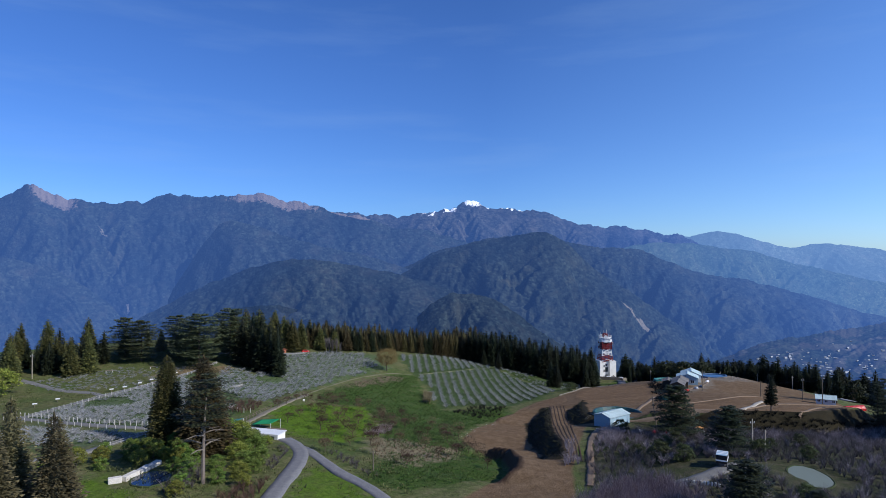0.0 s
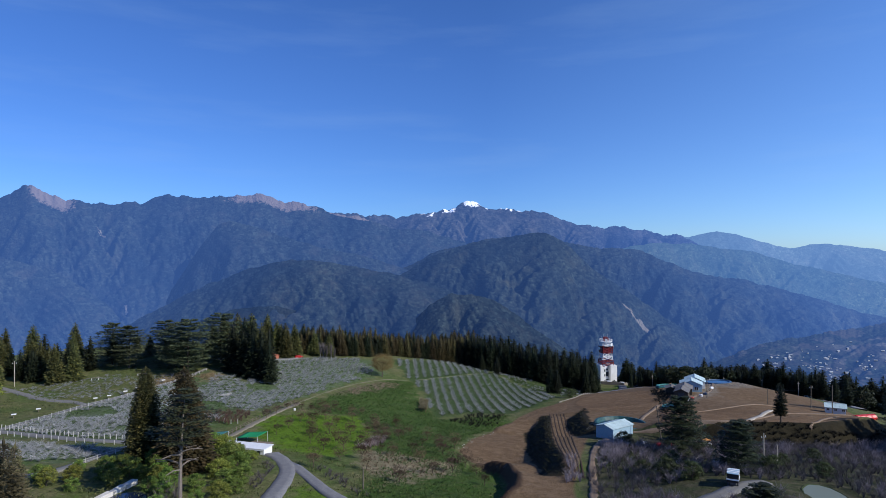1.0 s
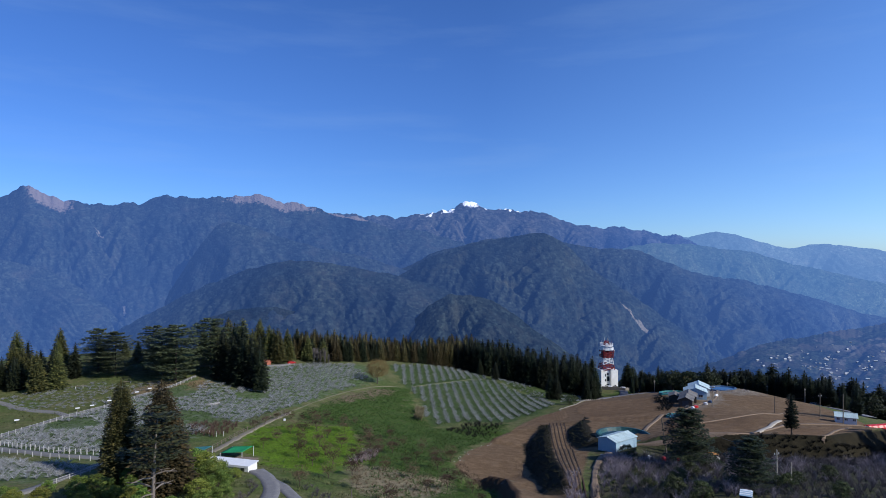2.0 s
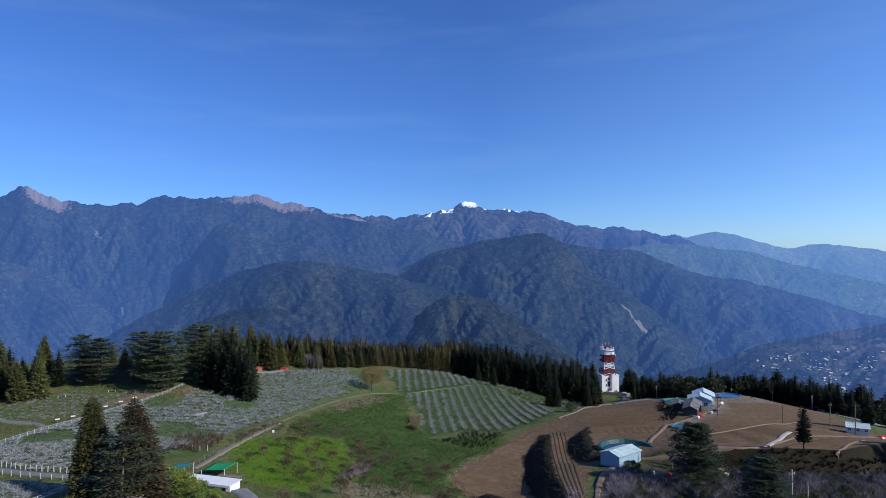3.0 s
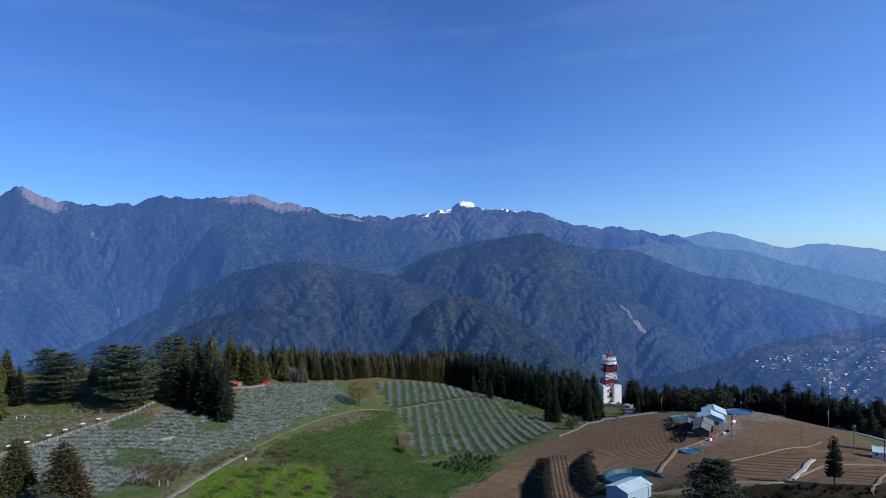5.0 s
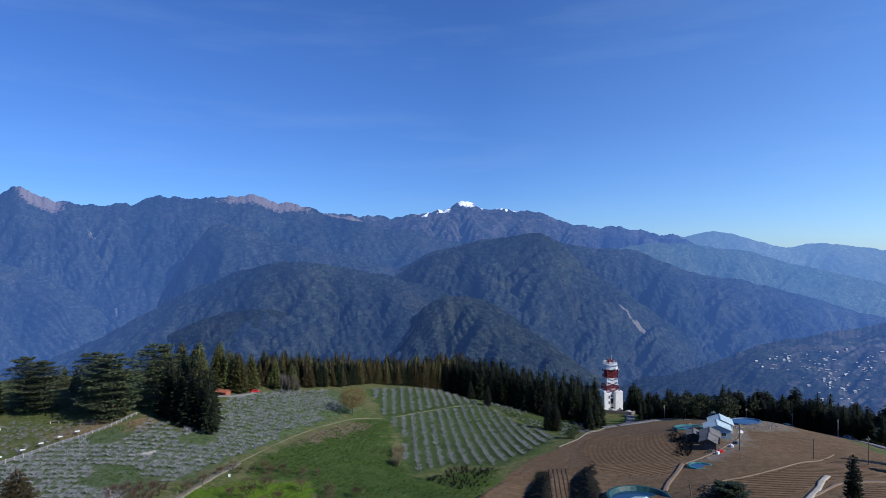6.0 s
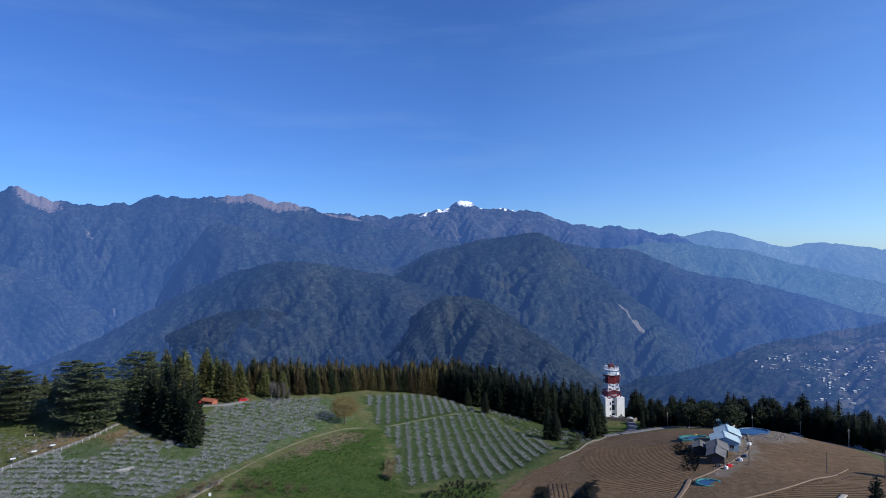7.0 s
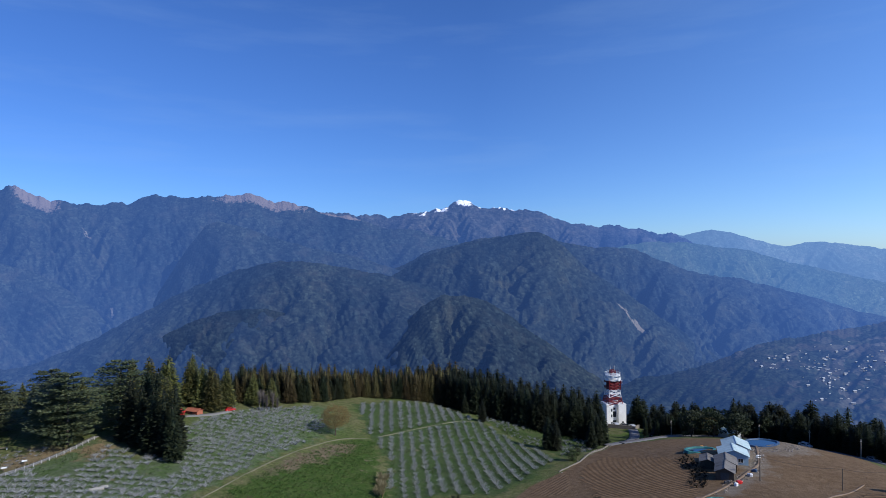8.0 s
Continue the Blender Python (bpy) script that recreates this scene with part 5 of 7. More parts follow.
grove("cypress_tree", SLIM, 10.5, [e for k, e in enumerate(east) if k < 84 and k % 3], "slim dark conifer with a bare lower trunk by the road", group="east road conifers", seed=13)
grove("cypress_tree", FULL + FOREST[:1], 12.0, [e for k, e in enumerate(east) if k >= 84 or k % 3 == 0], "full dark conifer behind the village road", group="east wood conifers", seed=14)
grove("cypress_tree", SLIM, 10.5, ((87, 296, 7.5), (90, 300, 8), (92, 297, 7), (96, 299, 8.5), (103, 297, 9), (98, 301, 8)), "slim dark conifer with a bare lower trunk on the lawn", group="lawn conifers", seed=57)
grove("broadleaf_tree", BROAD, 9.0, ((103, 292, 9), (109, 287, 9.5), (115, 282, 9), (106, 300, 8), (97, 341, 8), (101, 345, 7), (92, 345, 8), (150, 262, 8), (156, 255, 8), (160, 246, 9), (99, 306, 7), (112, 304, 9), (119, 301, 10), (125, 297, 9), (130, 291, 9), (121, 290, 8), (94, 309, 6), (127, 302, 11), (135, 296, 11), (140, 286, 10), (146, 274, 10), (117, 310, 11), (106, 312, 9)), "round dark evergreen tree", group="round trees", seed=14)
grove("cypress_tree", FOREST, 14.0, ((26, 298, 8), (46.5, 273, 12), (49, 271.5, 10), (64, 284, 10), (70, 293, 14), (67.5, 290, 12), (20, 312, 8)), "dark conifer standing at the orchard's edge", group="orchard edge conifers", seed=15)
grove("broadleaf_tree", [leafy_meshes(476, 9.0, 4.0, foliage("yellowing_leaf", (0.05, 0.05, 0.012), (0.14, 0.125, 0.03), (0.24, 0.20, 0.05)), BARK, 46, 46, 0.5)], 9.0, ((111, 296, 7.5),), "yellowing broadleaf tree among dark conifers", seed=58)
grove("round_bush", DULL_BUSHES, 3.6, ((50.6, 254, 3.4), (54, 262, 2.4)), "round dark green bush by the orchard", "bush", "round bushes", seed=16)
grove("round_bush", [BUSHES[1]], 3.6, ((-128, 184, 6.5),), "large yellow-green round bush beside the wood", "bush", "", seed=66)
grove("laurel_bush", [BUSHES[0], BUSHES[1], BUSHES[2]], 3.6, ((-37, 104, 2.4), (-34.5, 107, 2.6), (-39.5, 110, 2.8), (-35.5, 112, 3.0), (-38, 117, 3.2), (-32.5, 103, 2.2), (-36, 121, 3.4), (-33.8, 116, 2.8), (-43, 106, 2.4), (-39, 125, 3.8), (-41, 129, 4), (-44, 133, 4), (-43, 123, 3.8), (-33, 110.5, 2.3), (-36.5, 126, 3.2), (-42.5, 132.4, 2.6), (-39.2, 131.4, 2.3), (-36, 130, 2.0), (-46.5, 136.0, 3.0)), "dense green leafy bush", "bush", "yard bushes", seed=17)
grove("garden_bush", BUSHES, 3.6, ((-56, 113, 3), (-52.5, 115, 3.2), (-60, 111, 2.8), (-63, 109, 2.6), (-49, 117, 3), (-55, 118, 2.6), (-58, 107, 2.2), (-47, 113, 2.8), (-51, 121, 3), (-65, 104, 2.8), (-62, 116, 2.2), (-46, 108, 2.6), (-44.5, 111, 2.8), (-47.5, 116, 2.6), (-53, 110, 2.4), (-57.5, 117, 2.6), (-42, 101, 2.2), (-41, 97, 2.4), (-50, 114, 2.4), (-66, 112, 2.4), (-45, 120, 3)),
      "green and yellow leafy garden bush by the pond", "bush", "pond bushes", seed=18)
grove("slope_bush", DULL_BUSHES, 3.6, ((44, 116, 3), (41, 120, 3.2), (38, 124, 2.6), (45, 128, 3), (49, 133, 2.6), (60, 120, 3), (64, 124, 2.8), (68, 118, 2.4), (55, 96, 2.6), (72, 128, 2.8), (42, 150, 3)), "dull green bush in the scrub", "bush", "slope bushes", seed=19)
fruit = [(-24, 129), (-25, 145), (-22, 165), (-18, 155), (-18, 183), (-32, 166), (-24, 155), (-37, 163), (-10, 166), (-4, 162), (0, 164), (-10, 147), (4, 165), (6, 147), (-1, 134), (-7, 124), (-14, 131), (-29, 150), (-30, 158), (-36, 172),
         (-27, 174), (-31, 180), (-38, 155), (-21, 147), (-14, 172), (-8, 176), (-3, 172), (-13, 160), (-6, 154), (1, 155), (-16, 140), (-4, 143), (3, 138), (8, 138), (-12, 184), (-27, 163), (-33, 173), (-24, 183), (9, 128), (-20, 136)]
grove("fruit_tree", BARE, 3.6, [(x, y, 3.5) for x, y in fruit], "small leafless reddish fruit tree in the meadow", "tree", "meadow fruit trees", seed=20, vary=0.25)
hedge = [(-43, 186), (-41.5, 190), (-39.5, 188), (-37, 190), (-35, 193), (-33, 191), (-31, 194), (-29, 192), (-17, 176), (-16, 172), (-18, 168), (-15.5, 163), (-14.5, 158), (-16, 153), (-13, 150), (-17, 180), (-44, 178), (-45, 172), (-26, 194), (-23, 196)]
grove("bare_shrub", BARE, 3.6, [(x, y, 2.5) for x, y in hedge], "dense leafless reddish brown shrub in the hedge", "shrub", "hedge shrubs", seed=21, vary=0.25)
grove("bare_tree", BARE_BIG, 8.5, ((-48, 267, 7), (-46.5, 266, 7.4), (-45, 268, 7), (-49.5, 268.5, 6), (-43.6, 268.5, 6)), "leafless pale grey tree before the forest", group="pale bare trees", seed=22)
lone = thing("maple_tree", "round orange-budded tree standing alone by the path", "tree", m=Matrix.Translation((-23, 258.5, gz(-23, 258.5))))
lt, lc = bare_tree_meshes(510, 8.8, 0.85, ORANGE_BUD, BARK, 3, 10)
lc = fuzz(lc, 5200, 4.7, 9.2, 2.2, 0.30, ORANGE_BUD, 3)
part("trunk", lt, None, lone)
part("crown", lc, None, lone, "haze of orange-brown twigs and buds")
reed = Tris()
rr = random.Random(23)
for k in range(18):
    brush(reed, Vector((-5.8 + rr.uniform(-1.4, 1.4), 215 + k * 0.9 + rr.uniform(-0.5, 0.5), gz(-5.8, 215 + k * 0.9) - 0.1)), rr.uniform(1.7, 2.8), 1.1, rr, 80, 0.03)
tagged(new("reed_clump", reed.mesh("reed_clump", bpy.data.materials["dry_stalk"])), "clump of tall straw-coloured reeds", "reeds", kind="stuff")

brush_field("pale_shrubs", scatter(((-19, 150), (-17, 158), (-15, 166), (-12.5, 166), (-13, 156), (-15.5, 149)), (1.2, 1.2), 0.5, 82), 1.7, 1.1, 22, 0.02, PINK, "pale pink leafless shrubs between the meadow and the weeds", "scrub", 83)
brush_field("brown_scrub", scatter(((-36, 98), (-33, 103), (-29, 109), (-28.5, 100), (-29, 90), (-36, 90)), (1.2, 1.2), 0.5, 34), 1.9, 1.1, 22, 0.018, TWIG_RED, "leafless red-brown scrub beside the farm road", "scrub", 35)
brush_field("roadside_scrub", np.vstack([scatter(((-32.5, 112), (-33, 124), (-35, 132), (-30.5, 128), (-29.3, 118), (-29.5, 112)), (1.3, 1.3), 0.5, 36), scatter(((-24, 128), (-20, 121), (-12, 111), (-10, 113), (-17, 124), (-22, 131)), (1.5, 1.5), 0.6, 37)]),
            1.2, 1.0, 18, 0.016, TWIG_DARK, "grey-brown weeds along the farm road", "scrub", 38)
brush_field("pond_scrub", scatter(((-45, 108), (-42, 112), (-39, 104), (-40, 98), (-44, 97), (-44, 103)), (1.5, 1.5), 0.6, 39), 2.2, 1.4, 22, 0.02, TWIG_DARK, "bare grey shrubs beside the garden pond", "scrub", 40)
brush_field("rail_scrub", scatter(((-62, 172), (-50, 180), (-48, 170), (-50, 160), (-58, 160)), (1.6, 1.6), 0.7, 41), 1.6, 1.2, 20, 0.02, TWIG_RED, "leafless red shrubs below the orchard", "scrub", 42)
# pines out of view to the east, added to cast shade on the bank
grove("pine_tree", PINES, 15.0, ((110, 134, 14), (116, 140, 14), (122, 146, 14), (128, 156, 14)), "tall dark pine beside the farm buildings", group="east pines", seed=43)

# ---- buildings ----
WHITE = surface("white_render", (0.70, 0.70, 0.68), (0.82, 0.82, 0.80), 0.6, 0.7, relief=0.08, stain=(0.60, 0.60, 0.57))
RED = surface("red_paint", (0.11, 0.009, 0.014), (0.18, 0.015, 0.020), 1.0, 0.5, relief=0.05)
WHITE_STEEL = surface("white_steel", (0.62, 0.63, 0.64), (0.76, 0.77, 0.78), 1.0, 0.45, relief=0.05)
DARK_STEEL = surface("dark_steel", (0.04, 0.042, 0.045), (0.09, 0.09, 0.095), 1.0, 0.5, relief=0.05)
PALE_ROOF = surface("pale_metal_roof", (0.36, 0.48, 0.50), (0.50, 0.61, 0.62), 0.5, 0.55, relief=0.06, stain=(0.25, 0.32, 0.33))
TEAL_ROOF = surface("teal_metal_roof", (0.34, 0.50, 0.52), (0.46, 0.62, 0.63), 0.5, 0.45, relief=0.06, stain=(0.34, 0.40, 0.40))
GREY_ROOF = surface("grey_sheet_roof", (0.11, 0.105, 0.10), (0.21, 0.20, 0.19), 0.8, 0.8, relief=0.2, stain=(0.085, 0.07, 0.058))
BLUE_WALL = surface("blue_metal_wall", (0.25, 0.37, 0.46), (0.34, 0.47, 0.55), 0.5, 0.5, relief=0.06)
PALE_WALL = surface("pale_metal_wall", (0.55, 0.62, 0.66), (0.68, 0.73, 0.76), 0.5, 0.5, relief=0.06)
TIMBER = surface("weathered_timber", (0.13, 0.10, 0.075), (0.26, 0.21, 0.16), 2.0, 0.85, relief=0.3)
OLD_TIMBER = surface("blackened_timber", (0.045, 0.036, 0.028), (0.11, 0.088, 0.068), 2.0, 0.9, relief=0.3)
POLE_WOOD = surface("pole_wood", (0.09, 0.075, 0.06), (0.17, 0.145, 0.12), 2.0, 0.9, relief=0.3)
STONE = surface("pale_stone", (0.30, 0.28, 0.25), (0.52, 0.49, 0.44), 1.5, 0.9, relief=0.5, stain=(0.24, 0.21, 0.17))
NET_GREEN = surface("green_netting", (0.010, 0.20, 0.07), (0.02, 0.30, 0.11), 2.0, 0.8, relief=0.2)
TEAL_SHEET = surface("teal_sheeting", (0.012, 0.085, 0.085), (0.07, 0.27, 0.25), 1.5, 0.5, relief=0.3)
DARK_LINER = surface("dark_pond_liner", (0.006, 0.022, 0.026), (0.035, 0.125, 0.125), 1.2, 0.5, relief=0.3, stain=(0.008, 0.018, 0.02))
BLUE_SHEET = surface("blue_sheeting", (0.020, 0.050, 0.11), (0.060, 0.11, 0.19), 0.6, 0.4, relief=0.3)
TERRACOTTA = surface("terracotta", (0.28, 0.09, 0.05), (0.42, 0.15, 0.09), 1.0, 0.7, relief=0.1)
ORANGE = surface("orange_sheet", (0.50, 0.22, 0.06), (0.62, 0.30, 0.10), 1.0, 0.6, relief=0.2)

GLASS, _, gb = material("window_glass", 0.06)
gb.inputs["Base Color"].default_value = (0.03, 0.04, 0.05, 1)
gb.inputs["Specular IOR Level"].default_value = 0.6


def water_material(name, tone, rough=0.05):
    m, nt, b = material(name, rough)
    b.inputs["Base Color"].default_value = rgba(tone)
    b.inputs["Specular IOR Level"].default_value = 0.5
    bump(nt, b, noise_of(nt, 1.5, 3), 0.05, 0.05)
    return m


WATER = water_material("deep_water", (0.008, 0.018, 0.045))
MUDDY = water_material("muddy_water", (0.155, 0.170, 0.110), 0.4)
POOL = water_material("reservoir_water", (0.012, 0.05, 0.11))


def gable(name, label, x, y, turn, wide, long, high, rise, wall_mat, roof_mat, over=0.35, sink=1.0, openings=(), base=None, category="house", panels=6):
    """A gabled building, ridge along its own y: walls, two roof slopes of sheets, ridge cap, doors and windows.
    openings: (side, along, low, width, height, kind), side one of 'front', 'left', 'right'."""
    z = gz(x, y) if base is None else base
    t = thing(name, label, category, m=pose(x, y, z, 0, 0, turn))
    w, l = wide / 2, long / 2
    bm = bmesh.new()
    ring = [(-w, -sink), (w, -sink), (w, high), (0, high + rise), (-w, high)]
    a = [bm.verts.new((px, -l, pz)) for px, pz in ring]
    b = [bm.verts.new((px, l, pz)) for px, pz in ring]
    bm.faces.new(a)
    bm.faces.new(b[::-1])
    for k in range(5):
        bm.faces.new((a[k], b[k], b[(k + 1) % 5], a[(k + 1) % 5]))
    bmesh.ops.recalc_face_normals(bm, faces=bm.faces)
    part("wall", bm, wall_mat, t)
    slope = math.atan2(rise, w)
    reach = math.hypot(w, rise) + over
    for sgn in (1, -1):
        for k in range(panels):
            y0, y1 = -l - over + k * (long + 2 * over) / panels, -l - over + (k + 1) * (long + 2 * over) / panels - 0.03
            bm = boxes((0.0, reach, y0, y1, 0.03, 0.10 + 0.012 * (k % 2)))
            bmesh.ops.rotate(bm, cent=(0, 0, 0), matrix=Matrix.Rotation(slope, 3, "Y"), verts=bm.verts)
            if sgn < 0:
                bmesh.ops.scale(bm, vec=(-1, 1, 1), verts=bm.verts)
                bmesh.ops.reverse_faces(bm, faces=bm.faces)
            bmesh.ops.translate(bm, vec=(0, 0, high + rise), verts=bm.verts)
            part("roof_panel", bm, roof_mat, t)
    part("ridge_cap", boxes((-0.16, 0.16, -l - over, l + over, high + rise + 0.06, high + rise + 0.15), bevel=0.03), roof_mat, t)
    for side, at, low, ow, oh, kind in openings:
        m = {"front": pose(at, -l, low), "left": pose(-w, at, low, 0, 0, -90), "right": pose(w, at, low, 0, 0, 90)}[side]
        if kind == "door":
            bm = box(bmesh.new(), -ow / 2, ow / 2, -0.06, 0.02, 0, oh, 0.015)
            bmesh.ops.transform(bm, matrix=m, verts=bm.verts)
            part("door", bm, TIMBER if wall_mat is WHITE else DARK_STEEL, t)
        else:
            bm = bmesh.new()
            for q in ((-ow / 2, ow / 2, -0.07, 0.0, 0, 0.07), (-ow / 2, ow / 2, -0.07, 0, oh - 0.07, oh), (-ow / 2, -ow / 2 + 0.07, -0.07, 0, 0.07, oh - 0.07), (ow / 2 - 0.07, ow / 2, -0.07, 0, 0.07, oh - 0.07), (-0.03, 0.03, -0.06, 0, 0.07, oh - 0.07)):
                box(bm, *q)
            bmesh.ops.transform(bm, matrix=m, verts=bm.verts)
            win = part("window_frame", bm, WHITE_STEEL, t)
            bm = box(bmesh.new(), -ow / 2 + 0.07, ow / 2 - 0.07, -0.03, 0.0, 0.07, oh - 0.07)
            bmesh.ops.transform(bm, matrix=m, verts=bm.verts)
            part("pane", bm, GLASS, win)
    return t


# tower building
tower = thing("tower_building", "white concrete building carrying a red and white lattice mast", "tower", m=pose(84.9, 331, 0.0, 0, 0, 8) @ Matrix.Diagonal((0.95, 0.95, 1, 1)))
part("left_wing", boxes((-4.6, -1.6, -3.4, 3.4, -3, 8.9), bevel=0.05), WHITE, tower)
part("left_parapet", boxes((-4.7, -3.3, -3.5, 3.5, 8.9, 9.7), bevel=0.04), WHITE, tower)
part("right_wing", boxes((0.9, 4.6, -3.6, 3.4, -3, 9.4), bevel=0.05), WHITE, tower)
part("middle_wall", boxes((-1.6, 0.9, -1.9, 3.3, -3, 9.0)), WHITE, tower)
part("cornice", boxes((0.8, 4.7, -3.7, 3.5, 9.4, 9.6)), WHITE, tower)
for wx, wz, ww, wh in ((-0.35, 0.2, 1.7, 2.3), (-0.35, 3.9, 1.7, 2.4), (-0.35, 7.0, 0.9, 0.9)):
    f = part("window_frame", boxes((wx - ww / 2, wx + ww / 2, -2.0, -1.88, wz, wz + 0.1), (wx - ww / 2, wx + ww / 2, -2.0, -1.88, wz + wh - 0.1, wz + wh), (wx - ww / 2, wx - ww / 2 + 0.1, -2.0, -1.88, wz + 0.1, wz + wh - 0.1),
                                   (wx + ww / 2 - 0.1, wx + ww / 2, -2.0, -1.88, wz + 0.1, wz + wh - 0.1), (wx - 0.05, wx + 0.05, -1.99, -1.88, wz + 0.1, wz + wh - 0.1)), DARK_STEEL, tower)
    part("pane", boxes((wx - ww / 2 + 0.1, wx + ww / 2 - 0.1, -1.95, -1.9, wz + 0.1, wz + wh - 0.1)), GLASS, f)
for wz in (1.0, 4.2, 6.6):
    f = part("window_frame", boxes((-2.5, -1.9, -3.47, -3.40, wz, wz + 1.2)), DARK_STEEL, tower)
    part("pane", boxes((-2.42, -1.98, -3.49, -3.475, wz + 0.08, wz + 1.12)), GLASS, f)
f = part("window_frame", boxes((2.6, 3.4, -3.67, -3.60, 0.9, 2.3)), DARK_STEEL, tower)
part("pane", boxes((2.68, 3.32, -3.69, -3.675, 0.98, 2.22)), GLASS, f)


def lattice(z0, z1, r0, r1, bays, thick, cx, cy, mat, colour):
    """Four legs with crossed braces and level rails, each a part of the tower."""
    corner = lambda q, r, z: (cx + r * (1, -1, -1, 1)[q], cy + r * (1, 1, -1, -1)[q], z)  # noqa: E731
    piece = lambda name, p, q, r, s: part(name, rod(bmesh.new(), p, q, r, sides=s), mat, tower, colour + " steel of the mast")  # noqa: E731
    for q in range(4):
        piece("leg", corner(q, r0, z0), corner(q, r1, z1), thick * 1.5, 5)
    for k in range(bays):
        za, zb = z0 + (z1 - z0) * k / bays, z0 + (z1 - z0) * (k + 1) / bays
        ra, rb = r0 + (r1 - r0) * k / bays, r0 + (r1 - r0) * (k + 1) / bays
        for q in range(4):
            n = (q + 1) % 4
            piece("brace", corner(q, ra, za), corner(n, rb, zb), thick, 4)
            piece("brace", corner(n, ra, za), corner(q, rb, zb), thick, 4)
            piece("rail", corner(q, rb, zb), corner(n, rb, zb), thick, 4)


MC = (0.1, 0.8)
lattice(9.0, 12.2, 3.3, 2.8, 2, 0.17, *MC, RED, "red")
lattice(12.2, 15.6, 2.8, 2.3, 2, 0.15, *MC, WHITE_STEEL, "white")
lattice(15.6, 19.3, 2.6, 2.7, 3, 0.18, *MC, RED, "red")
for zz in (15.7, 16.9, 18.1):
    bm = bmesh.new()
    bmesh.ops.create_cone(bm, cap_ends=True, segments=8, radius1=3.0, radius2=3.0, depth=0.4, matrix=Matrix.Translation((*MC, zz)))
    part("red_band", bm, RED, tower)
for zz, rr in ((19.4, 3.7), (21.4, 3.4)):
    bm = bmesh.new()
    bmesh.ops.create_cone(bm, cap_ends=True, segments=12, radius1=rr, radius2=rr, depth=0.35, matrix=Matrix.Translation((*MC, zz)))
    part("platform", bm, WHITE_STEEL, tower)
    bm = bmesh.new()
    for k in range(12):
        a, b = 2 * math.pi * k / 12, 2 * math.pi * (k + 1) / 12
        p, q = Vector((MC[0] + rr * math.cos(a), MC[1] + rr * math.sin(a), zz)), Vector((MC[0] + rr * math.cos(b), MC[1] + rr * math.sin(b), zz))
        up = Vector((0, 0, 1.15))
        rod(bm, p, p + up, 0.06, sides=4)
        rod(bm, p + up, q + up, 0.06, sides=4)
        rod(bm, p + up * 0.55, q + up * 0.55, 0.05, sides=4)
    part("railing", bm, WHITE_STEEL, tower)
lattice(21.4, 23.6, 1.2, 0.9, 2, 0.10, *MC, RED, "red")
for k, (ax, ay, az, h) in enumerate(((-2.6, 0, 21.6, 2.6), (2.4, -1.5, 21.6, 2.2), (0.4, -1.0, 23.4, 2.2), (1.2, 1.2, 23.0, 1.9), (-0.8, 0.6, 23.4, 1.8), (3.0, 1.0, 21.6, 2.0))):
    part("antenna", rod(bmesh.new(), (ax + MC[0], ay + MC[1], az), (ax + MC[0], ay + MC[1], az + h), 0.07, 0.04, 5), RED if k % 2 else WHITE_STEEL, tower)
for k, (da, dz) in enumerate(((-2.5, 20.3), (-1.9, 22.4), (-1.2, 20.2), (-0.4, 18.6), (-2.9, 18.0))):
    d = Vector((math.cos(da), math.sin(da), 0))
    c = Vector((MC[0], MC[1], dz)) + d * 3.8
    part("dish", rod(bmesh.new(), c, c + d * 0.5, 0.55, 0.75, 12), WHITE_STEEL, tower)
part("side_stair", boxes((-5.5, -4.6, -2.0, 0.5, -2, 0.9), (-5.3, -4.6, -2.0, 0.5, 0.9, 1.3)), WHITE, tower)

OLD_WALL = surface("old_concrete", (0.15, 0.13, 0.11), (0.27, 0.24, 0.20), 1.0, 0.9, relief=0.3, stain=(0.11, 0.10, 0.07))
wall = thing("yard_wall", "low pale concrete wall round the tower forecourt", "wall", m=pose(0, 0, 0))
for (ax, ay), (bx, by), h in (((80, 322), (90, 318), 1.5), ((90, 318), (95, 327), 1.3), ((73, 291), (61, 268), 0.35), ((61, 268), (52, 250), 0.3), ((52, 250), (44, 241), 0.3)):
    n = max(2, int(math.hypot(bx - ax, by - ay) / 3))
    for k in range(n):
        p, q = Vector((ax + (bx - ax) * k / n, ay + (by - ay) * k / n, 0)), Vector((ax + (bx - ax) * (k + 1) / n, ay + (by - ay) * (k + 1) / n, 0))
        c, d = (p + q) / 2, (q - p)
        bm = box(bmesh.new(), -d.length / 2, d.length / 2, -0.16, 0.16, -1.2, h, 0.04, Matrix.Translation((c.x, c.y, gz(c.x, c.y))) @ Matrix.Rotation(math.atan2(d.y, d.x), 4, "Z"))
        part("wall_section", bm, OLD_WALL, wall)


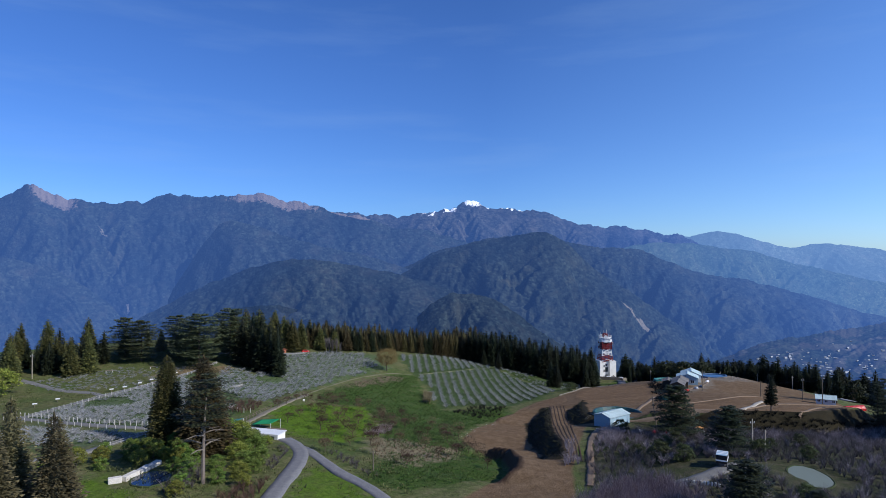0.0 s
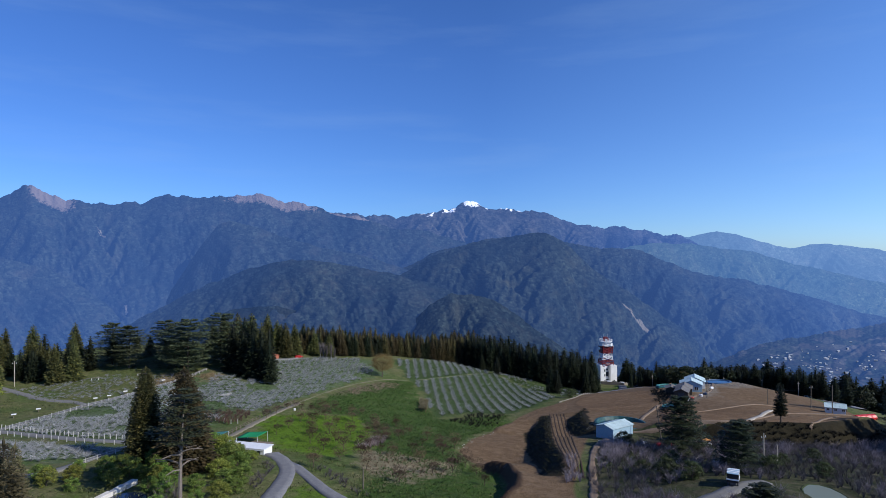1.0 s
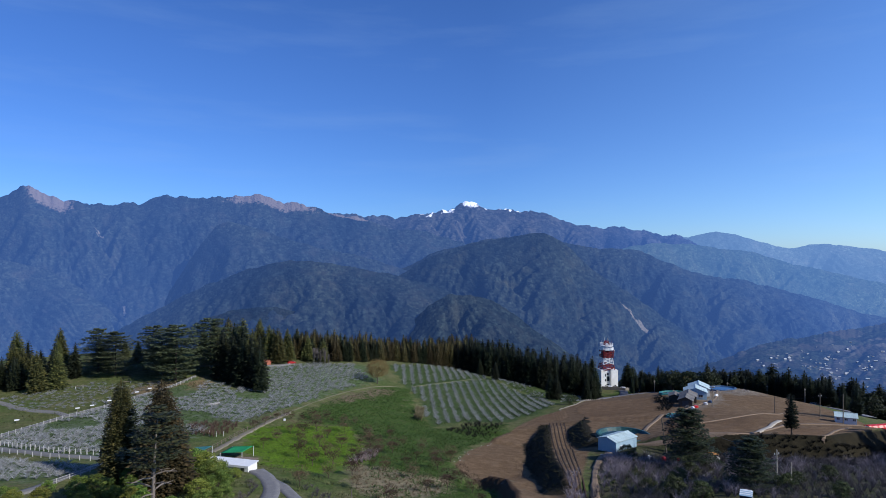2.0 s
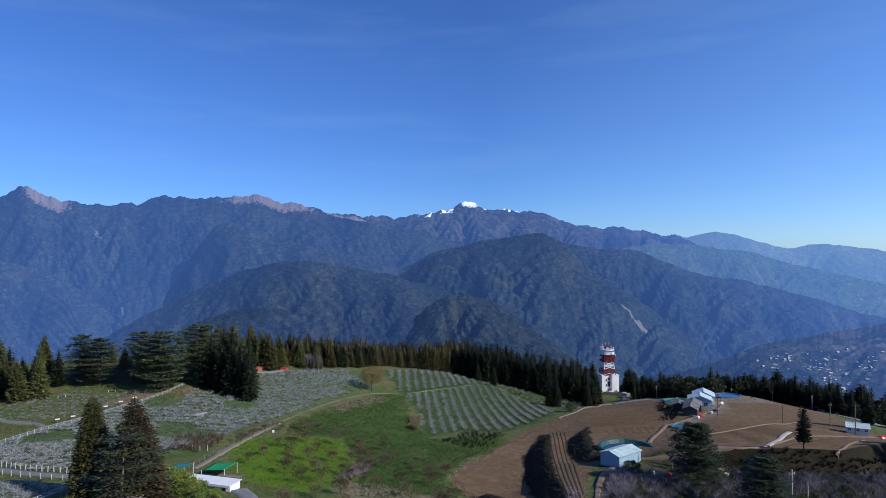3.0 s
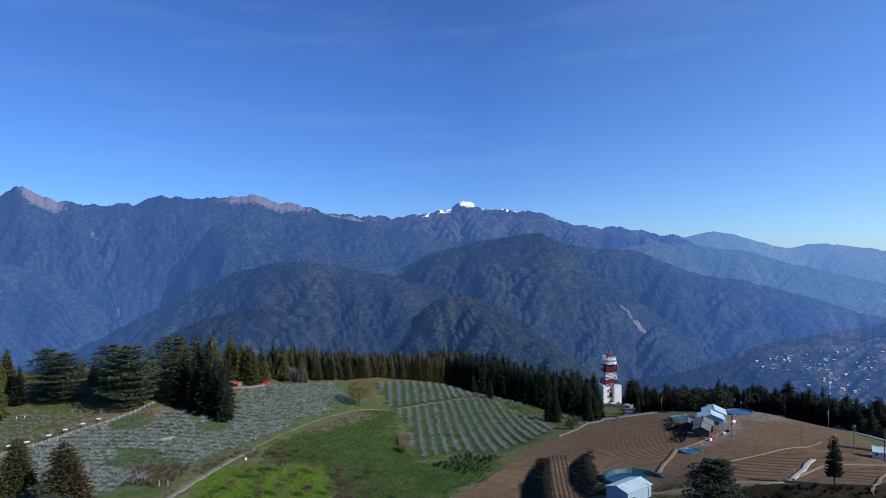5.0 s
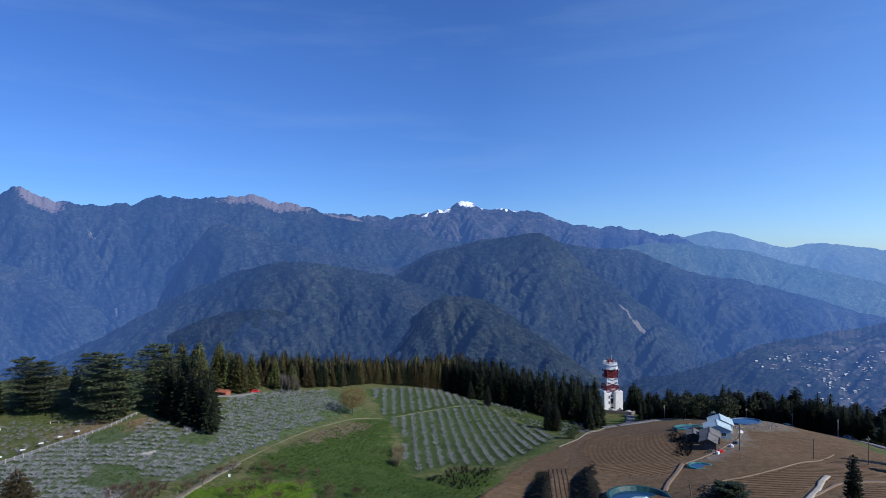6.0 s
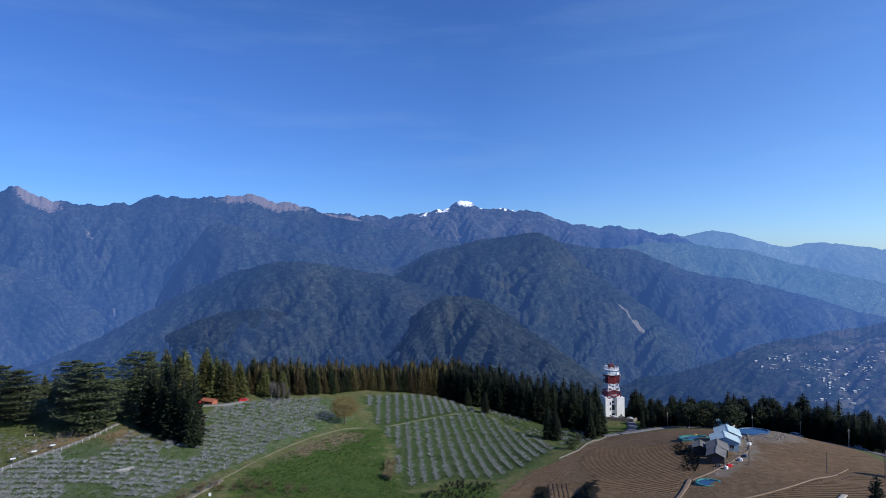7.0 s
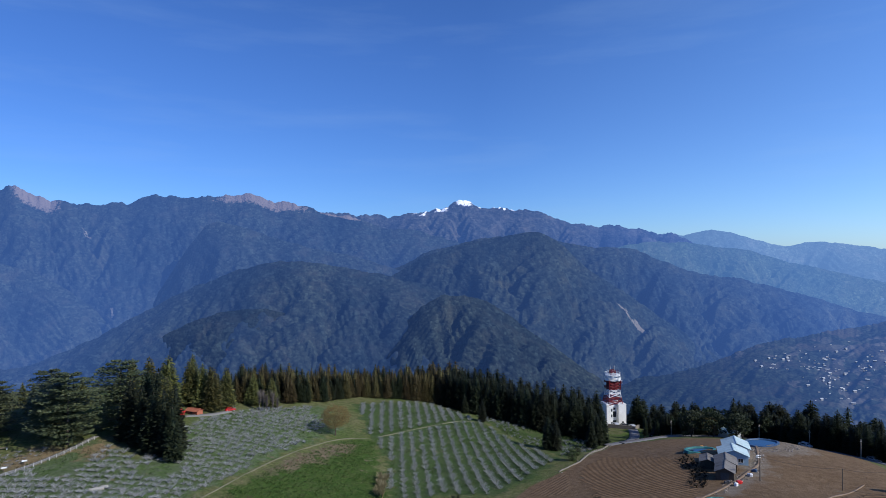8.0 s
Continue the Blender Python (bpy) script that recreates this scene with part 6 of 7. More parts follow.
def car(x, y, turn, paint, label, z=None, size=1.0):
    t = thing("car", label, "car", "parked cars", pose(x, y, gz(x, y) + 0.12 if z is None else z, 0, 0, turn) @ Matrix.Diagonal((size, size, size, 1)))
    bm = bmesh.new()
    prof = [(-2.1, 0.35), (2.1, 0.35), (2.15, 0.75), (1.2, 0.95), (0.6, 1.42), (-1.3, 1.45), (-1.95, 0.95), (-2.15, 0.8)]
    a = [bm.verts.new((px, -0.85, pz)) for px, pz in prof]
    b = [bm.verts.new((px, 0.85, pz)) for px, pz in prof]
    bm.faces.new(a)
    bm.faces.new(b[::-1])
    for k in range(8):
        bm.faces.new((a[k], a[(k + 1) % 8], b[(k + 1) % 8], b[k]))
    bmesh.ops.recalc_face_normals(bm, faces=bm.faces)
    bmesh.ops.bevel(bm, geom=list(bm.edges), offset=0.06, segments=1, affect="EDGES")
    part("body", bm, paint, t)
    part("side_glass", boxes((-1.25, 0.55, -0.87, 0.87, 0.98, 1.34)), GLASS, t)
    part("windscreen", boxes((0.68, 1.08, -0.7, 0.7, 1.0, 1.3)), GLASS, t)
    for wx in (-1.35, 1.35):
        for wy in (-0.8, 0.8):
            tyre = part("tyre", rod(bmesh.new(), (wx, wy - 0.1, 0.33), (wx, wy + 0.1, 0.33), 0.33, sides=12), DARK_STEEL, t)
            part("rim", rod(bmesh.new(), (wx, wy - 0.11, 0.33), (wx, wy + 0.11, 0.33), 0.19, sides=8), WHITE_STEEL, tyre)
    return t


SILVER = surface("silver_paint", (0.50, 0.52, 0.54), (0.58, 0.60, 0.62), 1, 0.3, 0.3, relief=0.0)
BLACK_PAINT = surface("black_paint", (0.02, 0.02, 0.022), (0.03, 0.03, 0.032), 1, 0.25, relief=0.0)
RED_PAINT = surface("car_red", (0.45, 0.02, 0.02), (0.52, 0.03, 0.03), 1, 0.3, relief=0.0)
car(84, 324.5, 100, SILVER, "silver car parked below the tower building")
car(87, 323.5, 95, BLACK_PAINT, "black car parked below the tower building")
car(90.5, 322.5, 95, SILVER, "pale car parked below the tower building")
car(92.5, 303, 20, BLACK_PAINT, "dark car on the road by the tower")
car(133, 271, -65, SILVER, "silver car driving past the ploughed hill")
car(143, 252, -80, SILVER, "white car on the village road")
car(-56.8, 261.5, 30, RED_PAINT, "red car parked at the picnic ground", size=0.75)

# farmhouse row on the hill
gable("farmhouse", "farmhouse with a bright pale metal roof", 90.6, 231.5, -20, 6.4, 7.0, 2.8, 1.3, WHITE, PALE_ROOF, openings=(("front", -1.6, 0.9, 1.3, 1.2, "window"), ("front", 1.4, 0.0, 1.0, 2.1, "door"), ("right", 0, 0.9, 1.3, 1.2, "window")))
gable("farmhouse", "blue-walled farmhouse with a pale metal roof", 86.6, 224.6, -20, 6.8, 6.0, 2.7, 1.3, BLUE_WALL, PALE_ROOF, openings=(("front", 1.6, 0.9, 1.3, 1.1, "window"), ("right", 0.5, 0.9, 1.2, 1.1, "window"), ("front", -1.6, 0.0, 1.0, 2.0, "door")))
gable("barn", "old barn with a grey sheet roof", 81.8, 218.2, -22, 4.8, 6.0, 2.3, 1.0, OLD_TIMBER, GREY_ROOF, category="shed", openings=(("right", -1.0, 0.0, 2.2, 2.0, "door"), ("left", 1.0, 0.9, 1.0, 0.8, "window")))
gable("barn", "open barn with a grey sheet roof and junk beside it", 78.4, 211.2, -26, 4.0, 6.0, 2.2, 0.9, OLD_TIMBER, GREY_ROOF, category="shed", openings=(("front", 0.0, 0.0, 1.8, 1.9, "door"),))
gable("hut", "small grey lean-to hut behind the barns", 79.0, 222.5, -22, 3.4, 5.0, 2.0, 0.6, OLD_TIMBER, GREY_ROOF, category="shed")
gable("metal_shed", "pale blue metal shed beside a lined pond", 43.0, 161.4, -52, 5.0, 7.8, 2.6, 0.7, BLUE_WALL, PALE_ROOF, over=0.25, sink=2.5, category="shed", panels=8, openings=(("right", -2.0, 0.6, 1.2, 1.0, "window"),))
gable("white_house", "white-walled house with blue gable and pale roof", 115.0, 190.4, 62, 3.6, 5.0, 2.1, 0.8, PALE_WALL, PALE_ROOF, sink=2.0,
      openings=(("left", -1.9, 1.1, 0.8, 0.7, "window"), ("left", 0.0, 1.1, 0.8, 0.7, "window"), ("left", 1.9, 1.1, 0.8, 0.7, "window")))
gable("roadside_shed", "low pale shed by the village road", 118, 294, 20, 5, 6, 2.4, 0.8, PALE_WALL, TEAL_ROOF, category="shed", openings=(("front", 0, 0, 1.0, 2.0, "door"),))
gable("picnic_hut", "terracotta picnic hut under the cedars", -65.6, 254.6, 68, 2.4, 4.4, 1.0, 0.55, TERRACOTTA, TERRACOTTA, category="hut", openings=(("left", 0, 0.2, 0.9, 0.8, "door"),))
gable("red_hut", "small bright red kiosk under the cedars", -68.0, 250.0, 10, 1.9, 2.0, 1.3, 0.6, RED_PAINT, RED_PAINT, category="hut", panels=2)


MOSS = surface("mossy_bank", (0.022, 0.040, 0.012), (0.065, 0.085, 0.030), 1.5, 0.95, relief=0.4, stain=(0.07, 0.06, 0.035))


def basin(name, x, y, rx, ry, turn, top, drop, water, lining, label, rim=0.5, wet=0.7):
    """A lined pond: a raised rim, sloping sides and water in it."""
    t = thing(name, label, "pond", m=pose(x, y, top, 0, 0, turn), kind="structure")
    bm, rings, n = bmesh.new(), [], 28
    r = random.Random(int(x * 7))
    wob = [1 + r.uniform(-0.035, 0.035) for _ in range(n)]
    for k, z in ((1.0 + rim * 2.2 / rx, -drop - 1.0), (1.0 + rim * 0.9 / rx, -0.05), (1.0, 0.0), (1.0 - 0.4 * rim / rx, -0.02), (0.82, -drop), (0.0, -drop)):
        rings.append([bm.verts.new((k * rx * wob[q] * math.cos(2 * math.pi * q / n), k * ry * wob[q] * math.sin(2 * math.pi * q / n), z + 0.05 * r.uniform(-1, 1))) for q in range(n)])
    for a, b in zip(rings, rings[1:]):
        for q in range(n):
            bm.faces.new((a[q], a[(q + 1) % n], b[(q + 1) % n], b[q]))
    bmesh.ops.remove_doubles(bm, verts=bm.verts, dist=0.001)
    bmesh.ops.recalc_face_normals(bm, faces=bm.faces)
    part("lining", bm, lining, t)
    bm = bmesh.new()
    ring = [bm.verts.new((0.94 * rx * wob[q] * math.cos(2 * math.pi * q / n), 0.94 * ry * wob[q] * math.sin(2 * math.pi * q / n), -drop * (1 - wet))) for q in range(n)]
    bm.faces.new(ring)
    part("water_surface", bm, water, t)
    return t


basin("hill_pond", 103.5, 243, 5.0, 3.6, 15, gz(103.5, 243) + 0.5, 0.9, POOL, BLUE_SHEET, "round reservoir lined with bright blue sheeting", 0.45)
basin("teal_pond", 84.0, 239, 4.2, 2.4, 10, gz(84, 239) + 0.4, 1.2, POOL, TEAL_SHEET, "small pond lined with teal sheeting", 0.6)
basin("shed_pond", 47.4, 171.5, 6.2, 6.0, -10, gz(47.4, 171.5) + 0.8, 1.6, POOL, DARK_LINER, "farm pond lined with dark teal sheeting beside the shed", 0.45, 0.45)
basin("track_pond", 68.4, 192.5, 2.6, 2.2, 12, gz(68.4, 192.5) + 0.3, 0.7, POOL, TEAL_SHEET, "small farm pool lined with bright teal sheeting", 0.4)
basin("garden_pond", -47.6, 103.5, 3.2, 3.8, 20, gz(-47.6, 103.5) + 0.35, 0.7, WATER, MOSS, "deep blue garden pond with grassy banks", 0.12, 0.85)
basin("mud_pond", 61.3, 106, 3.2, 5.6, -12, gz(61.3, 106) + 0.15, 0.5, MUDDY, MOSS, "pale muddy farm pond in the scrub", 0.12, 0.9)
PLASTER = surface("pale_plaster", (0.50, 0.47, 0.42), (0.68, 0.65, 0.60), 0.8, 0.85, relief=0.2, stain=(0.40, 0.36, 0.30))
dam = thing("pond_wall", "white plastered retaining wall along the garden pond", "wall", m=pose(0, 0, 0))
for k, ((ax, ay), (bx, by)) in enumerate((((-53.5, 101.2), (-51.8, 102.2)), ((-51.6, 102.4), (-50.9, 105.6)), ((-50.8, 105.8), (-50.5, 108.8)), ((-50.4, 109.0), (-50.0, 111.6)))):
    p, q = Vector((ax, ay, 0)), Vector((bx, by, 0))
    c, d = (p + q) / 2, q - p
    part("wall_section", box(bmesh.new(), -d.length / 2, d.length / 2, -0.55, 0.55, -1.5, 0.75, 0.06, Matrix.Translation((c.x, c.y, gz(c.x, c.y))) @ Matrix.Rotation(math.atan2(d.y, d.x), 4, "Z")), PLASTER, dam)

# long white shed and green awning by the road
shed = thing("long_shed", "long low white shed with a pale flat roof", "shed", m=pose(-40.2, 137.8, gz(-40, 139) - 1.2, 0, 0, -17) @ Matrix.Diagonal((0.82, 0.8, 1, 1)))
part("wall", boxes((-7.0, 7.0, -1.9, 1.9, -2.5, 2.2)), WHITE, shed)
for k in range(10):
    part("roof_panel", boxes((-7.3 + k * 1.46, -7.3 + (k + 1) * 1.46 - 0.03, -2.3, 2.3, 2.22, 2.32 + 0.012 * (k % 2))), WHITE_STEEL, shed)
part("door", boxes((5.0, 5.9, -1.96, -1.90, 0.0, 1.9)), DARK_STEEL, shed)
part("fascia", boxes((-7.3, 7.3, -2.36, -2.31, 1.95, 2.35)), WHITE, shed)
for sx in (-4.5, -1.0, 2.5):
    f = part("window_frame", boxes((sx, sx + 1.2, -1.96, -1.90, 0.9, 1.7)), WHITE_STEEL, shed)
    part("pane", boxes((sx + 0.08, sx + 1.12, -1.99, -1.965, 0.98, 1.62)), GLASS, f)


def awning(name, x, y, turn, w, l, h, mat, label, sag=0.25):
    t = thing(name, label, "awning", m=pose(x, y, gz(x, y), 0, 0, turn))
    n = 8
    xs, ys = np.meshgrid(np.linspace(-w, w, n), np.linspace(-l, l, n))
    zs = h - sag * (1 - (xs / w) ** 2) * (1 - (ys / l) ** 2) + 0.25 * xs / w
    me = sheet("cloth", xs, ys, zs)
    me.materials.append(mat)
    c = part("cloth", me, None, t)
    s = c.modifiers.new("thick", "SOLIDIFY")
    s.thickness = 0.03
    for px in (-w, w):
        for py in (-l, l):
            part("pole", rod(bmesh.new(), (px, py, -0.3), (px, py, h + 0.25 * px / w), 0.05, sides=6), WHITE_STEEL, t)
    return t


awning("green_awning", -40.6, 145.0, -14, 2.5, 2.2, 1.6, NET_GREEN, "bright green shade net on poles over a work yard")
awning("teal_awning", -47.6, 143.2, -14, 1.9, 1.4, 1.6, TEAL_SHEET, "teal tarpaulin roof beside the long shed")
table = thing("work_table", "long brown work table under the awning", "table", m=pose(-37.6, 141.8, gz(-37.6, 141.8), 0, 0, -14))
part("tabletop", boxes((-2.4, 2.4, -0.6, 0.6, 0.75, 0.83), bevel=0.02), TIMBER, table)
for lx in (-2.2, 2.2):
    for ly in (-0.5, 0.5):
        part("leg", boxes((lx - 0.05, lx + 0.05, ly - 0.05, ly + 0.05, -0.4, 0.75)), TIMBER, table)

# truck in the yard
truck = thing("truck", "small flatbed truck with a blue and white load", "truck", m=pose(49.0, 111.2, gz(49, 111.2) + 0.15, 0, 0, 62) @ Matrix.Diagonal((0.9, 0.9, 0.9, 1)))
part("cargo_box", boxes((-2.3, 0.7, -0.95, 0.95, 0.75, 2.3), bevel=0.04), BLACK_PAINT, truck)
part("load_cover", boxes((-2.35, 0.75, -1.0, 1.0, 2.3, 2.42), bevel=0.03), BLUE_WALL, truck, "blue and white cover")
for q in (-1.8, -0.9, 0.0):
    part("white_bar", boxes((q, q + 0.35, -1.02, 1.02, 2.4, 2.47)), WHITE_STEEL, truck)
part("white_rail", boxes((-2.36, 0.76, -1.03, -0.97, 1.2, 1.45), (-2.36, 0.76, 0.97, 1.03, 1.2, 1.45), (-2.40, -2.34, -1.0, 1.0, 1.2, 1.45)), WHITE_STEEL, truck)
part("cab", boxes((0.85, 2.3, -0.9, 0.9, 0.5, 2.0), bevel=0.12), WHITE_STEEL, truck)
part("windscreen", boxes((2.27, 2.33, -0.75, 0.75, 1.25, 1.8)), GLASS, truck)
part("chassis", boxes((-2.3, 2.2, -0.5, 0.5, 0.35, 0.74)), DARK_STEEL, truck)
for wx in (-1.5, 1.5):
    for wy in (-0.8, 0.8):
        part("tyre", rod(bmesh.new(), (wx, wy - 0.12, 0.35), (wx, wy + 0.12, 0.35), 0.36, sides=12), DARK_STEEL, truck)
lorry = thing("red_tarpaulin_shelter", "long red tarpaulin shelter beside the white house", "shelter", m=pose(122.0, 188.0, gz(122, 188) - 0.3, 0, 0, 12) @ Matrix.Diagonal((0.7, 0.7, 0.7, 1)))
bm = bmesh.new()
prof = [(-1.6, -0.6), (-1.6, 0.9), (-1.0, 1.7), (0, 2.0), (1.0, 1.7), (1.6, 0.9), (1.6, -0.6)]
rows2 = [[bm.verts.new((-4.5 + k * 0.9, py, pz + 0.06 * math.sin(k * 2.1) * (pz > 0))) for py, pz in prof] for k in range(11)]
for a, b in zip(rows2, rows2[1:]):
    for q in range(6):
        bm.faces.new((a[q], a[q + 1], b[q + 1], b[q]))
bm.faces.new(rows2[0])
bm.faces.new(rows2[-1][::-1])
bmesh.ops.recalc_face_normals(bm, faces=bm.faces)
part("cover", bm, RED_PAINT, lorry)
part("white_end", boxes((-4.62, -4.5, -0.9, 0.9, -0.3, 1.5)), WHITE_STEEL, lorry)
kiosk = thing("field_shelter", "small orange-roofed field shelter by the concrete track", "shelter", m=pose(61.2, 151.5, gz(61.2, 151.5), 0, 0, 20) @ Matrix.Diagonal((0.6, 0.6, 0.7, 1)))
part("roof_panel", boxes((-1.5, 1.5, -1.2, 1.2, 2.0, 2.1), bevel=0.03), ORANGE, kiosk)
for px in (-1.3, 1.3):
    for py in (-1.0, 1.0):
        part("pole", boxes((px - 0.06, px + 0.06, py - 0.06, py + 0.06, -0.8, 2.0)), TIMBER, kiosk)
part("back_wall", boxes((-1.3, 1.3, 0.95, 1.02, -0.5, 1.9)), WHITE, kiosk)

# striped barrier at the yard
barrier = thing("striped_barrier", "row of short white concrete barrier blocks", "barrier", m=pose(0, 0, 0))
for k in range(10):
    bx, by = 40.4 + 4.2 * k / 9, 105.0 - 2.6 * k / 9
    part("block", box(bmesh.new(), -0.15, 0.15, -0.14, 0.14, -0.5, 0.55, 0.03, pose(bx, by, gz(bx, by), 0, 0, -48)), WHITE, barrier)

# ---- poles, fences, signs ----
def utility_pole(x, y, high, arm=1.6, mat=None, label="dark wooden utility pole with a cross-arm", lean=0.0, group="utility poles"):
    t = thing("utility_pole", label, "pole", group, pose(x, y, gz(x, y), 0, lean, 20))
    part("shaft", rod(bmesh.new(), (0, 0, -1), (0, 0, high), 0.14, 0.10, 8), mat or POLE_WOOD, t)
    if arm:
        part("cross_arm", boxes((-arm / 2, arm / 2, -0.06, 0.06, high - 0.9, high - 0.75)), DARK_STEEL, t)
        for q in (-arm / 2 + 0.1, arm / 2 - 0.1):
            part("insulator", rod(bmesh.new(), (q, 0, high - 0.75), (q, 0, high - 0.5), 0.07, 0.05, 6), WHITE_STEEL, t)
    return t


utility_pole(84.5, 206.5, 6.6, 2.2)
utility_pole(102.3, 204, 5.0, 0, label="plain dark wooden pole on the ploughed hill")
utility_pole(60.5, 124, 6.5, 1.2, CONCRETE, "pale concrete utility pole with a cross-arm")
utility_pole(62.5, 123, 4.5, 0, CONCRETE, "thin pale concrete pole beside the yard")
utility_pole(109, 182, 8.0, 0, label="plain dark pole beside the white house")
utility_pole(113.0, 199.0, 7.0, 1.2)
utility_pole(53.5, 158.5, 8.5, 0, label="leaning dark pole beside the lined pond", lean=-10)
utility_pole(56.0, 157.5, 7.5, 0, label="dark wooden pole beside the lined pond")
utility_pole(-133, 205, 8.0, 1.2, CONCRETE, "pale concrete utility pole before the wood")
utility_pole(-13, 118, 3.6, 0, label="thin wooden post in the dry meadow")
for px, py in ((98, 299), (107, 300), (116, 298), (126, 288), (135, 272), (139, 252)):
    utility_pole(px, py, 6.0, 0.9, CONCRETE, "pale concrete lamp post along the village road", group="roadside posts")


def wire(a, b, sag, label):
    """A cable that hangs between two points."""
    pts = [Vector(a).lerp(Vector(b), k / 12) - Vector((0, 0, sag * 4 * (k / 12) * (1 - k / 12))) for k in range(13)]
    t = Tris()
    t.limb(pts, [0.022] * 13, 4)
    return tagged(new("overhead_wire", t.mesh("overhead_wire", DARK_STEEL)), label, "wire", "overhead wires")


for ax, ay, ah, bx, by, bh in ((84.5, 206.5, 5.8, 102.3, 204.0, 4.9), (102.3, 204.0, 4.9, 113.0, 199.0, 6.2), (60.5, 124.0, 5.7, 56.0, 157.5, 7.4), (109.0, 182.0, 7.8, 113.0, 199.0, 6.2)):
    wire((ax, ay, gz(ax, ay) + ah), (bx, by, gz(bx, by) + bh), 0.7, "thin dark cable hanging between two poles")


def fence(name, line, gap, high, mat, label, rails=(), thick=0.065, post_lean=0.0):
    """Posts set along a plan line, with level rails between them."""
    t = thing(name, label, "fence", m=pose(0, 0, 0))
    pts = curve_of(line, 0.5)
    spots, run = [pts[0]], 0.0
    for a, b in zip(pts, pts[1:]):
        run += (b - a).length
        if run >= gap:
            spots.append(b)
            run = 0.0
    me = bpy.data.meshes.new("post")
    bm = boxes((-thick, thick, -thick, thick, -0.4, high), bevel=0.02)
    bm.to_mesh(me)
    bm.free()
    me.materials.append(mat)
    r = random.Random(len(spots))
    feet = []
    for p in spots:
        z = gz(p.x, p.y)
        ob = part("post", me, None, t)
        ob.matrix_world = pose(p.x, p.y, z, r.uniform(-4, 4), r.uniform(-4, 4), r.uniform(0, 40))
        feet.append(Vector((p.x, p.y, z)))
    for h in rails:
        for a, b in zip(feet, feet[1:]):
            up = Vector((0, 0, h))
            part("rail", rod(bmesh.new(), a + up, b + up, 0.028, sides=5), mat, t)
    return t


POST_WHITE = surface("weathered_white_post", (0.36, 0.35, 0.33), (0.54, 0.53, 0.50), 2.0, 0.8, relief=0.2)
fence("orchard_fence", ((-106, 157.6), (-98, 154.2), (-87, 148.6), (-76, 143.6), (-64, 140)), 1.35, 1.15, POST_WHITE, "row of short white fence posts along the gravel walk", thick=0.08)
fence("orchard_fence", ((-106, 152.8), (-98, 149.6), (-87, 144.4), (-76, 139.5), (-64, 136)), 2.3, 0.95, POST_WHITE, "second row of white posts below the gravel walk")
fence("walk_fence", ((-102, 156), (-100.2, 170), (-97.6, 181.5), (-92.6, 192), (-88.8, 202), (-85.2, 209.4), (-82.8, 217.5), (-80.7, 228)), 1.9, 1.0, POST_WHITE, "white post and wire fence beside the walk", rails=(0.8,))
fence("rail_fence", ((-47.4, 147), (-47, 158), (-46.5, 168), (-45.2, 183), (-43.2, 196)), 2.4, 0.95, TIMBER, "weathered timber rail fence beside the earth track", rails=(0.45, 0.85))
fence("lane_fence", ((-64.5, 119), (-62.4, 127), (-61.2, 132), (-57, 136.4), (-51, 140.4)), 2.2, 1.0, POST_WHITE, "pale rail fence along the lower lane", rails=(0.5, 0.9))
fence("vine_posts", ((-60, 170), (-56, 165), (-52, 162), (-49, 163)), 1.6, 1.1, POST_WHITE, "white stakes among leafless red shrubs")
fence("picnic_fence", ((-85, 241.4), (-78.5, 244.2), (-71.5, 246.8), (-64, 250.4)), 2.2, 0.8, TIMBER, "low timber fence at the picnic ground", rails=(0.6,))
fence("forecourt_fence", ((78, 289), (90, 292), (101, 297)), 3.2, 0.9, TIMBER, "low dark fence beside the tower road", rails=(0.7,))
for k, (sx, sy) in enumerate(((-108.5, 169), (-106.3, 175.5), (-97.7, 187.6), (-95.2, 190.4), (-93, 195.4), (-91.5, 200), (-89.6, 204.8), (-87.6, 209))):
    sign = thing("info_board", "small slanted white information board on a post", "sign", "orchard walk boards", pose(sx - 0.9, sy + 0.8, gz(sx - 0.9, sy + 0.8), 0, 0, 30))
    part("post", boxes((-0.06, 0.06, -0.06, 0.06, -0.3, 0.9)), TIMBER, sign)
    part("board", box(bmesh.new(), -0.55, 0.55, -0.36, 0.36, -0.05, 0.05, 0.02, Matrix.Translation((0, 0, 0.98)) @ Matrix.Rotation(radians(8), 4, "X")), WHITE, sign)
for bx, by in ((-112.7, 214), (-100, 219)):
    bench = thing("picnic_bench", "brown timber picnic bench in the rough grass", "bench", "picnic benches", pose(bx, by, gz(bx, by), 0, 0, 25))
    part("seat", boxes((-1.3, 1.3, -0.35, 0.35, 0.62, 0.72), bevel=0.02), TIMBER, bench)
    for lx in (-1.0, 1.0):
        part("leg", boxes((lx - 0.06, lx + 0.06, -0.3, 0.3, -0.3, 0.62)), WHITE, bench)
slab = thing("stone_slab", "pale stone slab lying in the orchard", "stone", m=pose(-64.3, 196, gz(-64.3, 196) + 0.1, 4, -3, 15))
part("block", box(bmesh.new(), -1.5, 1.5, -0.5, 0.5, -0.3, 0.3, 0.12), STONE, slab)
part("block", box(bmesh.new(), 0.7, 2.2, 0.2, 0.9, -0.3, 0.35, 0.12), STONE, slab)
pbox = thing("white_crate", "white equipment crate beside the field path", "crate", m=pose(-40.8, 185.6, gz(-40.8, 185.6), 0, 0, 20) @ Matrix.Diagonal((0.45, 0.45, 0.5, 1)))
part("body", boxes((-0.6, 0.6, -0.5, 0.5, -0.2, 1.1), bevel=0.04), WHITE_STEEL, pbox)
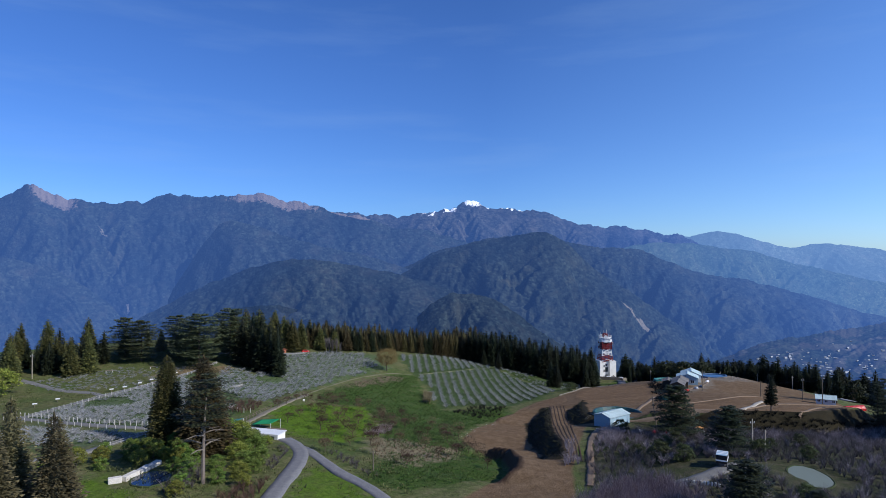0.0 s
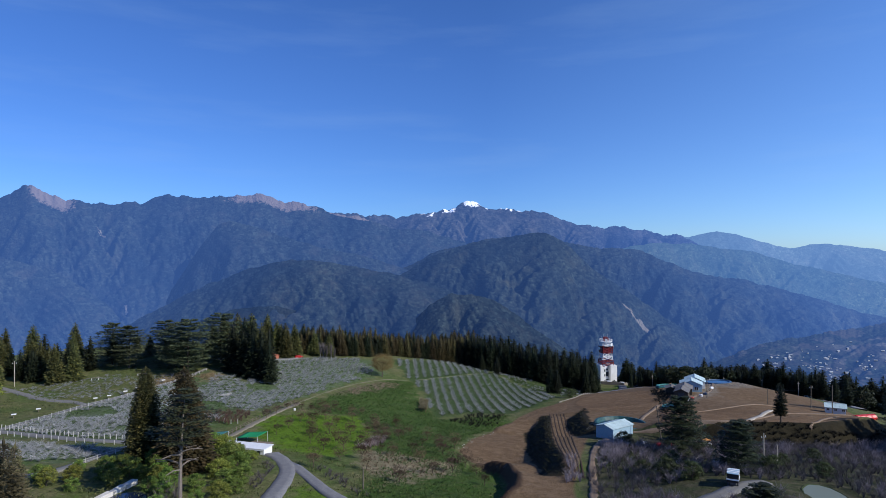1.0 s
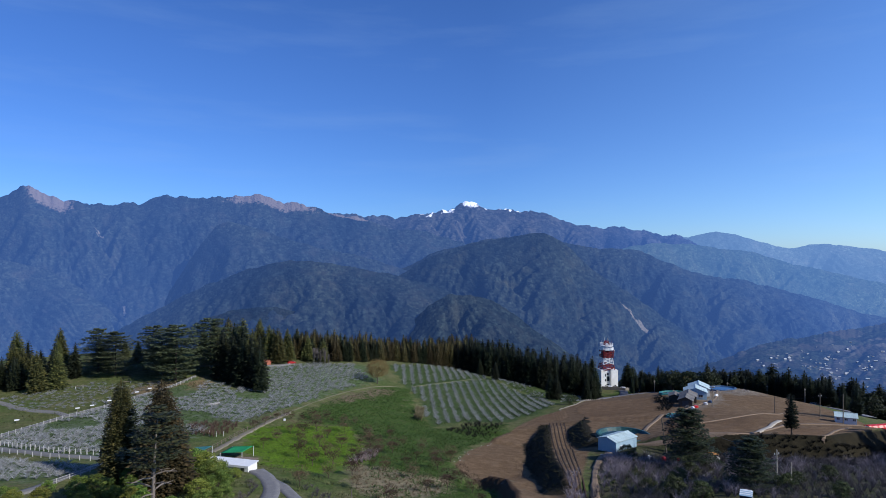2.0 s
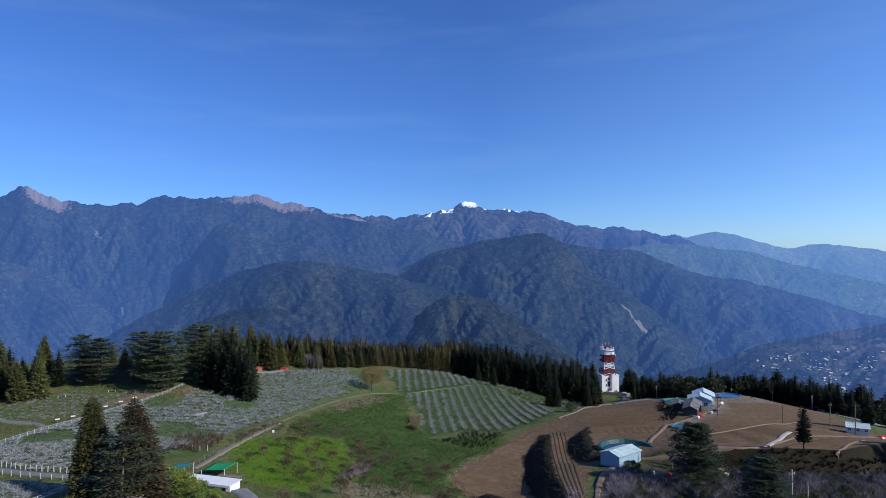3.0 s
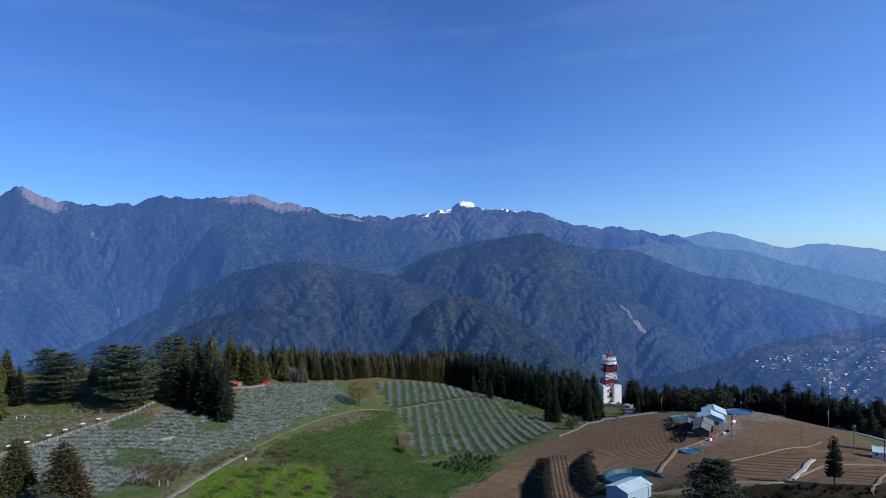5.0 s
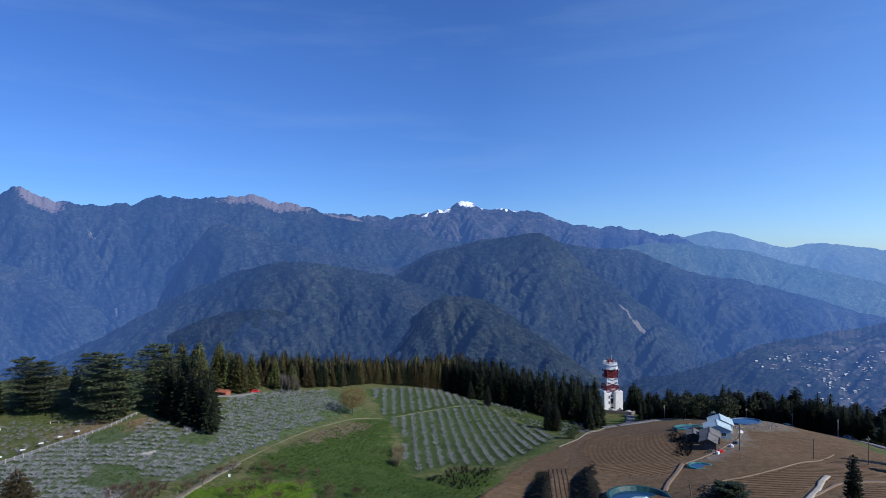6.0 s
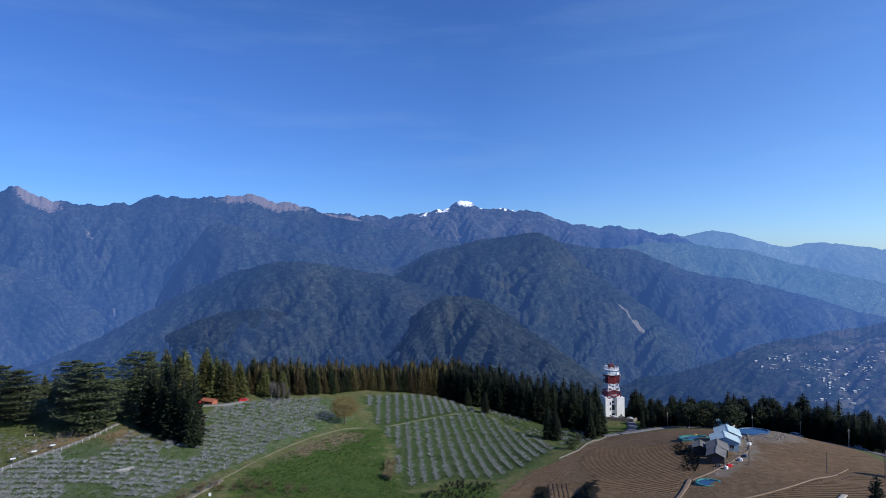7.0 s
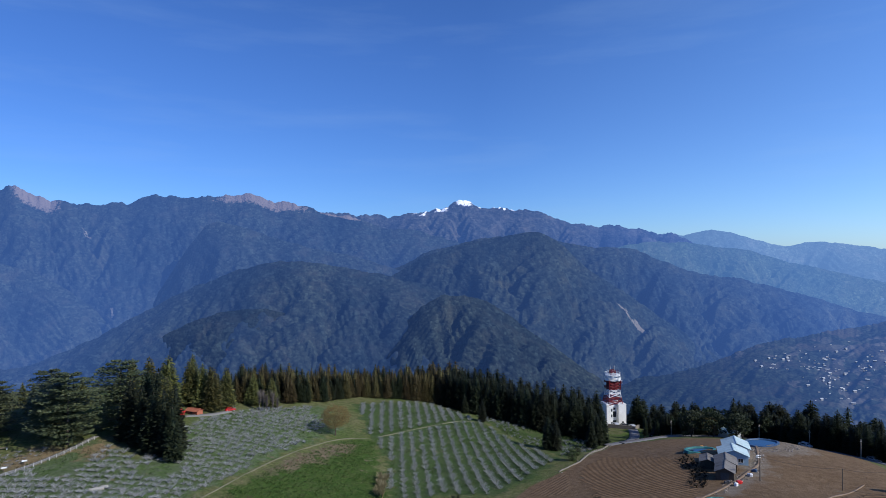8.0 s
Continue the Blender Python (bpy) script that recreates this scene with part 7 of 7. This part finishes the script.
part("lid", boxes((-0.65, 0.65, -0.55, 0.55, 1.1, 1.18), bevel=0.02), WHITE, pbox)

# ---- rubble and junk round the farm ----
def stones(name, spots, size, mat, label, seed):
    r = random.Random(seed)
    t = Tris()
    for x, y in spots:
        s = size * r.uniform(0.4, 1.3)
        c = Vector((x, y, gz(x, y) + s * 0.1))
        ring = [c + Vector((math.cos(a) * s * r.uniform(0.7, 1.2), math.sin(a) * s * r.uniform(0.7, 1.2), -s * 0.3)) for a in (0, 1.25, 2.5, 3.8, 5.0)]
        top = [c + Vector((math.cos(a) * s * r.uniform(0.3, 0.7), math.sin(a) * s * r.uniform(0.3, 0.7), s * r.uniform(0.3, 0.6))) for a in (0, 1.25, 2.5, 3.8, 5.0)]
        n = len(t.v)
        t.v += ring + top
        t.f += [(n + q, n + (q + 1) % 5, n + 5 + (q + 1) % 5, n + 5 + q) for q in range(5)] + [tuple(n + 5 + q for q in range(5))]
    return tagged(new(name, t.mesh(name, mat)), label, "stones", kind="stuff")


RUBBLE = surface("brown_rubble", (0.14, 0.12, 0.10), (0.32, 0.28, 0.24), 1.5, 0.9, relief=0.5, stain=(0.12, 0.09, 0.07))
r = random.Random(60)
stones("bank_rubble", [(np.interp(f, (0, 1), (72, 101)) + r.uniform(-2.2, 1.2) + 4 * math.sin(f * 3), np.interp(f, (0, 1), (199, 240)) + r.uniform(-1.5, 1.5)) for f in [r.random() for _ in range(170)]], 0.28, RUBBLE, "pale rubble along the bank below the farmhouse", 61)
stones("pool_rubble", [(103.5 + (6.6 + r.random() * 3) * math.cos(a), 242 + (5.4 + r.random() * 4) * math.sin(a)) for a in [r.uniform(3.4, 6.6) for _ in range(170)]], 0.30, RUBBLE, "pale rubble bank round the reservoir", 62)
stones("wall_stones", [(np.interp(f, (0, 0.6, 1), (44, 58, 73)) + r.uniform(-0.8, 0.8), np.interp(f, (0, 0.6, 1), (240, 261, 290)) + r.uniform(-0.8, 0.8)) for f in [r.random() for _ in range(40)]], 0.3, OLD_WALL, "field stones along the soil's edge", 63)
stones("pit_stones", [(np.interp(f, (0, 0.5, 1), (5, 9, 19)) + r.uniform(-1, 1), np.interp(f, (0, 0.5, 1), (163, 179, 197)) + r.uniform(-1, 1)) for f in [r.random() for _ in range(20)]], 0.2, STONE, "pale stones along the edge of the meadow", 64)
stones("yard_stones", [(np.interp(f, (0, 1), (38, 50)) + r.uniform(-1, 1), np.interp(f, (0, 1), (153, 149)) + r.uniform(-2, 2)) for f in [r.random() for _ in range(40)]], 0.5, STONE, "stones and junk on the scrubby bank", 65)
for k, (jx, jy, s, m, n) in enumerate(((79, 205, 1.1, RED_PAINT, "red"), (77.5, 203.5, 0.9, WHITE_STEEL, "white"), (84.5, 211, 1.0, WHITE_STEEL, "white"), (87.5, 215, 0.9, BLUE_SHEET, "blue"), (76.5, 206, 0.9, DARK_STEEL, "dark"), (95, 228, 1.0, WHITE_STEEL, "white"),
                                       (50.5, 152.0, 1.0, RED_PAINT, "red"), (53.5, 151.2, 0.9, RED_PAINT, "red"), (47.5, 152.5, 0.8, WHITE_STEEL, "white"), (86.5, 243.5, 0.8, ORANGE, "orange"), (62.5, 152.2, 0.8, WHITE_STEEL, "white"))):
    j = thing("junk_pile", n + " plastic tubs and sheeting piled by the farm", "junk", "farm junk", pose(jx, jy, gz(jx, jy), 0, 0, 37 * k))
    s *= 0.7
    part("tub", box(bmesh.new(), -s, s * 0.4, -s * 0.6, s * 0.5, -0.2, 0.7, 0.12), m, j)
    part("sheet", box(bmesh.new(), -s * 0.3, s * 1.1, -s * 0.2, s * 0.8, -0.2, 0.45, 0.10, pose(0, 0, 0, 6, -8, 20)), m, j)

# ---- furrows ----
def furrows(name, poly, way, gap, label, seed, avoid=(), high=0.16):
    """Ploughed ridges that follow the ground, clipped to an outline."""
    r = random.Random(seed)
    d = Vector((*way, 0)).normalized()
    n = Vector((-d.y, d.x, 0))
    c = np.mean(np.array(poly, float), 0)
    verts, faces = [], []
    for k in range(-110, 111):
        for run in range(-70, 70):
            xs, ys = [], []
            for e in (0, 1):
                s = (run + e) * 2.0
                bend = 0.004 * s * s * 0.15
                p = Vector((c[0], c[1], 0)) + d * s + n * (k * gap + bend)
                xs.append(p.x)
                ys.append(p.y)
            if abs(xs[0] - c[0]) > 120 or abs(ys[0] - c[1]) > 120:
                continue
            verts.append((xs[0], ys[0], xs[1], ys[1]))
    a = np.array(verts)
    keep = (inside(poly, a[:, 0], a[:, 1]) > 1.0) & (inside(poly, a[:, 2], a[:, 3]) > 1.0)
    for hx, hy, hr in avoid:
        keep &= np.hypot(a[:, 0] - hx, a[:, 1] - hy) > hr
    a = a[keep]
    m = len(a)
    v = np.zeros((m, 6, 3))
    for e in (0, 1):
        px, py = a[:, 2 * e], a[:, 2 * e + 1]
        for q, (off, up) in enumerate(((-0.32, -0.05), (0.0, high), (0.32, -0.05))):
            x, y = px + n.x * off * gap, py + n.y * off * gap
            v[:, e * 3 + q] = np.stack([x, y, ground_z(x, y) + up], -1)
    i = (np.arange(m) * 6)[:, None]
    f = np.concatenate([i + np.array([[0, 1, 4, 3]]), i + np.array([[1, 2, 5, 4]])])
    me = bpy.data.meshes.new(name)
    me.from_pydata(v.reshape(-1, 3).tolist(), [], f.tolist())
    me.materials.append(SOIL_MAT)
    ob = tagged(new(name, me), label, "soil", kind="stuff")
    # dark strips between the ridges
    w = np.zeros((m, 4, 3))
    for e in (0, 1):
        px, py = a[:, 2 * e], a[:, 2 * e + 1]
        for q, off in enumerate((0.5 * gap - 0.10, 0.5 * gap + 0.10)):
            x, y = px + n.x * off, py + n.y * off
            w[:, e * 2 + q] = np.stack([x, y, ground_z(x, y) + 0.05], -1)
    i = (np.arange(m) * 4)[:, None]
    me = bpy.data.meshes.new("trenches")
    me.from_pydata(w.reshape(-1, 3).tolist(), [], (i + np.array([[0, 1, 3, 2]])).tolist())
    me.materials.append(DARK_SOIL)
    tagged(new("trenches", me), "dark strips between the ploughed ridges", "soil", kind="stuff")
    return ob


SOIL_MAT = surface("ploughed_soil", (0.080, 0.050, 0.028), (0.148, 0.094, 0.054), 0.5, 0.95, relief=0.5, stain=(0.200, 0.138, 0.086))
HOUSES = ((94, 233, 7), (90, 226, 7), (85, 218, 7), (80, 210, 7), (103.5, 243, 9), (84.5, 240, 7), (49, 176, 10), (43, 160, 7), (75, 202, 5), (68.4, 192.5, 4))
furrows("hill_furrows", ((40, 200), (50, 190), (60, 186), (66, 196), (72, 204), (78, 216), (80, 232), (70, 246), (60, 256), (50, 243), (46, 232), (46, 214)), (1, 0.22), 1.35, "ploughed furrows on the brown hill", 71, HOUSES, 0.11)
furrows("slope_furrows", ((52, 164), (62, 160), (72, 159), (80, 167), (90, 175), (100, 178), (112, 180), (116, 196), (108, 204), (96, 196), (84, 187), (72, 180), (62, 178), (58, 180)), (1, 0.06), 1.35, "ploughed furrows on the lower slope", 72, HOUSES, 0.11)
furrows("lower_furrows", ((74, 157), (88, 156), (104, 167), (112, 175), (96, 173), (86, 168)), (1, 0.10), 1.35, "ploughed furrows below the concrete track", 73, (), 0.11)
furrows("west_furrows", ((25, 209), (36, 230), (47, 241), (46, 228), (43, 216), (34, 216)), (0.62, 0.78), 1.2, "ploughed furrows on the terrace below the orchard", 75, (), 0.08)

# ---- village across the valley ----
# Both colours are dimmed and blued to carry the valley's haze
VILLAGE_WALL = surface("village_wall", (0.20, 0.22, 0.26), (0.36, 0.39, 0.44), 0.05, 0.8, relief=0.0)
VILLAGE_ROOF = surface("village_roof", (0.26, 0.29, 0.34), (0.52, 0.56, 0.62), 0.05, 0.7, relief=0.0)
r = random.Random(80)
side = bpy.data.objects["backdrop_valley_side"]
bpy.context.view_layer.update()
deps = bpy.context.evaluated_depsgraph_get()
made = 0
clusters = ((0.52, 0.22), (0.545, 0.20), (0.58, 0.22), (0.61, 0.17), (0.63, 0.18), (0.615, 0.28), (0.60, 0.36), (0.665, 0.36), (0.62, 0.45), (0.645, 0.47), (0.68, 0.30))
for k in range(700):
    ca, ct = r.choice(clusters)
    u, dd = ca + r.gauss(0, 0.017), 2650 - 1150 * max(0.03, min(0.75, ct + r.gauss(0, 0.05)))
    x, y = EYE.x + u * dd, EYE.y + dd
    hit, loc, nor, _ = side.ray_cast(Vector((x, y, 900)), Vector((0, 0, -1)), depsgraph=deps)
    if not hit or made >= 130 or abs(nor.z) < 0.35:
        continue
    s = r.choice((0.22, 0.3, 0.38, 0.48, 0.7))
    h = thing("village_house", "tiny pale house in the valley village", "house", "valley village", Matrix.Translation(loc) @ Matrix.Rotation(r.uniform(-0.6, 0.6), 4, "Z") @ Matrix.Diagonal((s, s, s, 1)))
    if not made:
        vw = mesh_of("wall", [], [])
        bm = boxes((-8, 8, -5, 5, -5, 5))
        bm.to_mesh(vw)
        bm.free()
        vr = mesh_of("roof", [(-9, -6, 5), (9, -6, 5), (9, 6, 5), (-9, 6, 5), (-9, 0, 8), (9, 0, 8)], [(0, 1, 5, 4), (2, 3, 4, 5), (0, 4, 3), (1, 2, 5), (0, 3, 2, 1)])
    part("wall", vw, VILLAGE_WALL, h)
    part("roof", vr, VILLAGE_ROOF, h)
    made += 1
